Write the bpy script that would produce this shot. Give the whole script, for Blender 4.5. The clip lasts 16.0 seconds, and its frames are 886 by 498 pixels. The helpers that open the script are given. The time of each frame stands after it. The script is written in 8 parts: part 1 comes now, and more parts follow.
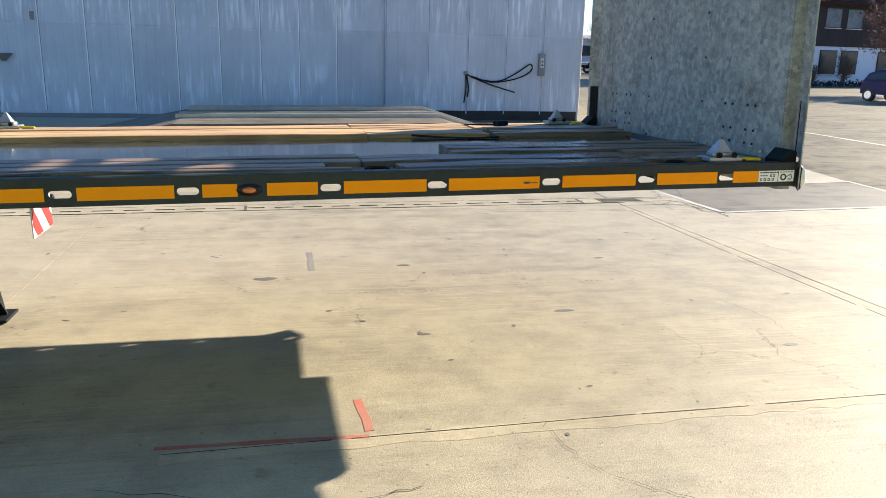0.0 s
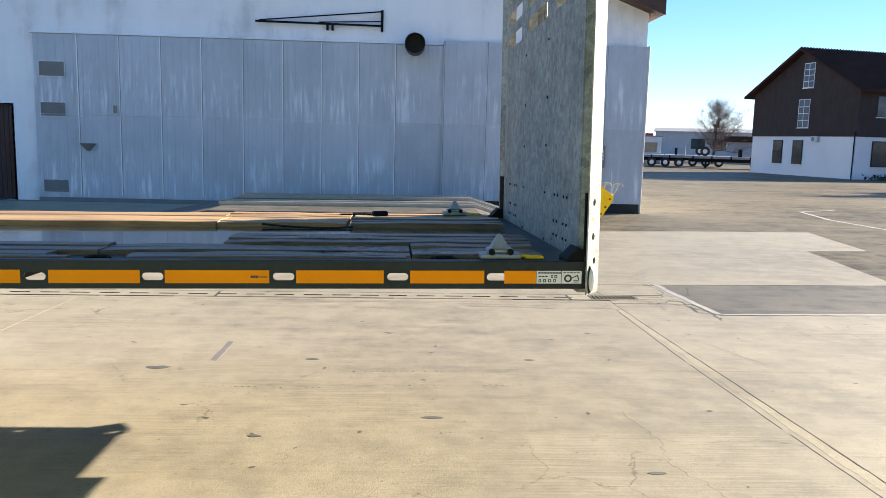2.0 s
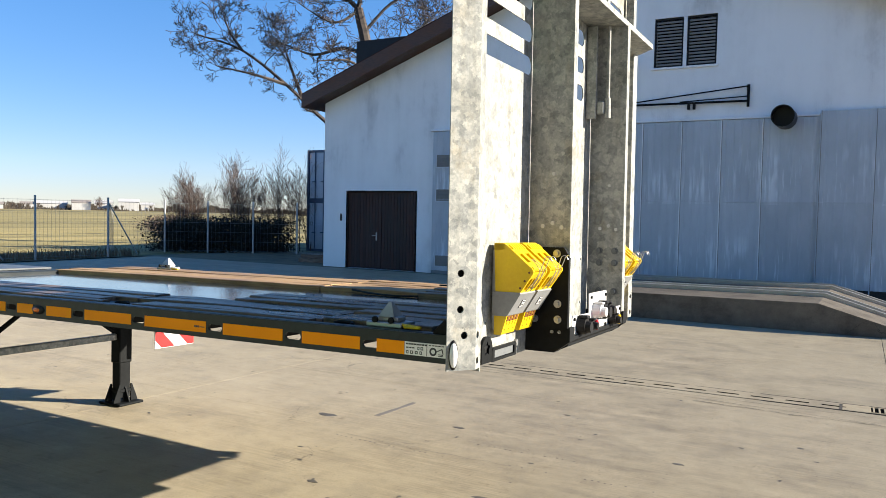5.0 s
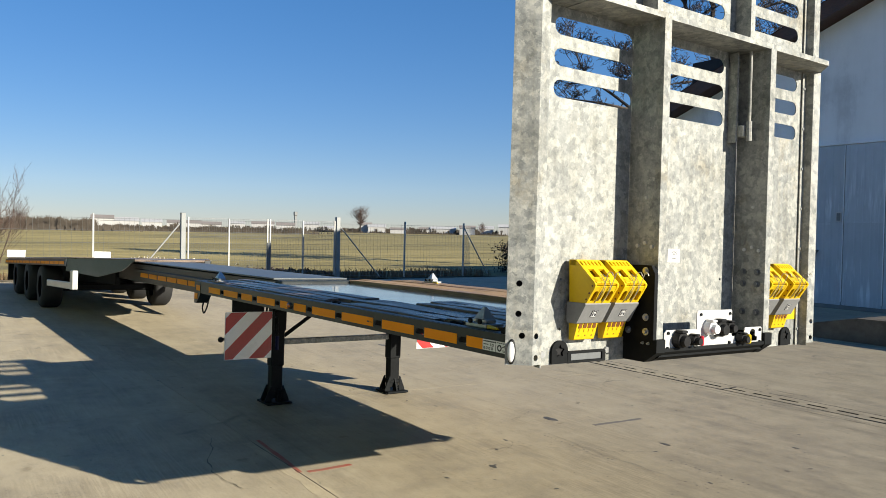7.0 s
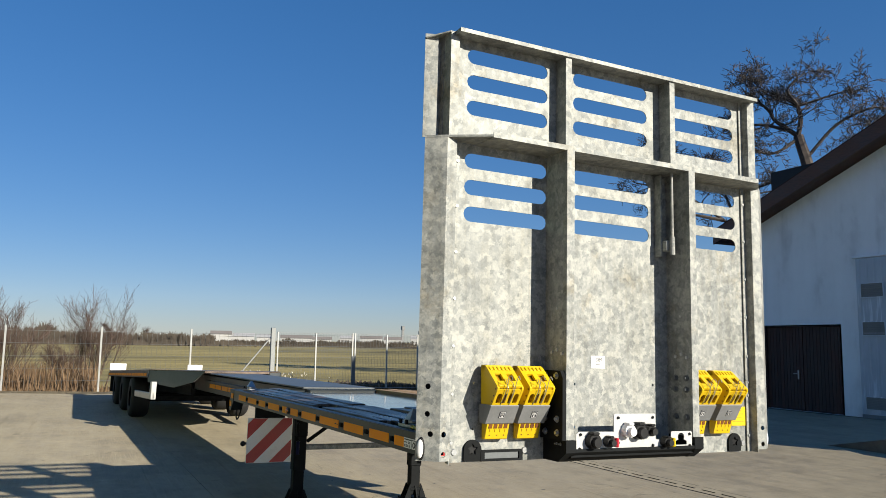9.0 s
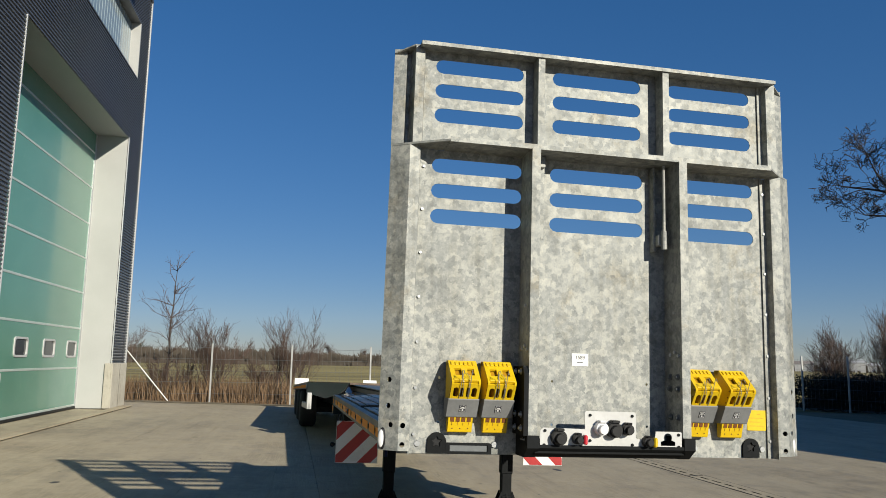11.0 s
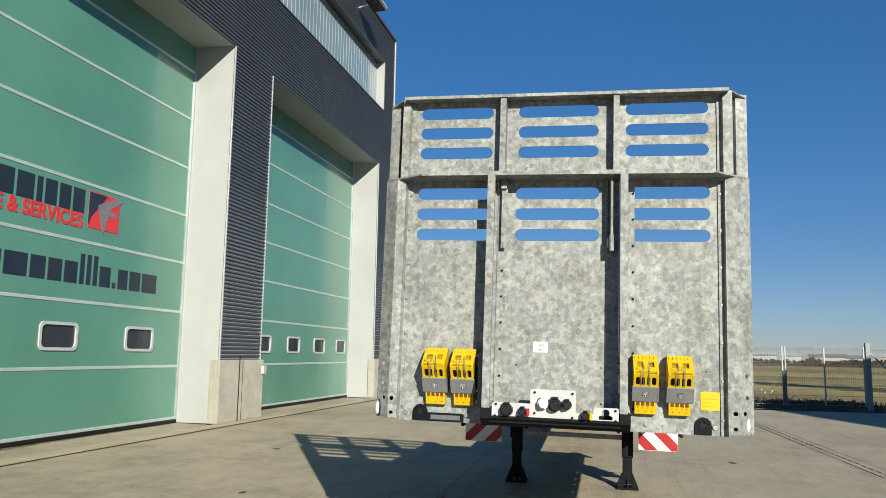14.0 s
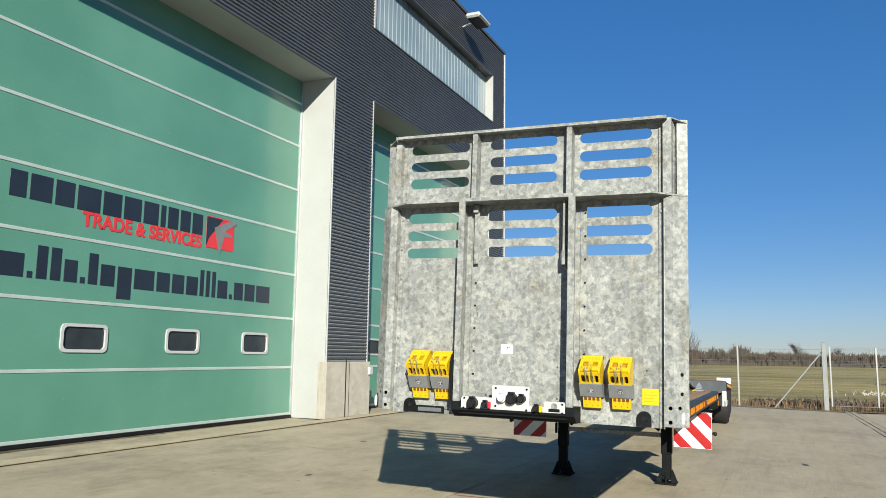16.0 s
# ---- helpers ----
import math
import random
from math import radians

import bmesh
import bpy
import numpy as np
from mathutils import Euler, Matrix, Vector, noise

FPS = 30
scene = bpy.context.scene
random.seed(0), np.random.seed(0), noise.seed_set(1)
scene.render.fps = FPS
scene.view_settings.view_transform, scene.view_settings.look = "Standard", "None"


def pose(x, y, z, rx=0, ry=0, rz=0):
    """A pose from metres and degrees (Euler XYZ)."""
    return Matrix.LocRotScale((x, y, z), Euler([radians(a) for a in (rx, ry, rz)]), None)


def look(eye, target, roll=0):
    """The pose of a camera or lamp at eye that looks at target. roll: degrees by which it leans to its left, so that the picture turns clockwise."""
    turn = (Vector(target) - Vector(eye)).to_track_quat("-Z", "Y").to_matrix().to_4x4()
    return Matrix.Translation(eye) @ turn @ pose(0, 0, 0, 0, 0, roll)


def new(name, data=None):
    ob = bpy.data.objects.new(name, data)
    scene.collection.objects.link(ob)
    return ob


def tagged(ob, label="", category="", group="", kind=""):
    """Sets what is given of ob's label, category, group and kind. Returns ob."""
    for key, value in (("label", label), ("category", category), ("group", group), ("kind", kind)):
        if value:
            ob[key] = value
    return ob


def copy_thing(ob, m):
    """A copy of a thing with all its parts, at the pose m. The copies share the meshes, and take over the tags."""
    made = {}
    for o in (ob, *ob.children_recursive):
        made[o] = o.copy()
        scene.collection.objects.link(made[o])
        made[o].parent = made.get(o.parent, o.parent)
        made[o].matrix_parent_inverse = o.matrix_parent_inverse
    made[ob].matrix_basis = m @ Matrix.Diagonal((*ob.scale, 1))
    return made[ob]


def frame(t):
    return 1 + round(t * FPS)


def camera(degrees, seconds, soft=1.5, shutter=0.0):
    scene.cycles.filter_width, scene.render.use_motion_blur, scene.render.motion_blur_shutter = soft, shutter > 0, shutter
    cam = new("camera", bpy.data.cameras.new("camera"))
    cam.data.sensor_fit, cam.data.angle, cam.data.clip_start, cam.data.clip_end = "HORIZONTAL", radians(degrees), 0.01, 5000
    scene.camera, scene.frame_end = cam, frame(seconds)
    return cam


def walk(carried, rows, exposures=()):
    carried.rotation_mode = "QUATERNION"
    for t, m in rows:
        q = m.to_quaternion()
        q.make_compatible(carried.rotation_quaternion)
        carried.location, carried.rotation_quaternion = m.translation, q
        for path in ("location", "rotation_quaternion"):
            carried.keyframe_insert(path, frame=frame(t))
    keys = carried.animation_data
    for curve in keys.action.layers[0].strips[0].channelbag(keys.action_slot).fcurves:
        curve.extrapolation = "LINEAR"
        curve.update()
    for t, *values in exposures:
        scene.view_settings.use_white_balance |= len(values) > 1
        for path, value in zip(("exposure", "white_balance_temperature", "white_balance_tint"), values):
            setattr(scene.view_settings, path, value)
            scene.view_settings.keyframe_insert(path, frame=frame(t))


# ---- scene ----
cam = camera(59.8, 16.0, 0.85)
PATH = [
    (0, (-2.381, -4.583, 1.757), (-2.003, -2.683, 1.259), 1.4),
    (0.5, (-1.949, -4.657, 1.771), (-1.551, -2.759, 1.283), 1.5),
    (1, (-1.542, -4.594, 1.755), (-1.165, -2.681, 1.308), 1.4),
    (1.5, (-1.121, -4.496, 1.756), (-0.85, -2.55, 1.385), 1.4),
    (2, (-0.713, -4.436, 1.765), (-0.627, -2.457, 1.487), 1.5),
    (2.5, (-0.383, -4.245, 1.769), (-0.506, -2.261, 1.546), 1.5),
    (3, (-0.015, -4.082, 1.758), (-0.349, -2.12, 1.561), 1.4),
    (3.5, (0.373, -4.093, 1.748), (-0.146, -2.169, 1.573), 1.3),
    (3.7, (0.525, -4.1, 1.756), (-0.056, -2.193, 1.594), 1.4),
    (5.8, (2.081, -3.709, 1.762), (0.769, -2.2, 1.712), 1.3),
    (6, (2.211, -3.663, 1.767), (0.813, -2.233, 1.72), 1.4),
    (6.5, (2.546, -3.546, 1.767), (0.987, -2.294, 1.724), 1.5),
    (7, (2.924, -3.519, 1.766), (1.247, -2.43, 1.719), 1.2),
    (7.5, (3.187, -3.377, 1.765), (1.439, -2.407, 1.721), 1.1),
    (8, (3.504, -3.238, 1.776), (1.723, -2.329, 1.753), 1.2),
    (8.5, (3.768, -3.18, 1.798), (1.973, -2.299, 1.849), 1.1),
    (9, (3.869, -2.913, 1.755), (2.068, -2.078, 1.997), 0.9),
    (9.2, (3.928, -2.769, 1.718), (2.12, -1.966, 2.011), 0.5),
    (11.3, (4.545, -1.458, 1.631), (2.579, -1.214, 1.905), 1.0),
    (11.5, (4.612, -1.317, 1.644), (2.64, -1.124, 1.915), 0.9),
    (12, (4.901, -1.01, 1.623), (2.92, -0.967, 1.894), 0.8),
    (12.5, (5.064, -0.709, 1.617), (3.085, -0.81, 1.889), 0.9),
    (13, (5.262, -0.307, 1.616), (3.295, -0.55, 1.889), 0.8),
    (13.5, (5.46, 0.064, 1.615), (3.509, -0.282, 1.887), 0.8),
    (14, (5.573, 0.453, 1.592), (3.639, 0.018, 1.863), 0.9),
    (14.5, (5.771, 0.821, 1.605), (3.861, 0.294, 1.873), 0.8),
    (15, (5.822, 1.186, 1.582), (3.939, 0.571, 1.852), 0.8),
    (15.5, (5.984, 1.62, 1.572), (4.136, 0.904, 1.844), 0.8),
    (16, (6.075, 2.053, 1.601), (4.266, 1.243, 1.873), 0.8),
]
EXPOSURES = [(0.0, 2.15, 6600, 8), (1.5, 2.08, 6600, 9), (3.5, 1.98, 6550, 9), (6.0, 1.25, 6400, 7), (7.0, 0.95, 6350, 6), (8.0, 0.80, 6300, 6), (9.0, 0.66, 6250, 6), (11.5, 0.22, 6200, 5), (13.0, 0.30, 6150, 4), (14.0, 0.44, 6050, 3), (16.0, 0.66, 6000, 3)]
walk(cam, [(t, look(eye, target, roll)) for t, eye, target, roll in PATH], EXPOSURES)

# ---- world, sun, exposure ----
SUN_TO = Vector((2.25, 1.18, 1.0)).normalized()
world = bpy.data.worlds.new("sky")
scene.world = world
world.use_nodes = True
wn = world.node_tree
wn.nodes.clear()
w_out = wn.nodes.new("ShaderNodeOutputWorld")
w_bg = wn.nodes.new("ShaderNodeBackground")
w_sky = wn.nodes.new("ShaderNodeTexSky")
w_sky.sky_type = "NISHITA"
w_sky.sun_disc = False
w_sky.sun_elevation = math.asin(SUN_TO.z)
w_sky.sun_rotation = math.atan2(SUN_TO.x, SUN_TO.y)
w_sky.altitude = 200
w_sky.air_density = 1.0
w_sky.dust_density = 0.0
w_sky.ozone_density = 4.0
w_bg.inputs["Strength"].default_value = 0.098
w_sat = wn.nodes.new("ShaderNodeHueSaturation")
w_sat.inputs["Saturation"].default_value = 1.5
w_even = wn.nodes.new("ShaderNodeGamma")
w_even.inputs["Gamma"].default_value = 0.62
wn.links.new(w_sky.outputs[0], w_even.inputs["Color"])
wn.links.new(w_even.outputs[0], w_sat.inputs["Color"])
w_tint = wn.nodes.new("ShaderNodeMix")
w_tint.data_type, w_tint.blend_type = "RGBA", "MULTIPLY"
w_tint.inputs[0].default_value = 1.0
w_tint.inputs[7].default_value = (0.92, 0.945, 1.20, 1)
wn.links.new(w_sat.outputs[0], w_tint.inputs[6])
wn.links.new(w_tint.outputs[2], w_bg.inputs[0])
wn.links.new(w_bg.outputs[0], w_out.inputs[0])
sun_data = bpy.data.lights.new("sun", "SUN")
sun_data.energy = 5.0
sun_data.angle = radians(0.5)
sun_data.color = (1.0, 0.89, 0.73)
sun = new("sun", sun_data)
sun.matrix_world = look(SUN_TO * 60, (0, 0, 0))


# ---- materials ----
class Nodes:
    """A small wrapper round a node tree."""

    def __init__(self, name):
        self.m = bpy.data.materials.new(name)
        self.m.use_nodes = True
        self.t = self.m.node_tree
        self.b = self.t.nodes["Principled BSDF"]
        self.pos = self.add("ShaderNodeNewGeometry").outputs["Position"]

    def add(self, kind, **values):
        n = self.t.nodes.new(kind)
        for k, v in values.items():
            n.inputs[k.replace("_", " ")].default_value = v
        return n

    def link(self, a, b):
        self.t.links.new(a, b)

    def mapped(self, stretch, source=None):
        n = self.add("ShaderNodeMapping", Scale=stretch)
        self.link(source or self.pos, n.inputs["Vector"])
        return n.outputs[0]

    def noise(self, scale, stretch=(1, 1, 1), detail=4.0, rough=0.6, source=None):
        n = self.add("ShaderNodeTexNoise", Scale=scale, Detail=detail, Roughness=rough)
        self.link(self.mapped(stretch, source), n.inputs["Vector"])
        return n.outputs["Fac"]

    def ramp(self, fac, stops):
        n = self.add("ShaderNodeValToRGB")
        while len(n.color_ramp.elements) < len(stops):
            n.color_ramp.elements.new(0.5)
        for e, (p, c) in zip(n.color_ramp.elements, stops):
            e.position, e.color = p, (*c, 1) if len(c) == 3 else c
        self.link(fac, n.inputs[0])
        return n.outputs[0]

    def mix(self, fac, a, b, kind="MIX"):
        n = self.t.nodes.new("ShaderNodeMix")
        n.data_type, n.blend_type = "RGBA", kind
        for value, socket in ((fac, n.inputs[0]), (a, n.inputs[6]), (b, n.inputs[7])):
            if hasattr(value, "links"):
                self.link(value, socket)
            else:
                socket.default_value = value if isinstance(value, (int, float)) else (*value, 1)
        return n.outputs[2]

    def math(self, kind, a, b=0.0):
        n = self.t.nodes.new("ShaderNodeMath")
        n.operation = kind
        for value, socket in ((a, n.inputs[0]), (b, n.inputs[1])):
            if hasattr(value, "links"):
                self.link(value, socket)
            else:
                socket.default_value = value
        return n.outputs[0]

    def grey(self, value):
        return (value, value, value)

    def bump(self, height, strength=0.3, distance=0.01):
        n = self.add("ShaderNodeBump", Strength=strength, Distance=distance)
        self.link(height, n.inputs["Height"])
        self.link(n.outputs[0], self.b.inputs["Normal"])

    def done(self, color=None, rough=None, metal=None, **more):
        for value, key in ((color, "Base Color"), (rough, "Roughness"), (metal, "Metallic")):
            if value is None:
                continue
            if hasattr(value, "links"):
                self.link(value, self.b.inputs[key])
            else:
                self.b.inputs[key].default_value = value if isinstance(value, (int, float)) else (*value, 1)
        for k, v in more.items():
            self.b.inputs[k.replace("_", " ")].default_value = v
        return self.m


def worn(name, base, second, rough=0.55, metal=0.0, grain=40, stain=1.5, stretch=(1, 1, 1), low=0.35, high=0.65, bump=0.15, spread=0.12, piece=0.0, **more):
    """A surface with grain, larger stains and uneven gloss."""
    n = Nodes(name)
    fine = n.noise(grain, stretch, 5, 0.65)
    coarse = n.noise(stain, stretch, 4, 0.6)
    both = n.math("ADD", n.math("MULTIPLY", fine, 0.4), n.math("MULTIPLY", coarse, 0.6))
    color = n.ramp(both, [(low, second), (high, base)])
    if piece:
        rnd = n.add("ShaderNodeObjectInfo").outputs["Random"]
        shade = n.math("ADD", n.math("MULTIPLY", rnd, piece), 1 - piece)
        grey = n.t.nodes.new("ShaderNodeCombineColor")
        for i in range(3):
            n.link(shade, grey.inputs[i])
        color = n.mix(1.0, color, grey.outputs[0], "MULTIPLY")
    r = n.math("ADD", n.math("MULTIPLY", coarse, 2 * spread), rough - spread)
    n.bump(fine, bump, 0.004)
    return n.done(color, r, metal, **more)


def make_galvanised():
    """Hot-dip zinc: ragged spangle flakes in two sizes, dull clouds, runs and brown stains."""
    n = Nodes("galvanised_steel")
    wob = n.add("ShaderNodeTexNoise", Scale=34, Detail=6.0, Roughness=0.8)
    n.link(n.pos, wob.inputs["Vector"])
    bend = n.t.nodes.new("ShaderNodeVectorMath")
    bend.operation = "MULTIPLY_ADD"
    n.link(wob.outputs["Color"], bend.inputs[0])
    bend.inputs[1].default_value = (0.075, 0.075, 0.075)
    n.link(n.pos, bend.inputs[2])

    def cells(scale):
        v = n.add("ShaderNodeTexVoronoi", Scale=scale)
        n.link(bend.outputs[0], v.inputs["Vector"])
        split = n.t.nodes.new("ShaderNodeSeparateColor")
        n.link(v.outputs["Color"], split.inputs[0])
        return split.outputs[0]

    large, small = cells(30), cells(75)
    fine = n.noise(150, (1, 1, 1), 3, 0.7)
    big = n.noise(2.4, (1, 1, 1), 6, 0.72)
    cloud = n.noise(15.0, (1, 1, 0.9), 6, 0.78)
    runs = n.noise(5, (5, 5, 0.2), 4, 0.6)
    f = n.math("ADD", n.math("MULTIPLY", large, 0.18), n.math("MULTIPLY", small, 0.13))
    f = n.math("ADD", f, n.math("MULTIPLY", cloud, 0.36))
    f = n.math("ADD", f, n.math("MULTIPLY", big, 0.22))
    f = n.math("ADD", f, n.math("MULTIPLY", fine, 0.12))
    color = n.ramp(f, [(0.35, (0.160, 0.170, 0.172)), (0.44, (0.228, 0.238, 0.236)), (0.51, (0.282, 0.290, 0.281)), (0.58, (0.352, 0.355, 0.336)), (0.68, (0.440, 0.435, 0.400))])
    grime = n.ramp(n.math("ADD", n.math("MULTIPLY", big, 0.6), n.math("MULTIPLY", runs, 0.4)), [(0.38, (0.80, 0.785, 0.74)), (0.52, (1.0, 1.0, 0.99))])
    color = n.mix(1.0, color, grime, "MULTIPLY")
    stain = n.ramp(n.noise(3.3, (1, 1, 0.8), 6, 0.72), [(0.57, (1, 1, 1)), (0.70, (0.72, 0.63, 0.49))])
    color = n.mix(0.75, color, stain, "MULTIPLY")
    n.bump(n.math("ADD", n.math("MULTIPLY", large, 0.3), n.math("MULTIPLY", fine, 0.6)), 0.05, 0.003)
    return n.done(color, n.math("ADD", n.math("MULTIPLY", small, 0.14), 0.48), 0.12, Specular_IOR_Level=0.28)


def make_concrete(name, light, mid, dark, piece=0.06, spec=0.12):
    n = Nodes(name)
    fine = n.noise(110, (1, 1, 1), 6, 0.75)
    mott = n.noise(3.2, (1, 1, 1), 8, 0.70)
    streak = n.noise(1.1, (0.60, 1.4, 1), 8, 0.70)
    sweep_marks = n.noise(2.4, (0.12, 2.6, 1), 6, 0.68)
    wide = n.noise(0.20, (1, 1, 1), 5, 0.6)
    f = n.math("ADD", n.math("MULTIPLY", mott, 0.26), n.math("MULTIPLY", streak, 0.24))
    f = n.math("ADD", f, n.math("MULTIPLY", wide, 0.24))
    f = n.math("ADD", f, n.math("MULTIPLY", sweep_marks, 0.12))
    color = n.ramp(f, [(0.355, dark), (0.43, mid), (0.485, tuple((a + b) / 2 for a, b in zip(mid, light))), (0.56, light)])
    clouds = n.ramp(n.noise(8, (0.9, 1.1, 1), 7, 0.75), [(0.34, (0.91, 0.902, 0.89)), (0.50, (0.99, 0.99, 0.985)), (0.66, (1.04, 1.04, 1.035))])
    color = n.mix(1.0, color, clouds, "MULTIPLY")
    grains = n.ramp(fine, [(0.30, (0.70, 0.70, 0.69)), (0.47, (0.955, 0.955, 0.955)), (0.64, (1.09, 1.09, 1.09))])
    color = n.mix(1.0, color, grains, "MULTIPLY")
    spots = n.ramp(n.noise(3.4, (1, 1, 1), 3, 0.6), [(0.68, (1, 1, 1)), (0.76, (0.70, 0.68, 0.64))])
    color = n.mix(1.0, color, spots, "MULTIPLY")
    lines = n.ramp(n.noise(1.0, (0.10, 5.5, 1), 5, 0.7), [(0.615, (1, 1, 1)), (0.70, (0.80, 0.78, 0.74))])
    color = n.mix(1.0, color, lines, "MULTIPLY")
    pits = n.ramp(n.noise(38, (1, 1, 1), 2, 0.5), [(0.71, (1, 1, 1)), (0.75, (0.52, 0.50, 0.46))])
    color = n.mix(1.0, color, pits, "MULTIPLY")
    # broom strokes and tyre scuffs in patches, in two slanting directions
    for turn, reach, low in ((0.35, 0.50, 0.90), (-0.22, 0.54, 0.88)):
        slant = n.add("ShaderNodeMapping", Rotation=(0, 0, turn), Scale=(1.6, 62, 1))
        n.link(n.pos, slant.inputs["Vector"])
        strokes = n.add("ShaderNodeTexNoise", Scale=1.0, Detail=3.0, Roughness=0.6)
        n.link(slant.outputs[0], strokes.inputs["Vector"])
        mark = n.ramp(strokes.outputs["Fac"], [(0.42, (low, low - 0.006, low - 0.015)), (0.55, (1.0, 1.0, 1.0)), (0.64, (1.05, 1.05, 1.045))])
        patch = n.ramp(n.noise(0.8 + turn, (1, 1, 1), 3, 0.6), [(reach - 0.08, (0, 0, 0)), (reach + 0.10, (1, 1, 1))])
        color = n.mix(patch, color, n.mix(1.0, color, mark, "MULTIPLY"))
    # hairline cracks here and there, and pale scraped places
    wob = n.add("ShaderNodeTexNoise", Scale=2.5, Detail=5.0, Roughness=0.65)
    n.link(n.pos, wob.inputs["Vector"])
    bend = n.t.nodes.new("ShaderNodeVectorMath")
    bend.operation = "MULTIPLY_ADD"
    n.link(wob.outputs["Color"], bend.inputs[0])
    bend.inputs[1].default_value = (0.5, 0.5, 0.0)
    n.link(n.pos, bend.inputs[2])
    net = n.t.nodes.new("ShaderNodeTexVoronoi")
    net.feature = "DISTANCE_TO_EDGE"
    net.inputs["Scale"].default_value = 0.75
    n.link(bend.outputs[0], net.inputs["Vector"])
    hair = n.ramp(net.outputs["Distance"], [(0.0, (1, 1, 1)), (0.0032, (0, 0, 0))])
    some = n.ramp(n.noise(0.55, (1, 1, 1), 3, 0.6), [(0.52, (0, 0, 0)), (0.60, (0.75, 0.75, 0.75))])
    color = n.mix(n.math("MULTIPLY", hair, some), color, tuple(0.35 * c for c in dark))
    scrape = n.ramp(n.noise(1.7, (0.8, 1.3, 1), 7, 0.72), [(0.60, (0, 0, 0)), (0.72, (0.55, 0.55, 0.55))])
    color = n.mix(scrape, color, tuple(min(1.0, 1.12 * c) for c in light))
    if piece:
        rnd = n.add("ShaderNodeObjectInfo").outputs["Random"]
        shade = n.math("ADD", n.math("MULTIPLY", rnd, piece), 1 - piece)
        grey = n.t.nodes.new("ShaderNodeCombineColor")
        for i in range(3):
            n.link(shade, grey.inputs[i])
        color = n.mix(1.0, color, grey.outputs[0], "MULTIPLY")
    n.bump(n.math("ADD", n.math("MULTIPLY", fine, 0.7), n.math("MULTIPLY", mott, 0.25)), 0.4, 0.010)
    return n.done(color, n.math("ADD", n.math("MULTIPLY", mott, 0.35), 0.45), 0.0, Specular_IOR_Level=spec, Diffuse_Roughness=0.3)


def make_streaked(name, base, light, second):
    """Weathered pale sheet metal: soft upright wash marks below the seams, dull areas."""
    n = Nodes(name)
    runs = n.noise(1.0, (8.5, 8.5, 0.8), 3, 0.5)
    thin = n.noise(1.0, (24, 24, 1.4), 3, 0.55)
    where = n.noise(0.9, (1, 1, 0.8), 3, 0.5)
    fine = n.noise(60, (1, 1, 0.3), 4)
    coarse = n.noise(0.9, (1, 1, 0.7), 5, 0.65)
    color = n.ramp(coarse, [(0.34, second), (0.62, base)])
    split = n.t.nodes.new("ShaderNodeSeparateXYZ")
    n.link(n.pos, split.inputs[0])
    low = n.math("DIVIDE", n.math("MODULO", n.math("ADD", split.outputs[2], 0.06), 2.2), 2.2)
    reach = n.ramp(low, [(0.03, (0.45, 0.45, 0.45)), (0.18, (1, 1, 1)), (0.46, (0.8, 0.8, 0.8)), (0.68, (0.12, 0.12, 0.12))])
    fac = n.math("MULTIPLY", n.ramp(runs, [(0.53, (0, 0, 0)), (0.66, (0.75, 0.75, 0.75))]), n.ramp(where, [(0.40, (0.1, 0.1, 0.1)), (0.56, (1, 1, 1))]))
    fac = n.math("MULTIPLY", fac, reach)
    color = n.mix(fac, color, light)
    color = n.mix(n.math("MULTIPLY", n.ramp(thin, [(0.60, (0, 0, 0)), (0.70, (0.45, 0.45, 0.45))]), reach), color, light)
    rnd = n.add("ShaderNodeObjectInfo").outputs["Random"]
    shade = n.math("ADD", n.math("MULTIPLY", rnd, 0.12), 0.92)
    grey = n.t.nodes.new("ShaderNodeCombineColor")
    for i in range(3):
        n.link(shade, grey.inputs[i])
    color = n.mix(1.0, color, grey.outputs[0], "MULTIPLY")
    n.bump(fine, 0.08, 0.003)
    return n.done(color, 0.5, 0.1)


def make_plaster(name, base, dirty):
    """Painted render with soft rain stains."""
    n = Nodes(name)
    soft = n.noise(0.45, (1, 1, 0.7), 6, 0.65)
    runs = n.noise(0.6, (3.5, 3.5, 0.3), 5, 0.6)
    fine = n.noise(45, (1, 1, 1), 5, 0.7)
    f = n.math("ADD", n.math("MULTIPLY", soft, 0.6), n.math("MULTIPLY", runs, 0.25))
    f = n.math("ADD", f, n.math("MULTIPLY", fine, 0.15))
    color = n.ramp(f, [(0.34, dirty), (0.47, tuple(0.94 * c for c in base)), (0.56, base)])
    n.bump(fine, 0.2, 0.004)
    return n.done(color, 0.85, 0.0)


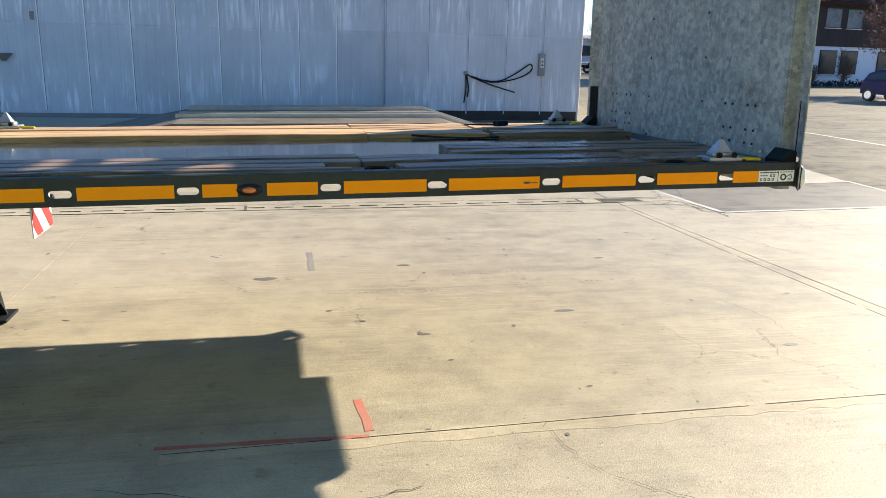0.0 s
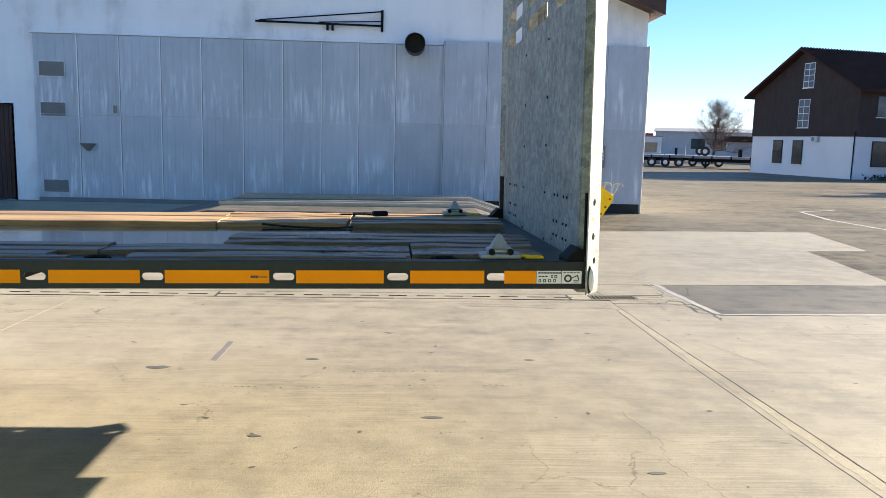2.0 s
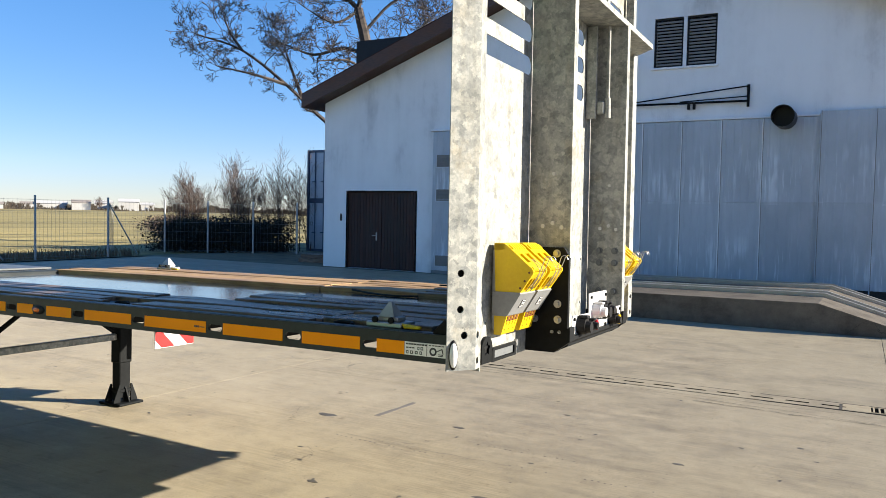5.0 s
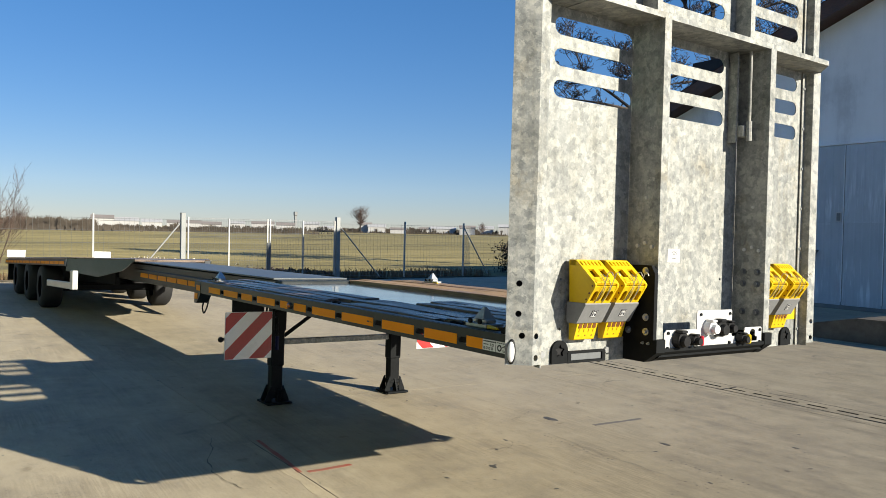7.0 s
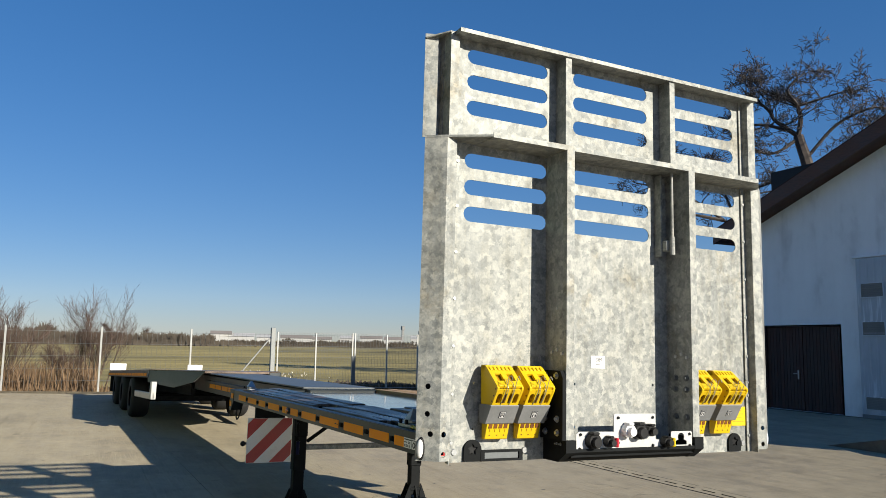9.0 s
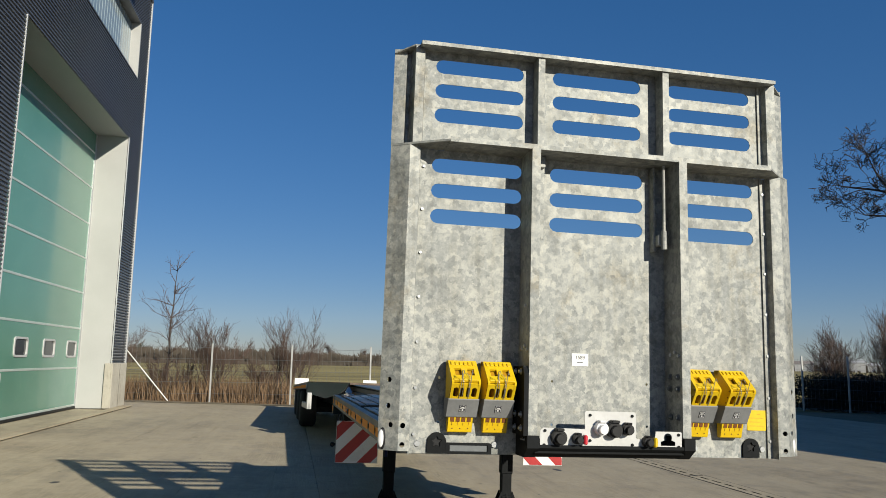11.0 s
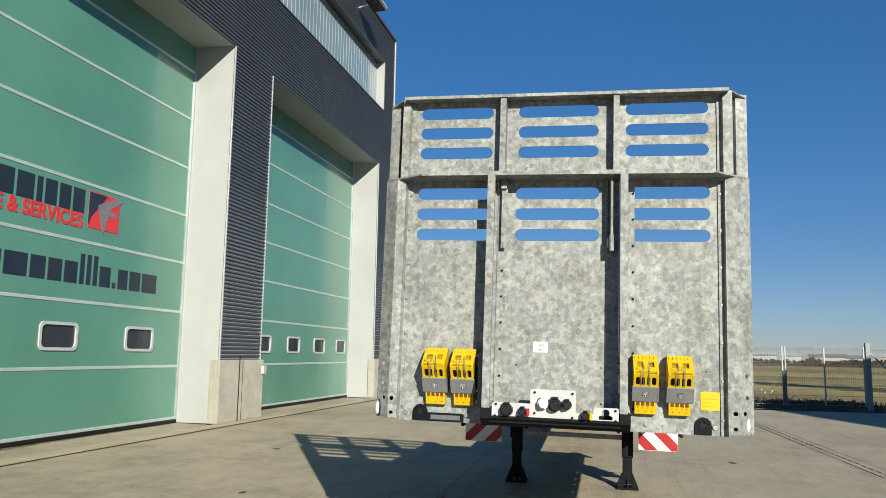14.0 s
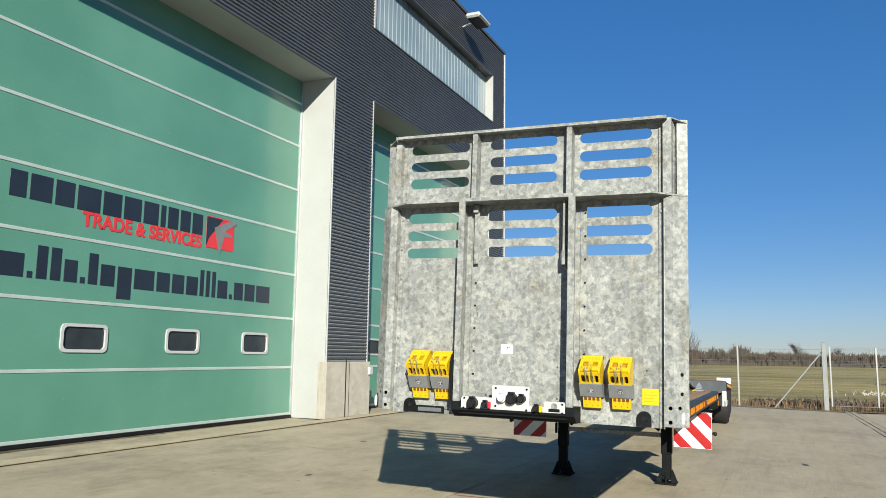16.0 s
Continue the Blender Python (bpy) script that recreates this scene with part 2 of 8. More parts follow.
def make_wood(name, base, second, rough, along=(0.5, 9, 9), piece=0.25):
    n = Nodes(name)
    fibre = n.noise(7, along, 6, 0.7)
    thread = n.noise(22, along, 5, 0.75)
    blot = n.noise(2.0, tuple(0.4 + 0.08 * a for a in along), 5, 0.65)
    f = n.math("ADD", n.math("MULTIPLY", fibre, 0.45), n.math("MULTIPLY", blot, 0.33))
    f = n.math("ADD", f, n.math("MULTIPLY", thread, 0.22))
    color = n.ramp(f, [(0.40, second), (0.49, tuple(0.5 * (a + b) for a, b in zip(base, second))), (0.60, base)])
    rnd = n.add("ShaderNodeObjectInfo").outputs["Random"]
    shade = n.math("ADD", n.math("MULTIPLY", rnd, piece), 1 - piece)
    grey = n.t.nodes.new("ShaderNodeCombineColor")
    for i in range(3):
        n.link(shade, grey.inputs[i])
    color = n.mix(1.0, color, grey.outputs[0], "MULTIPLY")
    n.bump(n.math("ADD", fibre, n.math("MULTIPLY", thread, 0.5)), 0.4, 0.004)
    return n.done(color, n.math("ADD", n.math("MULTIPLY", blot, 0.8), rough - 0.42), 0.0)


def make_field():
    n = Nodes("winter_grass")
    fine = n.noise(3.0, (1, 1, 1), 6, 0.7)
    rows = n.noise(0.16, (1, 0.09, 1), 7, 0.78)
    wide = n.noise(0.02, (1, 1, 1), 4, 0.6)
    f = n.math("ADD", n.math("MULTIPLY", fine, 0.25), n.math("ADD", n.math("MULTIPLY", rows, 0.55), n.math("MULTIPLY", wide, 0.2)))
    color = n.ramp(f, [(0.40, (0.050, 0.038, 0.019)), (0.465, (0.118, 0.098, 0.034)), (0.52, (0.195, 0.160, 0.055)), (0.59, (0.28, 0.225, 0.088))])
    n.bump(fine, 0.8, 0.05)
    return n.done(color, 0.9, 0.0, Diffuse_Roughness=0.5)


def make_glassy(name, base, second, rough=0.12):
    n = Nodes(name)
    wide = n.noise(0.35, (1, 1, 1), 3)
    fine = n.noise(30, (1, 1, 1), 3)
    color = n.ramp(wide, [(0.35, second), (0.65, base)])
    return n.done(color, n.math("ADD", n.math("MULTIPLY", fine, 0.08), rough), 0.0, Coat_Weight=0.25, Coat_Roughness=0.05)


def make_pane(name, tint=(0.02, 0.025, 0.03)):
    n = Nodes(name)
    wide = n.noise(1.5, (1, 1, 1), 3)
    return n.done(n.ramp(wide, [(0.3, tint), (0.7, tuple(c * 2 for c in tint))]), 0.06, 0.0, Specular_IOR_Level=0.28)


M_GALV = make_galvanised()
M_CONC = make_concrete("yard_concrete", (0.400, 0.346, 0.250), (0.333, 0.288, 0.209), (0.248, 0.215, 0.161), spec=0.2)
M_CONC_FAR = make_concrete("yard_asphalt_and_concrete", (0.250, 0.208, 0.138), (0.165, 0.138, 0.094), (0.066, 0.057, 0.043), 0, 0.05)
M_CONC_OLD = make_concrete("old_patch_concrete", (0.2044, 0.181, 0.1409), (0.1436, 0.1279, 0.1027), (0.07395, 0.06786, 0.05742), 0)
M_CONC_RAMP = make_concrete("ramp_concrete", (0.22, 0.195, 0.160), (0.150, 0.133, 0.112), (0.085, 0.075, 0.065), 0)
M_CONC_SEAM = make_concrete("joint_edge_concrete", (0.445, 0.383, 0.272), (0.380, 0.327, 0.233), (0.295, 0.253, 0.186), 0)
# near-black colour standing for the shade down in the drain
M_DRAIN_SHADE = worn("painted_drain_shade", (0.006, 0.006, 0.006), (0.003, 0.003, 0.003), 0.95, Specular_IOR_Level=0.0)
M_JOINT = worn("joint_filler", (0.0525, 0.04725, 0.03938), (0.01837, 0.0168, 0.01575), 0.9)
M_FIELD = make_field()
M_STEEL = worn("black_painted_steel", (0.0126, 0.0144, 0.0162), (0.00576, 0.00648, 0.0072), 0.6, 0.0, 30, 2, Specular_IOR_Level=0.10)
M_RAIL = worn("dark_teal_painted_steel", (0.028, 0.0364, 0.0406), (0.0154, 0.0196, 0.0224), 0.40, 0.0, 30, 2, Specular_IOR_Level=0.25)
M_DECK = worn("wet_black_deck_plate", (0.028, 0.034, 0.042), (0.016, 0.018, 0.022), 0.13, 0.0, 12, 1.6, bump=0.03, spread=0.08, Specular_IOR_Level=0.9, Coat_Weight=0.6, Coat_Roughness=0.06)
M_PLANK = make_wood("weathered_deck_wood", (0.30, 0.200, 0.138), (0.030, 0.024, 0.022), 0.37, (0.35, 11, 11), 0.4)
# the far deck boards' golden sunlight is put into this wood's colour
M_PLANK_LIGHT = make_wood("gold_toned_wood", (0.50, 0.325, 0.155), (0.25, 0.135, 0.06), 0.6)
M_TAPE = worn("amber_reflective_tape", (0.90, 0.315, 0.003), (0.82, 0.265, 0.003), 0.5, 0.0, 160, 3, bump=0.04, Specular_IOR_Level=0.12)
M_YELLOW = worn("yellow_plastic", (0.70, 0.49, 0.009), (0.60, 0.39, 0.0075), 0.38, 0.0, 60, 4, bump=0.05, Specular_IOR_Level=0.3)
# yellow chock plastic in shade: the shade is put into this brown
M_HOLLOW_SHADE = worn("painted_hollow_shade", (0.20, 0.070, 0.010), (0.11, 0.035, 0.008), 0.6, 0.0, 60, 4)
# darker yellow for shaded chock insides, and for the data label's print
M_YELLOW_DARK = worn("dark_yellow_shade_and_print", (0.46, 0.25, 0.006), (0.34, 0.18, 0.005), 0.5, 0.0, 60, 4)
M_ZINC = worn("zinc_plated_steel", (0.448, 0.456, 0.464), (0.32, 0.328, 0.336), 0.38, 0.7, 60, 6)
M_GREYBAND = worn("grey_holder_plastic", (0.225, 0.2288, 0.2325), (0.165, 0.1688, 0.1725), 0.5, 0.0, 60, 5)
M_WHITE = worn("white_painted_metal", (0.5443, 0.5443, 0.5375), (0.449, 0.449, 0.4422), 0.42, 0.0, 30, 2)
M_RED = worn("red_paint", (0.40, 0.010, 0.011), (0.31, 0.008, 0.009), 0.4, 0.0, 40, 3)
M_REDMARK = worn("worn_red_ground_paint", (0.33, 0.060, 0.040), (0.26, 0.13, 0.09), 0.8, 0.0, 60, 9)
M_REFLECT_WHITE = worn("white_reflective_sheet", (0.80, 0.80, 0.80), (0.70, 0.70, 0.70), 0.3, 0.0, 80, 4, bump=0.03)
M_RUBBER = worn("tyre_rubber", (0.021, 0.021, 0.0217), (0.0112, 0.0112, 0.0119), 0.8, 0.0, 40, 5)
M_BLACKPL = worn("black_plastic", (0.0154, 0.0154, 0.0168), (0.0084, 0.0084, 0.0091), 0.45, 0.0, 60, 5, Specular_IOR_Level=0.25)
M_PAPER = worn("white_paper", (0.7392, 0.7392, 0.7304), (0.6864, 0.6864, 0.6776), 0.7, 0.0, 60, 5)
M_INK = worn("dark_ink", (0.05, 0.05, 0.06), (0.03, 0.03, 0.035), 0.7)
M_LENS = worn("clear_lamp_lens", (0.75, 0.76, 0.78), (0.6, 0.6, 0.62), 0.08, 0.0, 60, 9, Coat_Weight=0.8)
M_AMBER = worn("amber_lamp_lens", (0.85, 0.22, 0.01), (0.6, 0.12, 0.01), 0.1, 0.0, 60, 9, Coat_Weight=0.8)
M_REDPL = worn("red_plastic", (0.60, 0.02, 0.04), (0.45, 0.015, 0.03), 0.35)
M_CLAD = worn("anthracite_corrugated_sheet", (0.1254, 0.1287, 0.1353), (0.0957, 0.099, 0.1056), 0.38, 0.3, 30, 0.6, bump=0.03)
M_CLAD_EDGE = worn("pale_edge_trim", (0.576, 0.584, 0.592), (0.464, 0.472, 0.48), 0.4, 0.3)
M_REVEAL = worn("pale_reveal_panel", (0.4327, 0.4327, 0.4209), (0.3742, 0.3742, 0.3624), 0.5, 0.0, 30, 0.8)
M_GREEN = make_glassy("green_translucent_door_panel", (0.1288, 0.3026, 0.2221), (0.09979, 0.2511, 0.1835), 0.22)
M_SEAM = worn("pale_door_section_rail", (0.5742, 0.6438, 0.6003), (0.4524, 0.522, 0.4785), 0.4, 0.2, 40, 3)
M_ALU = worn("aluminium_profile", (0.62, 0.63, 0.63), (0.48, 0.49, 0.49), 0.38, 0.6, 40, 3)
M_UGLASS = make_glassy("channel_glass", (0.34, 0.40, 0.42), (0.22, 0.28, 0.31), 0.1)
M_PANE = make_pane("dark_window_pane")
M_PLINTH = make_concrete("plinth_concrete", (0.4785, 0.4481, 0.3828), (0.435, 0.4072, 0.348), (0.3741, 0.348, 0.2958), 0)
M_RENDER = make_plaster("white_rendered_wall", (0.86, 0.885, 0.91), (0.50, 0.52, 0.535))
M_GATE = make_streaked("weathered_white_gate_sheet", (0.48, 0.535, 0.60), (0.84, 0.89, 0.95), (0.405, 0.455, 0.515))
M_BROWN = make_wood("dark_brown_boards", (0.085, 0.034, 0.023), (0.006, 0.004, 0.0035), 0.7, (15, 15, 0.3), 0.5)
M_FASCIA = make_wood("brown_roof_board", (0.115, 0.05, 0.028), (0.05, 0.024, 0.015), 0.6, (1, 9, 9))
M_VENT = worn("grey_vent_louvre", (0.22, 0.225, 0.225), (0.16, 0.165, 0.165), 0.6)
M_TILE = worn("brown_roof_tile", (0.066, 0.032, 0.024), (0.036, 0.020, 0.016), 0.92, 0.0, 20, 1.2, spread=0.05, Specular_IOR_Level=0.08)
M_BLACKWOOD = make_wood("dark_timber_cladding", (0.040, 0.022, 0.016), (0.018, 0.011, 0.009), 0.85, (9, 9, 0.5), 0)
M_HOUSEWHITE = worn("white_house_plaster", (0.68, 0.68, 0.68), (0.595, 0.595, 0.595), 0.8, 0.0, 30, 0.4)
M_BARK = worn("grey_brown_bark", (0.09375, 0.075, 0.06375), (0.04125, 0.03225, 0.02775), 0.9, 0.0, 20, 3)
M_TWIG = worn("brown_twigs", (0.1317, 0.08775, 0.06825), (0.06338, 0.04193, 0.03413), 0.9, 0.0, 20, 3)
M_LEAF_RUST = worn("rust_brown_leaves", (0.165, 0.06375, 0.03375), (0.075, 0.03, 0.01875), 0.8, 0.0, 20, 2)
M_REED = worn("dry_straw_grass", (0.255, 0.1688, 0.09375), (0.12, 0.07125, 0.04125), 0.9, 0.0, 9, 0.8)
M_HEDGE = worn("dark_hedge_foliage", (0.030, 0.030, 0.018), (0.012, 0.012, 0.009), 0.9, 0.0, 6, 1.2)
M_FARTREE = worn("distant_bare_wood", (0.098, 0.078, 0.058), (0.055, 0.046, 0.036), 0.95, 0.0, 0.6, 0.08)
M_FARGREEN = worn("distant_conifers", (0.04025, 0.05175, 0.0345), (0.0207, 0.0276, 0.0207), 0.95, 0.0, 0.6, 0.08)
M_FARROOF = worn("distant_dull_roof", (0.27, 0.235, 0.21), (0.20, 0.175, 0.155), 0.9, 0.0, 2, 0.1)
M_FARWALL = worn("distant_pale_wall", (0.476, 0.4692, 0.4556), (0.374, 0.3672, 0.3604), 0.8, 0.0, 2, 0.1)
M_FENCE = worn("galvanised_fence_post", (0.448, 0.448, 0.44), (0.336, 0.336, 0.328), 0.5, 0.4, 30, 2)
M_WIRE = worn("fence_wire", (0.24, 0.25, 0.25), (0.16, 0.17, 0.17), 0.5, 0.4)
M_GREYPOST = worn("dark_gate_post", (0.14, 0.15, 0.16), (0.09, 0.10, 0.105), 0.5)
M_GATEPOST = worn("dull_galvanised_gate_post", (0.30, 0.31, 0.31), (0.22, 0.23, 0.23), 0.55, 0.3, 30, 2)
M_RUBBLE = worn("pale_lime_rubble", (0.62, 0.58, 0.50), (0.34, 0.30, 0.24), 0.9, 0.0, 9, 0.8)
M_LINE = worn("worn_white_line_paint", (0.285, 0.272, 0.245), (0.175, 0.162, 0.140), 0.7, 0.0, 50, 5)
M_CAR = worn("dark_blue_car_paint", (0.008, 0.012, 0.060), (0.006, 0.009, 0.048), 0.4, 0.0, 30, 1, bump=0.0, Specular_IOR_Level=0.12)
M_CONTAINER = worn("blue_grey_container_paint", (0.5408, 0.5824, 0.6448), (0.3952, 0.4368, 0.4992), 0.5, 0.1, 30, 1.2)
M_BLUETRIM = worn("blue_container_bars", (0.07, 0.10, 0.16), (0.04, 0.06, 0.10), 0.5)
M_NAVY = worn("navy_lettering", (0.022, 0.032, 0.05), (0.015, 0.02, 0.033), 0.4)
M_LETTERRED = worn("red_lettering", (0.70, 0.045, 0.05), (0.6, 0.035, 0.04), 0.4)
M_BRICKRED = worn("red_canopy_roof", (0.30, 0.06, 0.045), (0.2, 0.04, 0.03), 0.7)
M_BEAMTOP = worn("dull_wet_beam_plate", (0.15, 0.16, 0.17), (0.07, 0.08, 0.09), 0.45, 0.2, 20, 1.5)
M_OIL = worn("oil_stain", (0.102, 0.093, 0.081), (0.06, 0.054, 0.048), 0.6, 0.0, 30, 6)
M_SKID = worn("rubber_skid_mark", (0.1612, 0.1457, 0.1271), (0.1178, 0.1054, 0.093), 0.8, 0.0, 30, 6)


# ---- building blocks ----
def box(bm, lo, hi, bevel=0.0, m=None):
    """A box from corner to corner, bevelled if asked, moved by m."""
    a, b = Vector(lo), Vector(hi)
    r = bmesh.ops.create_cube(bm, size=1.0)
    vs = r["verts"]
    for v in vs:
        v.co = Vector([(a[i] + b[i]) / 2 + v.co[i] * (b[i] - a[i]) for i in range(3)])
    if bevel:
        es = list({e for v in vs for e in v.link_edges})
        r = bmesh.ops.bevel(bm, geom=es, offset=bevel, segments=1, affect="EDGES", profile=0.5)
        vs = list({v for f in r["faces"] for v in f.verts} | {v for v in vs if v.is_valid})
    if m is not None:
        bmesh.ops.transform(bm, matrix=m, verts=vs)
    return vs


def rod(bm, a, b, r0, r1=None, sides=10):
    """A tapered bar between two points."""
    a, b = Vector(a), Vector(b)
    d = b - a
    m = Matrix.Translation((a + b) / 2) @ d.to_track_quat("Z", "Y").to_matrix().to_4x4()
    return bmesh.ops.create_cone(bm, cap_ends=True, cap_tris=False, segments=sides, radius1=r0, radius2=r0 if r1 is None else r1, depth=d.length, matrix=m)["verts"]


def tube(bm, points, r, sides=8):
    """A bent pipe or cable through points."""
    rings = []
    pts = [Vector(p) for p in points]
    for i, p in enumerate(pts):
        d = (pts[min(i + 1, len(pts) - 1)] - pts[max(i - 1, 0)]).normalized()
        q = d.to_track_quat("Z", "Y")
        rings.append([bm.verts.new(p + q @ Vector((r * math.cos(2 * math.pi * k / sides), r * math.sin(2 * math.pi * k / sides), 0))) for k in range(sides)])
    for a, b in zip(rings, rings[1:]):
        for k in range(sides):
            bm.faces.new((a[k], a[(k + 1) % sides], b[(k + 1) % sides], b[k]))
    bm.faces.new(rings[0][::-1])
    bm.faces.new(rings[-1])


def sweep(points, steps=6):
    """Smooth points along a Catmull-Rom line."""
    p = [Vector(q) for q in points]
    p = [2 * p[0] - p[1]] + p + [2 * p[-1] - p[-2]]
    out = []
    for i in range(1, len(p) - 2):
        for k in range(steps):
            t = k / steps
            out.append(0.5 * (2 * p[i] + (p[i + 1] - p[i - 1]) * t + (2 * p[i - 1] - 5 * p[i] + 4 * p[i + 1] - p[i + 2]) * t * t + (3 * p[i] - p[i - 1] - 3 * p[i + 1] + p[i + 2]) * t ** 3))
    out.append(p[-2])
    return out


def slot_loop(cx, cy, w, h, n=6):
    """The outline of a slot with round ends."""
    r = h / 2
    out = []
    for side, start in ((1, -90), (-1, 90)):
        for k in range(n + 1):
            a = radians(start + 180 * k / n)
            out.append((cx + side * (w / 2 - r) + r * math.cos(a), cy + r * math.sin(a)))
    return out


def rect_loop(x0, y0, x1, y1):
    return [(x0, y0), (x1, y0), (x1, y1), (x0, y1)]


def plate(bm, outline, holes, place, depth):
    """A flat plate with holes: place(u, v) puts its near face, depth is a vector through it."""
    edges, made = [], []
    for loop in (outline, *holes):
        vs = [bm.verts.new(place(u, v)) for u, v in loop]
        made += vs
        edges += [bm.edges.new((vs[i], vs[(i + 1) % len(vs)])) for i in range(len(vs))]
    got = bmesh.ops.triangle_fill(bm, edges=edges, use_beauty=True)
    faces = [g for g in got["geom"] if isinstance(g, bmesh.types.BMFace)]
    r = bmesh.ops.extrude_face_region(bm, geom=faces)
    vs = [g for g in r["geom"] if isinstance(g, bmesh.types.BMVert)]
    bmesh.ops.translate(bm, vec=Vector(depth), verts=vs)
    bmesh.ops.recalc_face_normals(bm, faces=list(bm.faces))
    return made + vs


def profile(bm, points, axis_from, axis_to, place):
    """A prism: a closed outline of (u, v) carried from one station to another by place(u, v, s)."""
    a = [bm.verts.new(place(u, v, axis_from)) for u, v in points]
    b = [bm.verts.new(place(u, v, axis_to)) for u, v in points]
    n = len(points)
    bm.faces.new(a)
    bm.faces.new(b[::-1])
    for i in range(n):
        bm.faces.new((a[i], b[i], b[(i + 1) % n], a[(i + 1) % n]))
    bmesh.ops.recalc_face_normals(bm, faces=list(bm.faces))


# the slabs fall gently from the green-door hall to the drain and lie level beyond it
YARD = pose(1.76, 0, 0, 0, 0, 1.5) @ pose(-1.76, 0, 0)
FALL, DRAIN_V = 0.022, 4.30
ON_YARD = ("pavement", "marking", "joint", "crack", "stain", "dirt")


def yard_z(v):
    """Height of the yard at v metres across it."""
    return -FALL * (max(min(v, DRAIN_V), -9.5) - 1.5)


def settle(bm):
    """Drape a mesh over the falling yard."""
    for v in (DRAIN_V, -9.5):
        bmesh.ops.bisect_plane(bm, geom=list(bm.verts) + list(bm.edges) + list(bm.faces), plane_co=YARD @ Vector((0, v, 0)), plane_no=YARD.to_3x3() @ Vector((0, 1, 0)))
    back = YARD.inverted()
    for vert in bm.verts:
        vert.co.z += yard_z((back @ vert.co).y)


def mesh_of(name, bm, material, smooth=False):
    me = bpy.data.meshes.new(name)
    bm.to_mesh(me)
    bm.free()
    me.materials.append(material)
    if smooth:
        me.polygons.foreach_set("use_smooth", [True] * len(me.polygons))
    return me


def part(name, bm, material, parent, label="", smooth=False):
    """One mesh object under a thing or a part."""
    ob = new(name, mesh_of(name, bm, material, smooth))
    ob.parent = parent
    if label:
        ob["label"] = label
    return ob


def piece(name, me, parent, m=None):
    """One more object on a shared mesh, under its thing."""
    ob = new(name, me)
    ob.parent = parent
    if m is not None:
        ob.matrix_basis = m
    return ob


def thing(name, m, label, category, group="", kind=""):
    ob = new(name)
    ob.empty_display_size = 0.1
    ob.matrix_basis = m
    return tagged(ob, label, category, group, kind)


def solid(name, bm, material, label, category, group="", kind="", m=None, smooth=False):
    """A thing or setting that is a single mesh; what lies on the yard follows its fall."""
    if category in ON_YARD:
        settle(bm)
    ob = new(name, mesh_of(name, bm, material, smooth))
    if m is not None:
        ob.matrix_basis = m
    return tagged(ob, label, category, group, kind)


def shaped(build):
    bm = bmesh.new()
    build(bm)
    return bm


def one_box(lo, hi, bevel=0.0, m=None):
    bm = bmesh.new()
    box(bm, lo, hi, bevel, m)
    return bm


def lettering(text, size, material, name, parent, m, label="", depth=0.002, weight=0.0):
    """Raised letters in the built-in font."""
    cu = bpy.data.curves.new(name, "FONT")
    cu.body, cu.size, cu.extrude, cu.offset = text, size, depth, weight
    cu.align_x, cu.align_y = "CENTER", "CENTER"
    tmp = bpy.data.objects.new(name, cu)
    me = bpy.data.meshes.new_from_object(tmp)
    bpy.data.objects.remove(tmp)
    me.materials.append(material)
    ob = new(name, me)
    ob.parent = parent
    ob.matrix_basis = m
    if label:
        ob["label"] = label
    return ob


# ---- ground and yard ----
bm = bmesh.new()
bmesh.ops.create_grid(bm, x_segments=24, y_segments=24, size=2500)
ground = solid("ground", bm, M_FIELD, "flat winter meadow with dull brown-green grass", "ground", kind="structure")
ground.location.z = -0.13

XL = [-22.4, -16.4, -10.35, -4.3, 1.78, 7.8, 13.9]
YL = [-8.95, -7.62, -1.33, 4.30, 10.4, 16.4]
bm = bmesh.new()
plate(bm, [(-22.9, -70), (90, -70), (90, 120), (-12, 120), (-16, 34), (-22.9, 18)], [[tuple((YARD @ Vector((u, v, 0)))[:2]) for u, v in ((XL[0] + 0.5, YL[1] + 0.02), (XL[-1], YL[1] + 0.02), (XL[-1], YL[3]), (XL[4], YL[3]), (XL[4], YL[-1]), (XL[0] + 0.5, YL[-1]))]], lambda u, v: (u, v, 0.0), (0, 0, -0.055))
solid("pavement", bm, M_CONC_FAR, "wide worn asphalt and concrete truck yard", "pavement", kind="structure")

yard = thing("concrete_yard", YARD, "pale sunlit concrete yard of large cast slabs with dark joints", "pavement", kind="structure")
bm = bmesh.new()
box(bm, (XL[0], YL[1], -0.055), (XL[-1], YL[3], -0.018))
box(bm, (XL[0], YL[3], -0.055), (XL[4], YL[-1], -0.018))
for vert in bm.verts:
    vert.co.z += yard_z(vert.co.y)
part("bedding", bm, M_JOINT, yard)


def slab_mesh(w, d):
    bm = one_box((0.002, 0.002, -0.05), (w - 0.002, d - 0.002, 0.0), 0.0008)
    return mesh_of("slab", bm, M_CONC)


slab_kinds = {}
for i in range(len(XL) - 1):
    for j in range(1, len(YL) - 1):
        if i > 3 and j > 2:
            continue
        w, d = XL[i + 1] - XL[i], YL[j + 1] - YL[j]
        key = (round(w, 2), round(d, 2))
        if key not in slab_kinds:
            slab_kinds[key] = slab_mesh(w, d)
        piece("slab", slab_kinds[key], yard, pose(XL[i], YL[j], yard_z(YL[j]), -math.degrees(math.atan(FALL)) if j < 3 else 0))

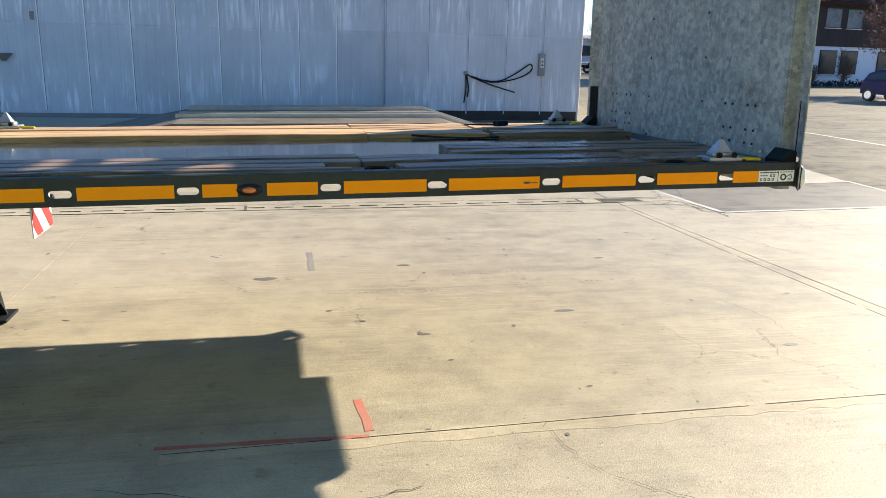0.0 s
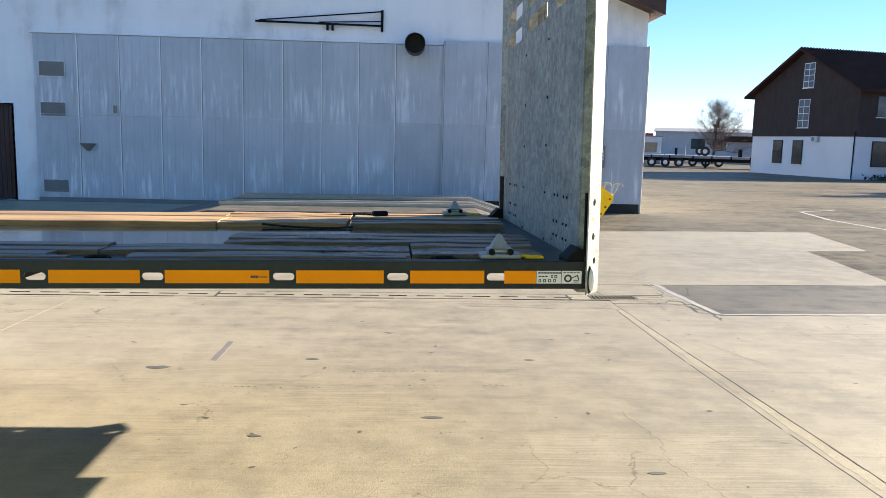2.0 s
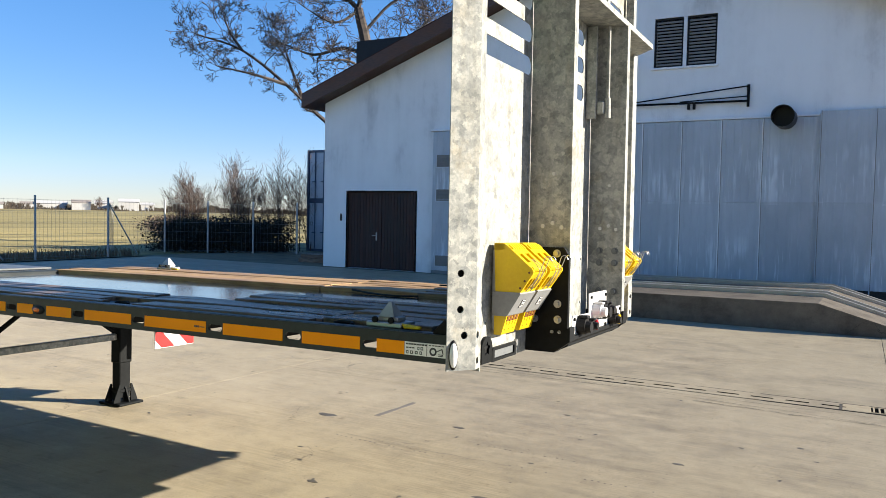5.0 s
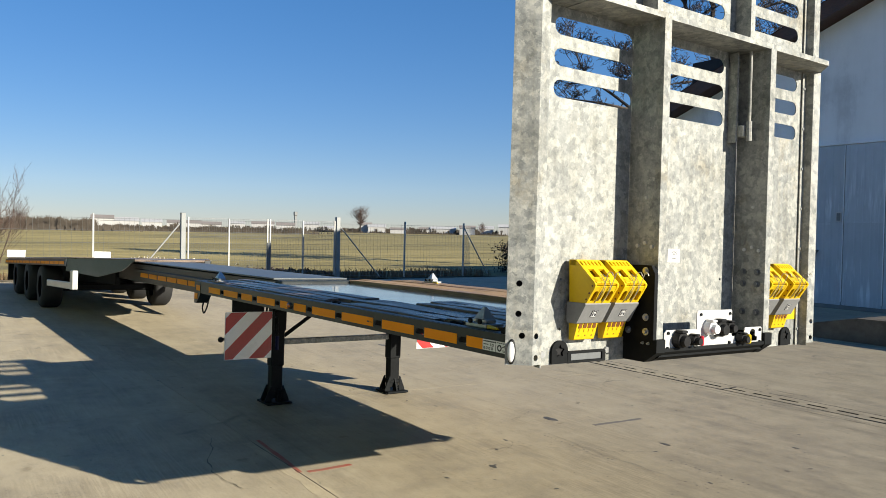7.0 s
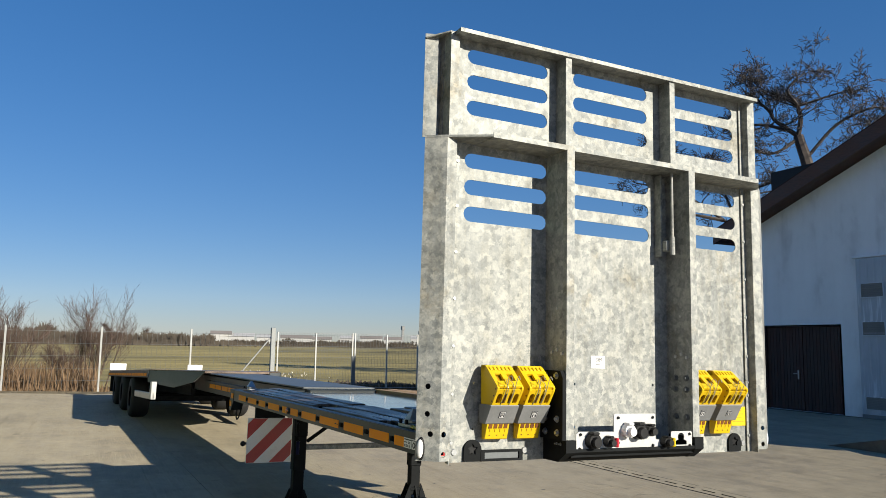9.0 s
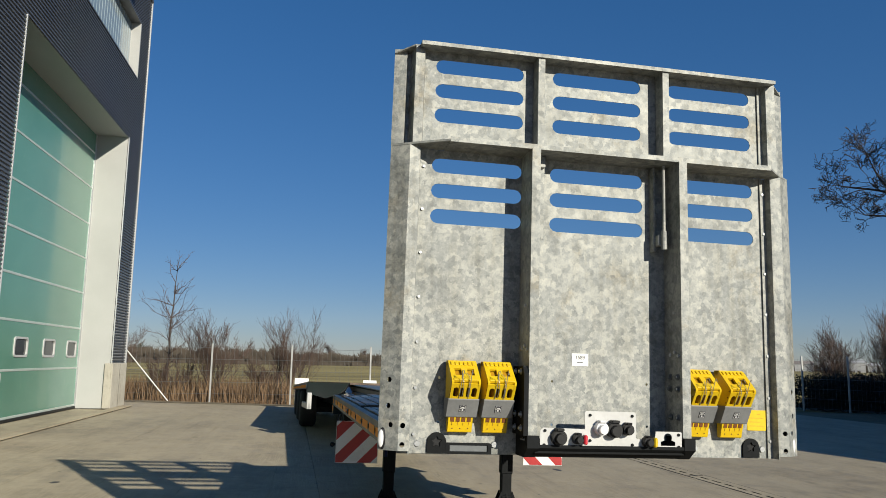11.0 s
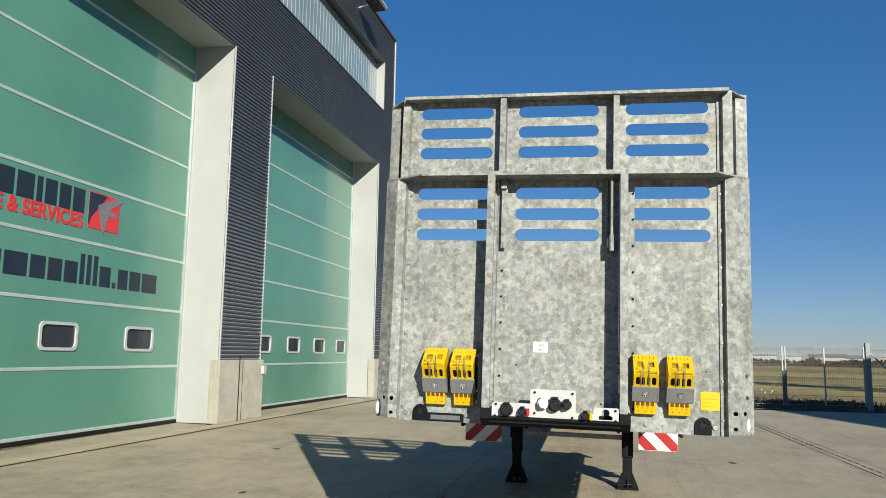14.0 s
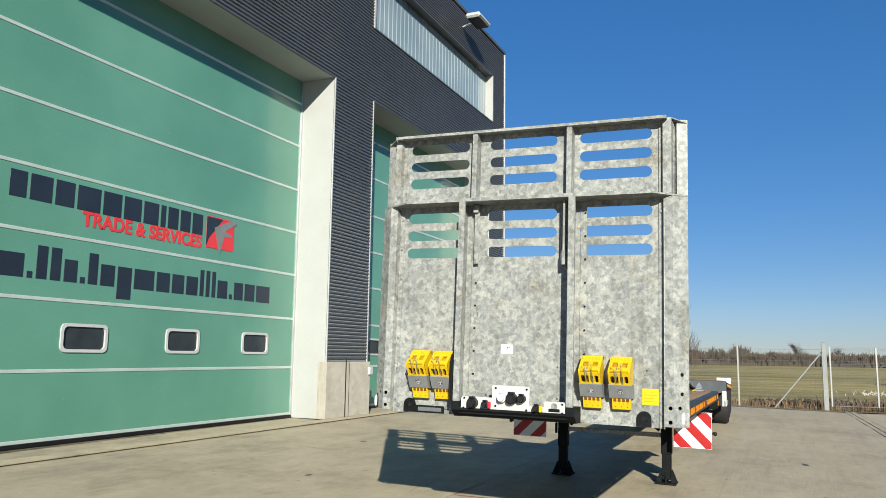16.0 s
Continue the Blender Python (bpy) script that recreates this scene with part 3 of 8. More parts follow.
# the strip of the long slot drain, with its grate
drain = thing("slot_drain", pose(0, 4.53, yard_z(4.5) + 0.002, 0, 0, 2.0), "long pale concrete slot drain with a steel grate", "drain", kind="structure")
part("channel", one_box((-22.6, -0.13, -0.02), (1.46, 0.17, 0.0035), 0.001), M_CONC, drain)
# no holes are cut: black strips carry the slots' shade in their colour
bm = bmesh.new()
for k in range(72):
    x = -22.4 + 0.33 * k
    box(bm, (x, -0.016, 0.001), (x + 0.215, 0.016, 0.0055))
part("slot", bm, M_DRAIN_SHADE, drain, "row of black strips painted for the drain slots' deep shade")
for k in range(6):
    x = 1.20 - 4.13 * k
    part("section_joint", one_box((x - 0.014, -0.13, 0.001), (x + 0.014, 0.13, 0.0056)), M_JOINT, drain, "dark joint between drain sections")
for k in range(2):
    rnd = random.Random(300 + k)
    bm = bmesh.new()
    x = -22.6
    while x < 2.3:
        e = x + rnd.uniform(0.4, 1.5)
        y0, y1 = ((0.172, 0.172) if k == 0 else (-0.136, -0.136))
        w = rnd.uniform(0.003, 0.007)
        if k == 0 or rnd.random() < 0.6:
            box(bm, (x, y0 - w, -0.004), (min(e, 2.4), y0 + w, 0.0046))
        x = e + rnd.uniform(0.0, 0.08)
    part("edge_gap", bm, M_JOINT, drain, "dark gap along the drain's edge")
# flat black plate under the grate, painted as the pit's shade
part("pit", one_box((1.46, -0.085, -0.02), (2.04, 0.125, 0.002)), M_DRAIN_SHADE, drain)
for k in range(12):
    x = 1.475 + 0.048 * k
    part("grate_bar", one_box((x, -0.08, 0.0), (x + 0.016, 0.12, 0.008), 0.002), M_CONC_SEAM, drain)
bm = bmesh.new()
for lo, hi in (((1.20, -0.11), (1.46, 0.15)), ((2.04, -0.09), (2.44, 0.02)), ((1.46, 0.125), (2.04, 0.15)), ((1.46, -0.11), (2.04, -0.085))):
    box(bm, (lo[0], lo[1], -0.02), (hi[0], hi[1], 0.005), 0.002)
part("rim", bm, M_CONC_SEAM, drain)


def ground_line(name, a, b, width, material, label, category="marking", z=0.0015, ragged=0.25, seed=1):
    """A thin painted or worn stroke on the ground with uneven edges."""
    rnd = random.Random(seed)
    a, b = Vector((*a, z)), Vector((*b, z))
    d = b - a
    side = Vector((-d.y, d.x, 0)).normalized() * width / 2
    n = max(3, int(d.length / 0.12))
    bm = bmesh.new()
    left, right = [], []
    for i in range(n + 1):
        p = a + d * i / n
        left.append(bm.verts.new(p + side * (1 + rnd.uniform(-ragged, ragged))))
        right.append(bm.verts.new(p - side * (1 + rnd.uniform(-ragged, ragged))))
    for i in range(n):
        bm.faces.new((right[i], right[i + 1], left[i + 1], left[i]))
    ret = bmesh.ops.extrude_face_region(bm, geom=list(bm.faces))
    bmesh.ops.translate(bm, vec=(0, 0, -0.0014), verts=[g for g in ret["geom"] if isinstance(g, bmesh.types.BMVert)])
    bmesh.ops.recalc_face_normals(bm, faces=list(bm.faces))
    return solid(name, bm, material, label, category, kind="structure")


def crack(points, width, seed, material=M_JOINT, label="thin dark crack in the concrete"):
    """A wandering thin crack."""
    rnd = random.Random(seed)
    pts = sweep([(x, y, 0) for x, y in points], 9)
    bm = bmesh.new()
    rows = []
    for i, p in enumerate(pts):
        d = (pts[min(i + 1, len(pts) - 1)] - pts[max(i - 1, 0)]).normalized()
        s = Vector((-d.y, d.x, 0))
        p = p + s * rnd.uniform(-0.018, 0.018)
        w = width * rnd.uniform(0.25, 1.0)
        rows.append((bm.verts.new(p + s * w + Vector((0, 0, 0.0048))), bm.verts.new(p - s * w + Vector((0, 0, 0.0048)))))
    for (a, b), (c, d2) in zip(rows, rows[1:]):
        bm.faces.new((b, d2, c, a))
    return solid("ground_crack", bm, material, label, "crack", kind="structure")


ground_line("red_mark", (-2.09, -1.02), (-2.06, -1.37), 0.045, M_REDMARK, "faded red paint stroke sprayed on the concrete", seed=3)
ground_line("red_mark", (-3.0, -1.40), (-2.07, -1.42), 0.035, M_REDMARK, "thin faded red paint line along the slab joint", seed=4)
for k, (a, b) in enumerate((((-3.0, -1.36), (7.8, -1.36)), ((1.74, -3.5), (1.74, 4.28)))):
    a, b = Vector((*a, 0)), Vector((*b, 0))
    ground_line("joint_edge", tuple((YARD @ a)[:2]), tuple((YARD @ b)[:2]), (0.12, 0.085)[k], M_CONC_SEAM, "rough darker concrete edge along the slab joint", "joint", seed=180 + k, ragged=0.35, z=0.0007)
    rnd = random.Random(90 + k)
    s = 0.0
    along = (b - a).normalized()
    off = Vector((-along.y, along.x, 0)) * (0.03 if k == 0 else -0.04)
    while s < (b - a).length - 0.3:
        e = min(s + rnd.uniform(0.5, 1.6), (b - a).length)
        p, q = (YARD @ (a + off * rnd.uniform(0.8, 1.2) + along * v) for v in (s, e))
        ground_line("joint_line", tuple(p[:2]), tuple(q[:2]), rnd.uniform(0.003, 0.006), M_JOINT, "dark crumbling joint between concrete slabs", "joint", seed=rnd.randrange(999), ragged=0.9, z=0.0024)
        s = e + rnd.uniform(0.0, 0.10)
ground_line("skid_mark", (-2.25, 1.55), (-2.25, 2.18), 0.045, M_SKID, "short dark rubber smear on the concrete", "stain", seed=5)
for k, (a, b) in enumerate((((1.60, 3.9), (1.60, 1.7)), ((1.605, 1.6), (1.64, 0.1)), ((1.645, 0.0), (1.69, -1.25)))):
    ground_line("skid_mark", a, b, 0.005, M_JOINT, "thin dark saw cut beside the slab joint", "stain", seed=60 + k, ragged=0.9)
for k, (a, b, w) in enumerate((((2.70, 3.70), (2.55, 5.60), 0.09), ((2.70, 3.70), (6.0, 3.92), 0.07), ((6.02, 3.84), (6.08, 5.9), 0.06), ((12.4, 18.9), (10.9, 18.05), 0.10), ((10.9, 18.05), (10.45, 15.6), 0.12), ((10.45, 15.6), (10.62, 13.0), 0.12), ((10.62, 13.0), (10.63, 9.4), 0.12), ((10.63, 9.4), (11.0, 6.0), 0.12))):
    ground_line("white_line", a, b, w, M_LINE, "worn white painted line on the yard", seed=7 + k, z=0.0056)
bm = bmesh.new()
plate(bm, [(2.71, 3.71), (5.98, 3.9), (6.04, 5.75), (2.59, 5.5)], [], lambda u, v: (u, v, 0.004), (0, 0, -0.02))
solid("ground_patch", bm, M_CONC_OLD, "darker rough concrete repair patch", "pavement", kind="structure")
bm = bmesh.new()
plate(bm, [(1.640, 5.46), (6.06, 5.80), (6.52, 9.2), (7.78, 9.43), (8.2, 12.4), (5.4, 12.1), (1.485, 11.4)], [], lambda u, v: (u, v, 0.003), (0, 0, -0.02))
solid("ground_patch", bm, M_CONC, "paler smooth concrete patch", "pavement", kind="structure")
bm = bmesh.new()
plate(bm, [(1.672, 4.28), (2.62, 4.31), (2.55, 5.46), (1.640, 5.44)], [], lambda u, v: (u, v, 0.0035), (0, 0, -0.02))
solid("ground_patch", bm, M_CONC, "paler smooth concrete patch", "pavement", kind="structure")
# rows of faint tyre tread prints and scattered specks of dirt
for k, (x0, x1, y) in enumerate(((-2.24, -1.33, 0.88), (-1.17, -0.29, 1.32), (-0.70, 0.30, 0.97), (-7.4, -4.9, -3.1))):
    rnd = random.Random(50 + k)
    bm = bmesh.new()
    x = x0
    while x < x1:
        if rnd.random() > 0.5:
            yy = y + 0.03 * math.sin(x * 1.3) + rnd.uniform(-0.008, 0.008)
            box(bm, (x, yy - 0.006, 0.0005), (x + rnd.uniform(0.006, 0.014), yy + 0.006, 0.0022))
        x += 0.045
    tagged(solid("tyre_print", bm, M_SKID, "faint dotted tyre tread print on the concrete", "stain"), kind="stuff")
rnd = random.Random(77)
bm = bmesh.new()
for _ in range(420):
    x, y = rnd.uniform(-9, 7), rnd.uniform(-6.5, 4.0)
    r = rnd.choice((0.006, 0.008, 0.011, 0.02))
    a = rnd.uniform(0, 3.1)
    m = pose(x, y, 0.0, 0, 0, math.degrees(a))
    vs = [bm.verts.new(m @ Vector((r * rnd.uniform(0.7, 1.6) * math.cos(k * 1.05), r * 0.6 * math.sin(k * 1.05), 0.0022))) for k in range(6)]
    bm.faces.new(vs)
tagged(solid("dirt_specks", bm, M_OIL, "scattered tiny dark specks of dirt on the concrete", "dirt"), kind="stuff")
for x, y, rx, ry, seed in ((-2.61, 1.33, 0.095, 0.045, 1), (-1.48, 1.63, 0.05, 0.025, 2), (0.29, 1.69, 0.04, 0.02, 3), (-0.55, 0.25, 0.075, 0.022, 4), (0.62, -0.6, 0.05, 0.02, 5), (-1.6, -0.1, 0.04, 0.02, 6), (-2.22, -3.44, 0.07, 0.04, 7), (-5.6, -4.6, 0.09, 0.05, 8), (3.4, -0.9, 0.1, 0.04, 9), (-0.9, 2.6, 0.03, 0.015, 10), (-7.5, 2.2, 0.12, 0.06, 11), (1.0, 2.7, 0.03, 0.02, 12)):
    rnd = random.Random(seed)
    bm = bmesh.new()
    plate(bm, [((rx * (1 + rnd.uniform(-0.25, 0.25))) * math.cos(a * 0.45), (ry * (1 + rnd.uniform(-0.25, 0.25))) * math.sin(a * 0.45)) for a in range(14)], [], lambda u, v: (x + u, y + v, 0.0016), (0, 0, -0.003))
    solid("oil_stain", bm, M_OIL, "small dark oil stain on the concrete", "stain", "stains on the yard", kind="structure")
crack([(-2.2, 0.925), (-1.4, 0.90), (-0.71, 0.935)], 0.003, 33, M_SKID, "long faint scratch on the concrete")
crack([(-1.25, -1.42), (-1.2, -1.75), (-1.05, -2.0), (-0.85, -2.15)], 0.0022, 2)
crack([(-3.2, -1.7), (-2.4, -1.95), (-1.9, -1.9)], 0.004, 4)
crack([(2.2, 4.3), (2.5, 4.45), (2.55, 4.0), (2.75, 3.75)], 0.012, 5)
crack([(2.02, 4.70), (2.30, 4.66), (2.42, 4.50), (2.55, 4.42)], 0.014, 25)
crack([(2.40, 5.66), (2.46, 5.40), (2.50, 5.10), (2.42, 4.80), (2.36, 4.66)], 0.007, 28)
crack([(2.36, 4.30), (2.52, 4.10), (2.50, 3.86), (2.62, 3.70), (2.60, 3.40)], 0.013, 29)
crack([(2.52, 4.10), (2.66, 4.02)], 0.010, 30)
crack([(0.70, 5.70), (1.5, 5.66), (2.4, 5.69)], 0.004, 31)
crack([(-0.1, 3.98), (0.9, 3.92), (1.5, 3.96), (1.75, 3.80)], 0.008, 32)
crack([(2.5, 4.4), (2.7, 4.1), (2.86, 3.9)], 0.008, 26)
crack([(2.35, 4.95), (2.6, 4.7), (2.8, 4.95), (2.9, 5.3)], 0.008, 27)
crack([(0.7, 0.4), (0.78, -0.1), (0.74, -0.5), (0.86, -0.8), (0.9, -1.2)], 0.0018, 6)
crack([(0.78, -0.1), (1.0, -0.15), (1.25, -0.12)], 0.0014, 16)
crack([(0.86, -0.8), (1.02, -0.9)], 0.0014, 17)
crack([(1.9, 2.6), (2.1, 2.1), (2.25, 1.6)], 0.003, 18)
crack([(-2.9, 4.0), (-1.0, 4.15), (1.5, 4.0)], 0.006, 7)

# ---- concrete ramp beside the old hall ----
ramp = thing("concrete_ramp", pose(0, 0, -0.05), "low weathered concrete loading ramp with steel wheel tracks", "ramp", kind="structure")
bm = bmesh.new()
profile(bm, [(-6.8, -0.05), (-4.5, 0.42), (0.60, 0.47), (2.26, -0.01), (2.26, -0.05)], 10.05, 14.2, lambda u, v, s: (u, s, v))
part("body", bm, M_CONC_RAMP, ramp)
for y in (11.3, 13.2):
    bm = bmesh.new()
    profile(bm, [(-4.6, 0.42), (0.60, 0.465), (2.05, 0.05), (2.05, 0.10), (0.62, 0.54), (-4.6, 0.495)], y, y + 0.11, lambda u, v, s: (u, s, v))
    part("wheel_track", bm, M_ZINC, ramp, "worn steel kerb rail")
    bm = bmesh.new()
    profile(bm, [(-4.6, 0.42), (0.60, 0.465), (2.05, 0.05), (2.05, 0.10), (0.62, 0.54), (-4.6, 0.495)], y + 0.5, y + 0.6, lambda u, v, s: (u, s, v))
    part("wheel_track", bm, M_ZINC, ramp, "worn steel kerb rail")

# ---- big green-door hall ----
HY, DY = -7.95, -8.92
HALL = Matrix.Translation((0.299, 0.119, 0.21)) @ Matrix.Diagonal((0.898, 0.898, 0.888, 1))
hall = thing("green_door_hall", HALL, "tall anthracite corrugated workshop hall with green sectional doors", "building", kind="structure")


def clad(x0, x1, z0, z1):
    """Horizontally corrugated sheet in the wall plane."""
    bm = bmesh.new()
    pitch = 0.09
    n = max(1, round((z1 - z0) / pitch))
    step = (z1 - z0) / n
    rows = []
    for k in range(n):
        z = z0 + k * step
        for dz, dy in ((0.0, 0.0), (0.40, 0.0), (0.52, -0.042), (0.88, -0.042)):
            rows.append((z + dz * step, dy))
    rows.append((z1, 0.0))
    va = [(bm.verts.new((x0, HY + dy, z)), bm.verts.new((x1, HY + dy, z))) for z, dy in rows]
    for (a, b), (c, d) in zip(va, va[1:]):
        bm.faces.new((a, c, d, b)[::-1])
    part("cladding", bm, M_CLAD, hall)


DOORS = [(-9.41, 1.6), (-20.3, -11.36)]
TOPZ, EASTX = 13.85, 14.0
clad(-22.0, -20.3, 1.34, 8.5)
clad(-11.36, -9.41, 1.34, 8.5)
clad(1.6, EASTX, 1.34, 8.5)
clad(-22.0, EASTX, 8.5, 10.6)
clad(-22.0, -20.65, 10.6, 12.5)
clad(-11.3, EASTX, 10.6, 12.5)
clad(-22.0, EASTX, 12.5, TOPZ)
bm = bmesh.new()
box(bm, (-21.97, -44, 0), (-21.7, HY - 0.03, TOPZ - 0.05))
box(bm, (EASTX - 0.3, -44, 0), (EASTX, HY - 0.03, TOPZ - 0.05))
box(bm, (-21.97, -44.3, 0), (EASTX, -44, TOPZ - 0.05))
part("side_wall", bm, M_CLAD, hall)
part("roof", one_box((-22.0, -44.3, TOPZ - 0.05), (EASTX, HY - 0.03, TOPZ + 0.12), 0.02), M_CLAD, hall)
part("corner_trim", one_box((-22.06, HY - 0.05, 0.0), (-21.99, HY + 0.03, TOPZ + 0.1), 0.01), M_CLAD_EDGE, hall, "pale metal corner trim")
part("parapet_trim", one_box((-22.06, HY - 0.06, TOPZ + 0.02), (EASTX, HY + 0.04, TOPZ + 0.14), 0.01), M_CLAD, hall)
INNER = [((a, DY - 0.2, 0), (b, HY - 0.04, 8.5)) for a, b in ((-22.0, -20.3), (-11.36, -9.41), (1.6, EASTX))]
INNER += [((-22.0, DY - 0.2, 8.5), (EASTX, HY - 0.04, 10.6)), ((-22.0, DY - 0.2, 12.5), (EASTX, HY - 0.04, TOPZ - 0.06)), ((-22.0, DY - 0.2, 10.6), (-20.65, HY - 0.04, 12.5)), ((-11.3, DY - 0.2, 10.6), (EASTX, HY - 0.04, 12.5))]
for lo, hi in INNER:
    part("inner_wall", one_box(lo, hi), M_REVEAL, hall, "pale panel lining in the door reveals")
for x0, x1 in ((-22.0, -20.22), (-11.44, -9.33), (1.52, EASTX)):
    bm = bmesh.new()
    box(bm, (x0, HY - 0.18, 0), (x1, HY + 0.06, 1.36), 0.012)
    part("plinth", bm, M_PLINTH, hall, "pale concrete base block")
    part("plinth_seam", one_box(((x0 + x1) / 2 - 0.008, HY + 0.05, 0), ((x0 + x1) / 2 + 0.008, HY + 0.064, 1.34)), M_JOINT, hall)
    for x in (x0 + 0.08, x1 - 0.08):
        if x > -21 and x < 1:
            part("edge_trim", one_box((x - 0.012, HY - 0.02, 1.36), (x + 0.012, HY + 0.012, 8.5)), M_CLAD_EDGE, hall)
# ribbon window with channel glass
bm = bmesh.new()
x = -20.65
while x < -11.35:
    box(bm, (x + 0.01, HY - 0.34, 10.62), (x + 0.24, HY - 0.28, 12.48), 0.012)
    x += 0.26
part("channel_glass", bm, M_UGLASS, hall, "vertical strips of grey-blue channel glass")
bm = bmesh.new()
box(bm, (-20.65, HY - 0.4, 10.58), (-11.3, HY + 0.02, 10.62))
box(bm, (-20.65, HY - 0.4, 12.48), (-11.3, HY + 0.02, 12.52))
part("window_flashing", bm, M_CLAD, hall)
bm = bmesh.new()
box(bm, (-20.68, HY - 0.4, 10.6), (-20.61, HY + 0.02, 12.5))
box(bm, (-11.34, HY - 0.4, 10.6), (-11.27, HY + 0.02, 12.5))
part("window_reveal", bm, M_REVEAL, hall, "white window reveal panel")
# black sheet added behind the glass as the unlit room's shade
bm = bmesh.new()
box(bm, (-20.6, HY - 0.9, 10.6), (-11.3, HY - 0.5, 12.5))
part("interior_shade_sheet", bm, M_BLACKPL, hall)
# downpipe beside the first door's plinth and small bell box
tube_bm = bmesh.new()
tube(tube_bm, [(-10.2, HY + 0.075, 0.0), (-10.2, HY + 0.075, 1.45)], 0.012)
part("conduit", tube_bm, M_BLACKPL, hall)
part("junction_box", one_box((-11.45, HY + 0.06, 1.02), (-11.3, HY + 0.14, 1.22), 0.01), M_WHITE, hall)


def sectional_door(name, x0, x1, windows):
    d = thing(name, HALL, "closed green translucent sectional door with small rounded windows", "door", "green hall doors", "structure")
    levels = [0.10, 1.21, 2.39, 3.48, 4.55, 5.64, 6.78, 7.9, 8.75]
    for z0, z1 in zip(levels, levels[1:]):
        holes = []
        if z0 == 1.21:
            for a, b in windows:
                r, h0, h1 = 0.09, 1.545, 1.985
                loop = []
                for cx, cz, st in ((b - r, h0 + r, -90), (b - r, h1 - r, 0), (a + r, h1 - r, 90), (a + r, h0 + r, 180)):
                    loop += [(cx + r * math.cos(radians(st + 30 * k)), cz + r * math.sin(radians(st + 30 * k))) for k in range(4)]
                holes.append(loop)
        bm = bmesh.new()
        plate(bm, rect_loop(x0 - 0.02, z0 + 0.025, x1 + 0.02, z1 - 0.025), holes, lambda u, v: (u, DY, v), (0, -0.04, 0))
        panel = part("panel", bm, M_GREEN, d)
        for hole in holes:
            cx = sum(p[0] for p in hole) / len(hole)
            bm = bmesh.new()
            grow = [(cx + (u - cx) * 1.06, 1.765 + (v - 1.765) * 1.12) for u, v in hole]
            shrink = [(cx + (u - cx) * 0.94, 1.765 + (v - 1.765) * 0.88) for u, v in hole]
            plate(bm, grow, [shrink], lambda u, v: (u, DY + 0.025, v), (0, -0.07, 0))
            part("window_frame", bm, M_WHITE, panel, "white rounded window frame")
            bm = bmesh.new()
            plate(bm, hole, [], lambda u, v: (u, DY - 0.012, v), (0, -0.006, 0))
            part("pane", bm, M_PANE, panel)
            part("latch", one_box((cx + 0.18, DY - 0.03, 1.75), (cx + 0.36, DY - 0.02, 1.775)), M_BLACKPL, panel)
        part("rail", one_box((x0 - 0.02, DY - 0.03, z0 - 0.03), (x1 + 0.02, DY + 0.012, z0 + 0.03), 0.006), M_SEAM, d)
    part("threshold_rail", one_box((x0, DY - 0.06, 0.0), (x1, DY + 0.03, 0.07), 0.006), M_BLACKPL, d)
    for x in (x0 + 0.03, x1 - 0.03):
        part("guide_rail", one_box((x - 0.03, DY - 0.02, 0.0), (x + 0.03, DY + 0.03, 8.5), 0.006), M_ALU, d)
    return d


door_1 = sectional_door("door_1", *DOORS[0], [(-8.36, -7.47), (-6.06, -5.17), (-3.70, -2.78), (-1.4, -0.5), (0.5, 1.3)])
door_2 = sectional_door("door_2", *DOORS[1], [(-13.95, -13.05), (-15.95, -15.1), (-18.0, -17.12), (-19.95, -19.1)])
part("sill_strip", one_box((-22.0, HY + 0.03, -0.02), (EASTX, HY + 0.34, 0.008), 0.004), M_CONC_SEAM, hall, "pale concrete strip along the hall's foot")


def bars(parent, name, material, spans, z0, z1, label=""):
    """Plain blocks in place of letters."""
    for a, b, lo, hi in spans:
        bm = one_box((a, DY + 0.003, z0 + (z1 - z0) * lo), (b, DY + 0.009, z0 + (z1 - z0) * hi), 0.002)
        part(name, bm, material, parent, label)


def even(x_from, x_to, widths, gap):
    total = sum(widths) + gap * (len(widths) - 1)
    k = (x_to - x_from) / total
    out, x = [], x_from
    for w in widths:
        out.append((min(x, x + w * k), max(x, x + w * k)))
        x += (w + gap) * k
    return out


bars(door_1, "company_name_bar", M_NAVY, [(a, b, 0.0, 1.0) for a, b in even(-1.60, -6.0, [0.8, 1.1, 1.0, 1.3, 1.1, 1.1, 1.0, 0.35, 0.75, 0.75, 0.8], 0.16)], 3.99, 4.42, "dark navy lettering block")
low = lambda s: [(0.28, 0.78) if c == "x" else (0.28, 1.0) if c == "l" else (0.0, 0.78) if c == "p" else (0.28, 0.42) for c in s]
spans = even(-0.55, -8.37, [1.3, 1.3, 1.3, 0.3, 0.6, 0.6, 0.8, 0.3, 0.6, 0.95, 1.0, 1.5, 1.05, 1.0, 1.0, 0.35, 0.35, 0.35, 0.95, 0.3, 0.9, 1.05, 1.5], 0.2)
bars(door_1, "web_address_bar", M_NAVY, [(a, b, lo, hi) for (a, b), (lo, hi) in zip(spans, low("xxx.llx.lxpxxxxlllx.xxx"))], 2.50, 3.26, "dark navy lettering block")
text_pose = Matrix(((-1, 0, 0, -4.5), (0, 0, 1, DY + 0.006), (0, 1, 0, 3.835), (0, 0, 0, 1)))
lettering("TRADE & SERVICES", 0.355, M_LETTERRED, "lettering", door_1, text_pose, "red capital lettering", 0.004, 0.012)
logo = part("company_badge", one_box((-7.0, DY + 0.003, 3.76), (-6.12, DY + 0.010, 4.44), 0.002), M_LETTERRED, door_1, "red square badge with pale and navy shapes")
bm = bmesh.new()
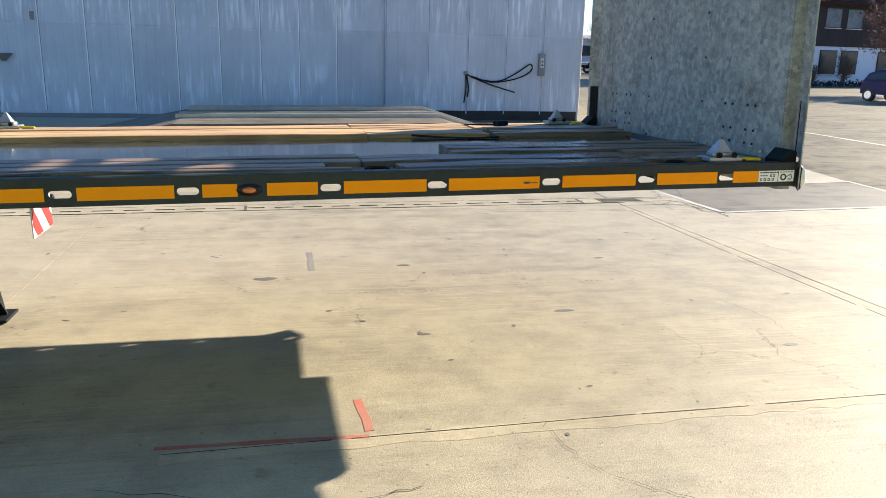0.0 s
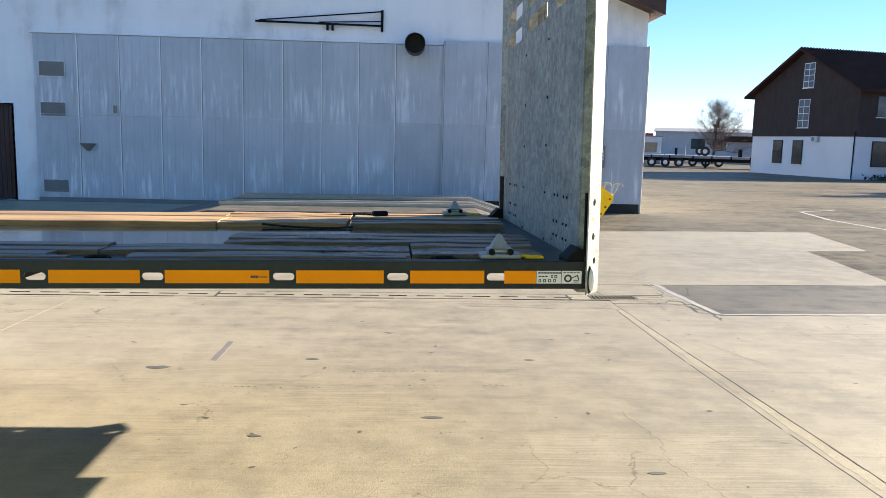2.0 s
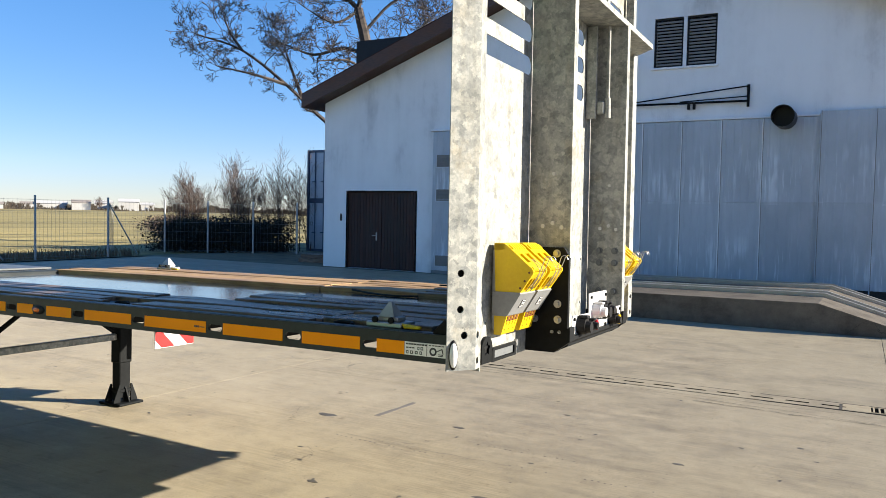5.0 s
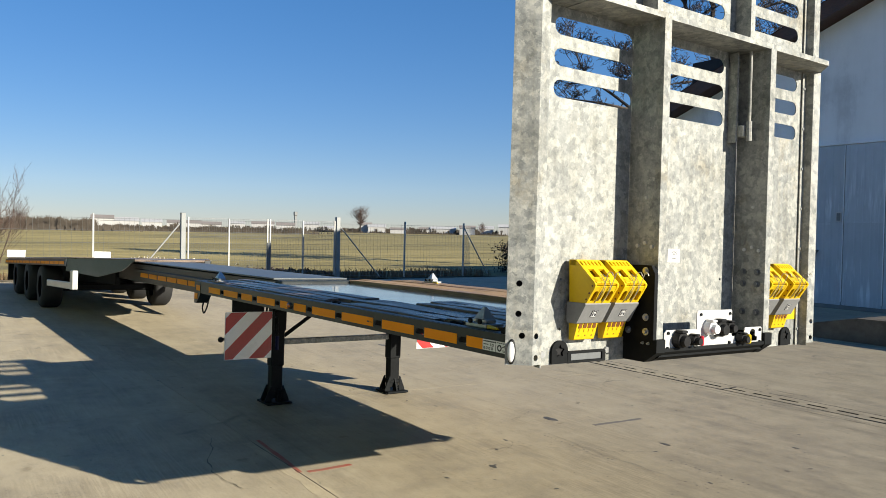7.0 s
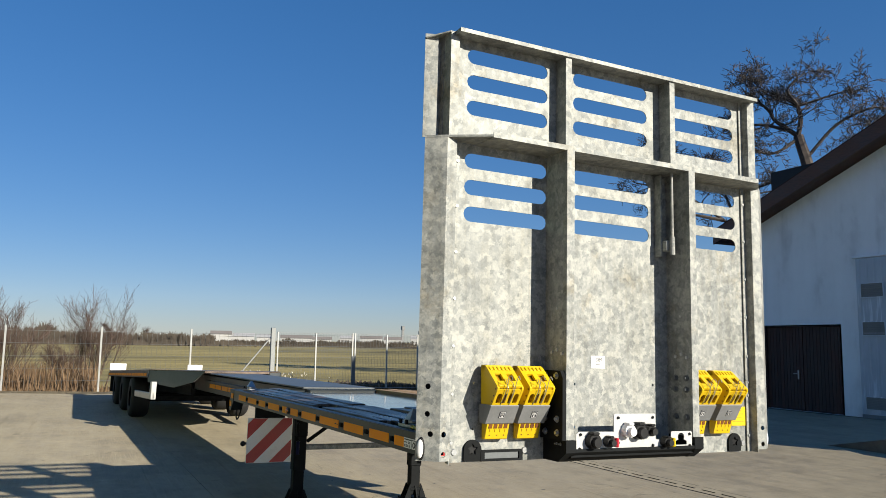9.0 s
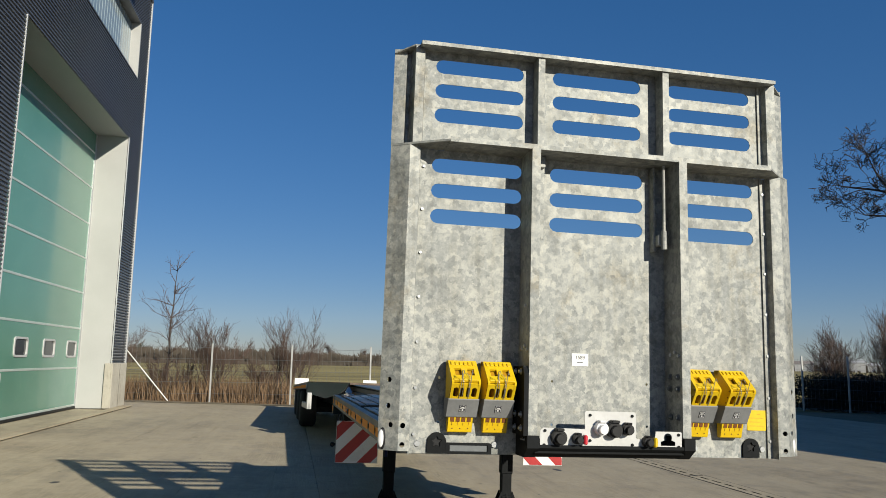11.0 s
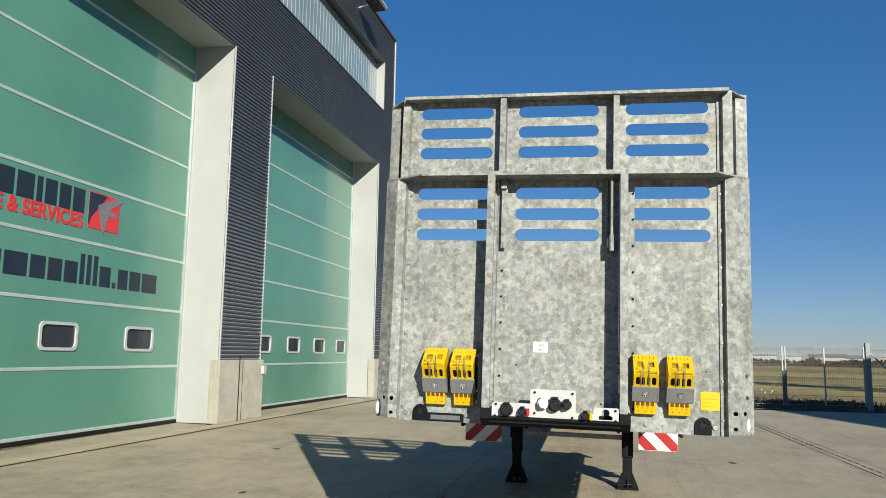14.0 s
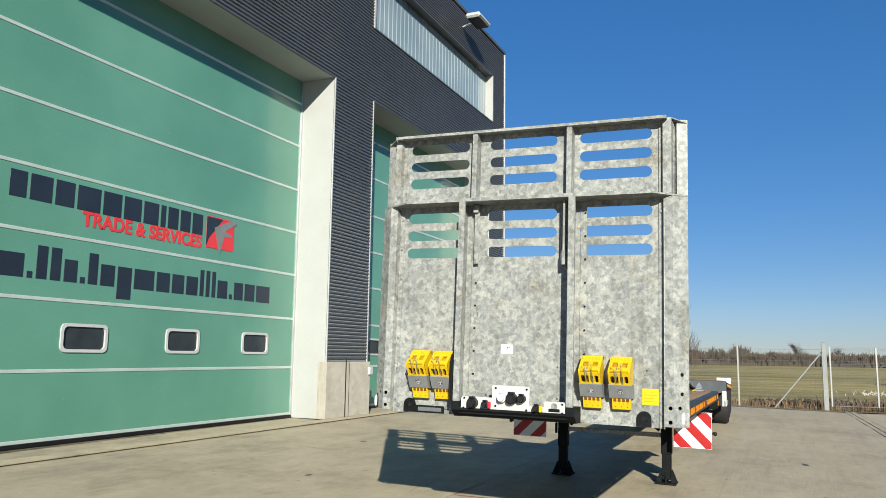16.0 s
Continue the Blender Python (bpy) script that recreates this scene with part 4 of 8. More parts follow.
plate(bm, [(-6.12, 3.78), (-6.12, 4.42), (-6.62, 4.42), (-6.2, 3.96)], [], lambda u, v: (u, DY + 0.014, v), (0, -0.004, 0))
part("badge_wedge", bm, M_NAVY, logo)
bm = bmesh.new()
plate(bm, [(-6.55, 3.66), (-6.36, 4.21), (-6.95, 4.46), (-7.1, 4.40), (-6.7, 4.18), (-6.98, 4.08), (-6.68, 4.04)], [], lambda u, v: (u, DY + 0.015, v), (0, -0.004, 0))
part("badge_swoosh", bm, M_GREYBAND, logo)

flood = thing("wall_floodlight", HALL @ pose(-17.6, HY, 13.25), "pale street-lamp style floodlight fixed to the hall wall", "lamp")
part("arm", shaped(lambda bm: rod(bm, (0, 0, 0), (0, 0.35, 0.1), 0.035)), M_ALU, flood)
part("head", one_box((-0.55, 0.3, 0.06), (0.55, 0.85, 0.24), 0.06), M_WHITE, flood)
part("diffuser", one_box((-0.45, 0.36, 0.03), (0.45, 0.8, 0.065), 0.01), M_BLACKPL, flood)

# ---- old white shed with the sliding gate ----
SY = 16.76
SHED = Matrix.Translation((-0.3, 0.26, -0.08)) @ Matrix.Diagonal((0.9614, 0.96, 0.952, 1))
shed = thing("old_shed", SHED, "old white rendered gable hall with weathered sheet gates", "building", kind="structure")
RZ, EZ = 9.55, 5.66


bm = bmesh.new()
plate(bm, [(-15, 0), (6, 0), (6, EZ), (-4.5, RZ), (-15, EZ)], [rect_loop(-13.99, 0.02, -11.27, 2.62), rect_loop(-3.76, 6.02, -2.99, 7.35), rect_loop(-2.9, 6.02, -2.13, 7.35)], lambda u, v: (u, SY, v), (0, 0.35, 0))
part("gable_wall", bm, M_RENDER, shed)
bm = bmesh.new()
box(bm, (-15, SY + 0.35, 0), (-14.7, SY + 26, EZ))
box(bm, (5.7, SY + 0.35, 0), (6, SY + 26, EZ))
box(bm, (-15, SY + 26, 0), (6, SY + 26.3, EZ))
part("side_wall", bm, M_RENDER, shed)
# black sheet added inside the shed to stand for its shade
part("interior_shade_sheet", one_box((-14.6, SY + 1.2, 0.0), (5.6, SY + 1.3, 8.0)), M_BLACKPL, shed)
for s in (-1, 1):
    bm = bmesh.new()
    x_e = -4.5 + (10.78 if s > 0 else -11.05)
    z_e = EZ - 0.2
    profile(bm, [(-4.5, RZ + 0.02), (x_e, z_e + 0.02), (x_e, z_e + 0.42), (-4.5, RZ + 0.44)], SY - 0.55, SY + 26.6, lambda u, v, q: (u, q, v))
    part("roof", bm, M_FASCIA, shed)
    bm = bmesh.new()
    profile(bm, [(-4.5, RZ + 0.0), (x_e, z_e + 0.0), (x_e, z_e + 0.46), (-4.5, RZ + 0.48)], SY - 0.6, SY - 0.55, lambda u, v, q: (u, q, v))
    part("verge_board", bm, M_FASCIA, shed, "brown timber verge board")
    bm = bmesh.new()
    profile(bm, [(-4.5, RZ + 0.45), (x_e, z_e + 0.43), (x_e, z_e + 0.50), (-4.5, RZ + 0.52)], SY - 0.58, SY + 26.6, lambda u, v, q: (u, q, v))
    part("roof_cover", bm, M_TILE, shed)
# brown double door
sd = thing("door_3", SHED @ pose(-12.63, SY, 0), "closed dark brown boarded double door with a small handle", "door", kind="structure")
for s in (-1, 1):
    leaf = part("leaf", one_box((min(0.008 * s, 1.35 * s), 0.10, 0.03), (max(0.008 * s, 1.35 * s), 0.14, 2.60)), M_BROWN, sd)
    for k in range(11):
        a = 0.012 + k * 0.122
        lo, hi = sorted((s * a, s * (a + 0.116)))
        part("board", one_box((lo, 0.072, 0.04), (hi, 0.102, 2.59), 0.005), M_BROWN, leaf)
hd = bmesh.new()
box(hd, (-0.22, 0.055, 0.98), (-0.17, 0.075, 1.26), 0.006)
rod(hd, (-0.2, 0.06, 1.15), (-0.2, 0.02, 1.15), 0.012)
rod(hd, (-0.2, 0.025, 1.15), (-0.34, 0.025, 1.15), 0.011)
part("door_handle", hd, M_ZINC, sd, "plain metal lever handle")
bm = bmesh.new()
for lo, hi in (((-1.42, 0.0, 0.0), (-1.35, 0.2, 2.66)), ((1.35, 0.0, 0.0), (1.42, 0.2, 2.66)), ((-1.42, 0.0, 2.6), (1.42, 0.2, 2.66))):
    box(bm, lo, hi, 0.006)
part("door_frame", bm, M_BROWN, sd)
part("bell_plate", one_box((-14.28, SY - 0.03, 1.62), (-14.21, SY, 1.86), 0.008), M_BLACKPL, shed)

# sliding gate of tall sheets
gate = thing("sliding_gate", SHED @ pose(0, SY - 0.08, 0), "wide weathered white sheet-metal gate with rain streaks", "gate", kind="structure")
GX = [-10.61, -9.45, -8.35, -7.25, -6.16, -5.05, -3.97, -2.93, -1.92, -0.92, 0.40, 1.58, 2.70, 3.80, 4.88, 6.02]


def sheet(x0, x1, z0, z1, y):
    """A sheet with shallow upright ribs and folded edges."""
    bm = bmesh.new()
    n = 5
    w = (x1 - x0 - 0.02) / n
    pts = [(x0 + 0.01, 0.0)]
    for k in range(n):
        a = x0 + 0.01 + k * w
        pts += [(a + 0.35 * w, 0.0), (a + 0.42 * w, -0.006), (a + 0.58 * w, -0.006), (a + 0.65 * w, 0.0)]
    pts += [(x1 - 0.01, 0.0), (x1 - 0.01, 0.04), (x0 + 0.01, 0.04)]
    profile(bm, [(u, y + v) for u, v in pts], z0 + 0.006, z1 - 0.006, lambda u, v, s: (u, v, s))
    return bm


for i, (a, b) in enumerate(zip(GX, GX[1:])):
    y = -0.06 if a >= 0.3 else 0.0
    top = 4.66 if a >= 0.3 else 4.53
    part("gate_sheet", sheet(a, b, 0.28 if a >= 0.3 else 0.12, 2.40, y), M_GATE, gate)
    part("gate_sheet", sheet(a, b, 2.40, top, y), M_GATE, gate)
    if i:
        part("gate_rib", one_box((a - 0.012, y - 0.020, 0.2), (a + 0.012, y + 0.0, top), 0.003), M_GATE if a >= 0.3 else M_RENDER, gate)
        part("gate_gap", one_box((a + 0.0125, y - 0.004, 0.2), (a + 0.026, y + 0.001, top)), M_VENT, gate, "narrow dark gap between the sheets")
    part("seam_strip", one_box((a + 0.02, y - 0.016, 2.385), (b - 0.02, y + 0.0, 2.415), 0.003), M_GATE, gate)
part("top_track", one_box((-10.7, -0.02, 4.54), (0.38, 0.06, 4.60), 0.008), M_RENDER, gate)
part("corner_edge", one_box((6.0, -0.075, 0.05), (6.06, 0.1, 4.68), 0.01), M_WHITE, gate)
part("dark_skirt", one_box((0.38, -0.05, 0.0), (6.05, 0.03, 0.28), 0.01), M_JOINT, gate, "dark rubber skirt under the gate")
part("low_skirt", one_box((-10.6, -0.02, 0.0), (0.36, 0.04, 0.12), 0.01), M_VENT, gate)
for z0, z1 in ((3.38, 3.82), (2.31, 2.73), (0.24, 0.63)):
    vent = thing("vent_grille", SHED @ pose(-10.12, SY - 0.09, z0), "square grey louvred vent grille in the gate", "vent", "vents in the gate")
    bm = bmesh.new()
    plate(bm, rect_loop(-0.36, 0, 0.36, z1 - z0), [rect_loop(-0.33, 0.03, 0.33, z1 - z0 - 0.03)], lambda u, v: (u, -0.02, v), (0, 0.02, 0))
    part("frame", bm, M_GATE, vent)
    part("backing", one_box((-0.33, -0.003, 0.03), (0.33, 0.004, z1 - z0 - 0.03)), M_VENT, vent)
    for k in range(7):
        z = 0.04 + k * (z1 - z0 - 0.08) / 7
        part("slat", one_box((-0.33, -0.016, z), (0.33, -0.004, z + 0.03), 0.003), M_VENT, vent)
for k, x in enumerate((-3.76, -2.9)):
    win = thing("louvre_window", SHED @ pose(x, SY, 6.02), "dark louvred window high in the white gable", "window", "gable louvre windows", "structure")
    bm = bmesh.new()
    plate(bm, rect_loop(0, 0, 0.77, 1.33), [rect_loop(0.05, 0.05, 0.72, 1.28)], lambda u, v: (u, 0.05, v), (0, 0.08, 0))
    part("window_frame", bm, M_BLACKPL, win)
    for j in range(14):
        part("slat", one_box((0.05, 0.06, 0.06 + j * 0.087), (0.72, 0.10, 0.11 + j * 0.087), 0.004), M_VENT, win)
    part("window_sill", one_box((-0.06, -0.05, -0.06), (0.83, 0.05, 0.0), 0.008), M_RENDER, win)
lamp = thing("wall_lamp", SHED @ pose(-4.5, SY, 6.12), "small grey bulkhead lamp on the gable", "lamp")
part("bracket", shaped(lambda bm: rod(bm, (0, 0, 0.05), (0, -0.25, 0.12), 0.03)), M_VENT, lamp)
part("shade", shaped(lambda bm: bmesh.ops.create_cone(bm, cap_ends=True, segments=14, radius1=0.28, radius2=0.1, depth=0.2, matrix=pose(0, -0.3, 0.05))), M_VENT, lamp)
hood = thing("vent_hood", SHED @ pose(-9.22, SY - 0.08, 1.52), "small grey half-round vent hood on the gate", "vent")
part("hood", shaped(lambda bm: bmesh.ops.create_cone(bm, cap_ends=True, segments=16, radius1=0.04, radius2=0.22, depth=0.2, matrix=pose(0, -0.03, 0))), M_VENT, hood)
tiny = thing("gate_hatch", SHED @ pose(-8.47, SY - 0.085, 2.42), "small grey hatch in the gate", "hatch")
part("hatch_frame", one_box((-0.08, -0.015, 0), (0.08, 0.0, 0.27), 0.005), M_WHITE, tiny)
part("flap", one_box((-0.055, -0.022, 0.03), (0.055, -0.01, 0.24), 0.004), M_VENT, tiny)
pipe = thing("flue_pipe", SHED @ pose(-0.4, SY, 4.5), "black round flue pipe sticking out of the gable", "pipe")
bm = bmesh.new()
ring = [(0.27 * math.cos(k * math.pi / 12), 0.27 * math.sin(k * math.pi / 12)) for k in range(24)]
plate(bm, ring, [[(u * 0.93, v * 0.93) for u, v in ring]], lambda u, v: (u, -0.75, v), (0, 0.75, 0))
part("pipe", bm, M_BLACKPL, pipe)
bm = bmesh.new()
plate(bm, [(u * 0.93, v * 0.93) for u, v in ring], [], lambda u, v: (u, -0.45, v), (0, 0.02, 0))
part("baffle", bm, M_BLACKPL, pipe)
arm = thing("swing_bracket", SHED @ pose(-1.3, SY, 5.0), "folded dark steel swing arm on the gable", "bracket")
bm = bmesh.new()
rod(bm, (0, -0.06, -0.15), (0, -0.06, 0.42), 0.035)
rod(bm, (0, -0.08, 0.0), (-3.4, -0.1, 0.03), 0.028)
rod(bm, (0, -0.08, 0.38), (-3.3, -0.1, 0.06), 0.018)
rod(bm, (0, -0.08, 0.12), (-1.7, -0.1, 0.05), 0.016)
box(bm, (-1.5, -0.14, -0.16), (-1.44, -0.06, 0.0))
box(bm, (-1.36, -0.14, -0.16), (-1.30, -0.06, 0.0))
part("arm", bm, M_STEEL, arm)
bx = thing("gate_control_box", SHED @ pose(4.85, SY - 0.16, 1.3), "grey switch box on the gate", "switch box")
part("case", one_box((-0.09, -0.1, 0.0), (0.09, 0.0, 0.62), 0.012), M_VENT, bx)
part("face", one_box((-0.05, -0.112, 0.22), (0.05, -0.098, 0.5), 0.004), M_WHITE, bx)
part("button", shaped(lambda bm: rod(bm, (0, -0.11, 0.4), (0, -0.125, 0.4), 0.025)), M_BLACKPL, bx)
part("button", shaped(lambda bm: rod(bm, (0, -0.11, 0.3), (0, -0.125, 0.3), 0.025)), M_BLACKPL, bx)
cable = thing("hanging_cable", SHED @ pose(0, SY - 0.17, 0), "black cables hung in loops from a hook on the gate", "cable")
for pts in ([(2.66, 0, 1.32), (3.0, -0.03, 1.18), (3.6, -0.04, 1.13), (4.1, -0.03, 1.35), (4.52, -0.02, 1.62), (4.54, -0.02, 1.42), (4.1, -0.03, 1.2), (3.4, -0.04, 1.1), (2.8, -0.02, 1.26)], [(2.66, 0, 1.32), (2.67, -0.03, 0.9), (2.62, -0.03, 0.5)], [(2.68, 0, 1.32), (2.74, -0.03, 0.95), (2.72, -0.03, 0.68)], [(2.8, -0.02, 1.24), (3.4, -0.03, 1.02), (4.1, -0.03, 0.82)]):
    bm = bmesh.new()
    tube(bm, sweep(pts), 0.02, 6)
    part("loop", bm, M_BLACKPL, cable)
part("hook", one_box((2.60, -0.03, 1.30), (2.70, 0.02, 1.38), 0.006), M_VENT, cable)


# ---- flatbed trailer ----
TR = pose(0.0185, 0, 0, -1.1, -0.7, 1.6)
trailer = thing("flatbed_trailer", TR, "long new telescopic flatbed trailer, galvanised headboard, dark frame with amber tape", "trailer")


def mirror(build):
    for s in (-1, 1):
        build(s)


# headboard sheets with slots, thickness to the rear
PANELS = [(-1.12, -0.44), (-0.44, 0.44), (0.44, 1.14)]
LOWER = [(-1.05, -0.49), (-0.31, 0.30), (0.49, 1.066)]
UPPER = [(-1.046, -0.488), (-0.298, 0.292), (0.482, 1.062)]
for (a, b), (s0, s1) in zip(PANELS, LOWER):
    bm = bmesh.new()
    holes = [slot_loop((s0 + s1) / 2, z, s1 - s0, 0.088) for z in (2.775, 2.62, 2.465)]
    for dz in (1.27, 1.52):
        holes += [[(u, v) for u, v in slot_loop(x, dz, 0.0161, 0.016, 3)] for x in (a + 0.16, b - 0.12)]
    plate(bm, rect_loop(a + 0.001, 1.095, b - 0.001, 2.87), holes, lambda u, v: (0.0, u, v), (-0.005, 0, 0))
    part("headboard_sheet", bm, M_GALV, trailer, "mottled galvanised steel sheet with three slots")
for (a, b), (s0, s1) in zip([(-1.12, -0.405), (-0.405, 0.405), (0.405, 1.14)], UPPER):
    bm = bmesh.new()
    holes = [slot_loop((s0 + s1) / 2, z, s1 - s0, 0.088) for z in (3.40, 3.245, 3.09)]
    plate(bm, rect_loop(a + 0.001, 2.885, b - 0.001, 3.50), holes, lambda u, v: (0.0, u, v), (-0.005, 0, 0))
    part("headboard_extension_sheet", bm, M_GALV, trailer, "mottled galvanised steel sheet with three slots")


def angle_section(points, z0, z1, t=0.006):
    """A folded strip of thickness t along an open outline of (x, y)."""
    n = len(points)
    p = [Vector((u, v, 0)) for u, v in points]
    off = []
    for i in range(n):
        d0 = (p[i] - p[i - 1]).normalized() if i else (p[1] - p[0]).normalized()
        d1 = (p[i + 1] - p[i]).normalized() if i < n - 1 else d0
        m = (d0 + d1).normalized()
        s = Vector((-m.y, m.x, 0))
        off.append(p[i] + s * t / max(0.35, s.dot(Vector((-d0.y, d0.x, 0)))))
    loop = [(q.x, q.y) for q in p] + [(q.x, q.y) for q in reversed(off)]
    bm = bmesh.new()
    profile(bm, loop, z0, z1, lambda u, v, s: (u, v, s))
    return bm


OFF = 0.015


def side_post(s):
    # lower post: slanted outer flange with holes, flat face, return to the sheet
    a, b = Vector((-0.008, OFF + s * 1.315, 0)), Vector((0.068, OFF + s * 1.21, 0))
    d = (b - a)
    nrm = Vector((d.y, -d.x, 0)).normalized() * (1 if s < 0 else -1)
    holes = [slot_loop(d.length * 0.45, z, 0.0301, 0.03, 6) for z in (1.50, 1.356)] + [slot_loop(d.length * 0.6, 1.252, 0.0301, 0.03, 6)]
    bm = bmesh.new()
    plate(bm, rect_loop(0, 1.112, d.length, 2.87), holes, lambda u, v: a + d.normalized() * u + Vector((0, 0, v)), -nrm * 0.006)
    post = part("side_post", bm, M_GALV, trailer, "galvanised slanted side post")
    # dark plate added behind the holes to stand for the shade inside the post
    bm = bmesh.new()
    plate(bm, rect_loop(d.length * 0.28, 1.19, d.length * 0.78, 1.54), [], lambda u, v: a + d.normalized() * u + Vector((0, 0, v)) - nrm * 0.03, -nrm * 0.004)
    part("hole_shade_plate", bm, M_STEEL, post)
    bm = bmesh.new()
    hl = [slot_loop(OFF + s * 1.186, z, 0.0301, 0.03, 6) for z in (1.25, 1.146)]
    plate(bm, rect_loop(min(OFF + s * 1.21, OFF + s * 1.147), 1.112, max(OFF + s * 1.21, OFF + s * 1.147), 2.87), hl, lambda u, v: (0.068 - 0.12 * (1.21 - abs(u - OFF)), u, v), (-0.006, 0, 0))
    part("post_face", bm, M_GALV, post)
    bm = angle_section([(0.060, OFF + s * 1.147), (0.007, OFF + s * 1.137), (0.006, OFF + s * 1.10)], 1.095, 2.865)
    part("post_return", bm, M_GALV, post)
    for k in range(7):
        z = 1.2 + k * 0.26
        bm = bmesh.new()
        rod(bm, (0.006, OFF + s * 1.116, z), (0.018, OFF + s * 1.116, z), 0.010, 0.009, 6)
        part("bolt", bm, M_ZINC, post)
    # upper post
    bm = angle_section([(-0.05, OFF + s * 1.312), (-0.028, OFF + s * 1.238), (-0.06, OFF + s * 1.228), (-0.06, OFF + s * 1.21), (-0.02, OFF + s * 1.205)], 2.885, 3.50)
    up = part("extension_post", bm, M_GALV, trailer)
    bm = angle_section([(-0.02, OFF + s * 1.202), (0.05, OFF + s * 1.195), (0.05, OFF + s * 1.14), (0.006, OFF + s * 1.13), (0.006, OFF + s * 1.10)], 2.885, 3.50)
    part("post_face", bm, M_GALV, up)
    bm = bmesh.new()
    plate(bm, [(-0.06, OFF + s * 1.16), (0.05, OFF + s * 1.16), (0.05, OFF + s * 1.20), (-0.04, OFF + s * 1.31), (-0.06, OFF + s * 1.31)][::s], [], lambda u, v: (u, v, 3.505 - 0.25 * max(0, abs(v - OFF) - 1.2)), (0, 0, -0.008))
    part("post_cap", bm, M_GALV, up)


mirror(side_post)
for y in (-0.490, 0.442):
    bm = angle_section([(0.004, y - 0.001), (0.213, y), (0.213, y + 0.052), (0.19, y + 0.054)], 1.222, 2.87)
    rib = part("upright_rib", bm, M_GALV, trailer, "deep galvanised upright rib")
    bm = one_box((0.001, y + 0.056, 1.1), (0.0065, y + 0.105, 2.86), 0.001)
    part("rib_foot", bm, M_GALV, rib)
    for k in range(9):
        z = 1.25 + k * 0.19
        bm = bmesh.new()
        rod(bm, (0.006, y + 0.095, z), (0.017, y + 0.095, z), 0.009, 0.008, 6)
        part("bolt", bm, M_STEEL, rib)
    for x, z in ((0.075, 1.70), (0.125, 1.715), (0.17, 1.695)):
        part("bright_bolt", shaped(lambda b: rod(b, (x, y - 0.001, z), (x, y - 0.008, z), 0.011, 0.010, 8)), M_WHITE, rib)
    part("bright_bolt", shaped(lambda b: rod(b, (0.125, y - 0.001, 1.95), (0.125, y - 0.008, 1.95), 0.009, 0.008, 8)), M_WHITE, rib)
    if y > 0:
        for z in (1.57, 1.50, 1.335):
            for x in (0.075, 0.165):
                part("bolt", shaped(lambda b: (rod(b, (x, y - 0.001, z), (x, y - 0.006, z), 0.020, 0.020, 12), rod(b, (x, y - 0.006, z), (x, y - 0.020, z), 0.013, 0.012, 6))), M_GREYPOST, rib)
for y in (-0.425, 0.395):
    bm = angle_section([(0.004, y - 0.001), (0.105, y), (0.105, y + 0.042), (0.006, y + 0.044)], 2.89, 3.49)
    part("extension_rib", bm, M_GALV, trailer)
bm = bmesh.new()
profile(bm, [(0.002, 1.22), (0.219, 1.22), (0.219, 1.56), (0.194, 1.60), (0.002, 1.60)], -0.519, -0.494, lambda u, v, q: (u, q, v))
bracket = part("rib_bracket", bm, M_STEEL, trailer, "black painted steel bracket plate with large bolts")
for x, y, z, r in ((0.16, -0.519, 1.571, 0.019), (0.055, -0.519, 1.571, 0.019), (0.168, -0.519, 1.333, 0.019), (0.17, -0.519, 1.259, 0.019), (0.054, -0.519, 1.258, 0.019), (0.054, -0.519, 1.333, 0.019), (0.135, -0.497, 1.197, 0.008), (0.172, -0.497, 1.197, 0.008)):
    bm = bmesh.new()
    rod(bm, (x, y, z), (x, y - 0.004, z), r, r, 14)
    rod(bm, (x, y - 0.004, z), (x, y - 0.016, z), r * 0.62, r * 0.56, 6)
    part("bracket_bolt", bm, M_ZINC, bracket, "grey steel bolt with a washer")
for yc in (-0.85, -0.64, 0.615, 0.84):
    for dy in (-0.035, 0.035):
        for z in (1.30, 1.37, 1.50):
            part("mount_bolt", shaped(lambda b: rod(b, (-0.005, yc + dy, z), (-0.010, yc + dy, z), 0.007, 0.006, 6)), M_STEEL, trailer)
for y in (-0.36, 0.31):
    for z in (1.25, 1.5, 1.75, 2.0, 2.3):
        part("mount_bolt", shaped(lambda b: rod(b, (-0.005, y, z), (-0.010, y, z), 0.007, 0.006, 6)), M_STEEL, trailer)
# horizontal edges
bm = bmesh.new()
profile(bm, [(-0.006, 2.868), (0.207, 2.868), (0.207, 2.898), (0.202, 2.898), (0.202, 2.884), (-0.006, 2.884)], -0.98, 1.07, lambda u, v, s: (u, s, v))
part("cross_shelf", bm, M_GALV, trailer, "galvanised horizontal shelf edge")
bm = bmesh.new()
plate(bm, [(-0.008, -1.30), (0.068, -1.195), (0.207, -0.98), (-0.005, -0.98)], [], lambda u, v: (u, v, 2.872), (0, 0, 0.012))
part("shelf_end", bm, M_GALV, trailer)
bm = bmesh.new()
plate(bm, [(-0.005, 1.07), (0.207, 1.07), (0.068, 1.225), (-0.008, 1.33)], [], lambda u, v: (u, v, 2.872), (0, 0, 0.012))
part("shelf_end", bm, M_GALV, trailer)
bm = bmesh.new()
profile(bm, [(-0.006, 3.490), (0.118, 3.482), (0.118, 3.505), (-0.006, 3.505)], -1.155, 1.185, lambda u, v, s: (u, s, v))
part("top_edge", bm, M_GALV, trailer, "galvanised top edge")
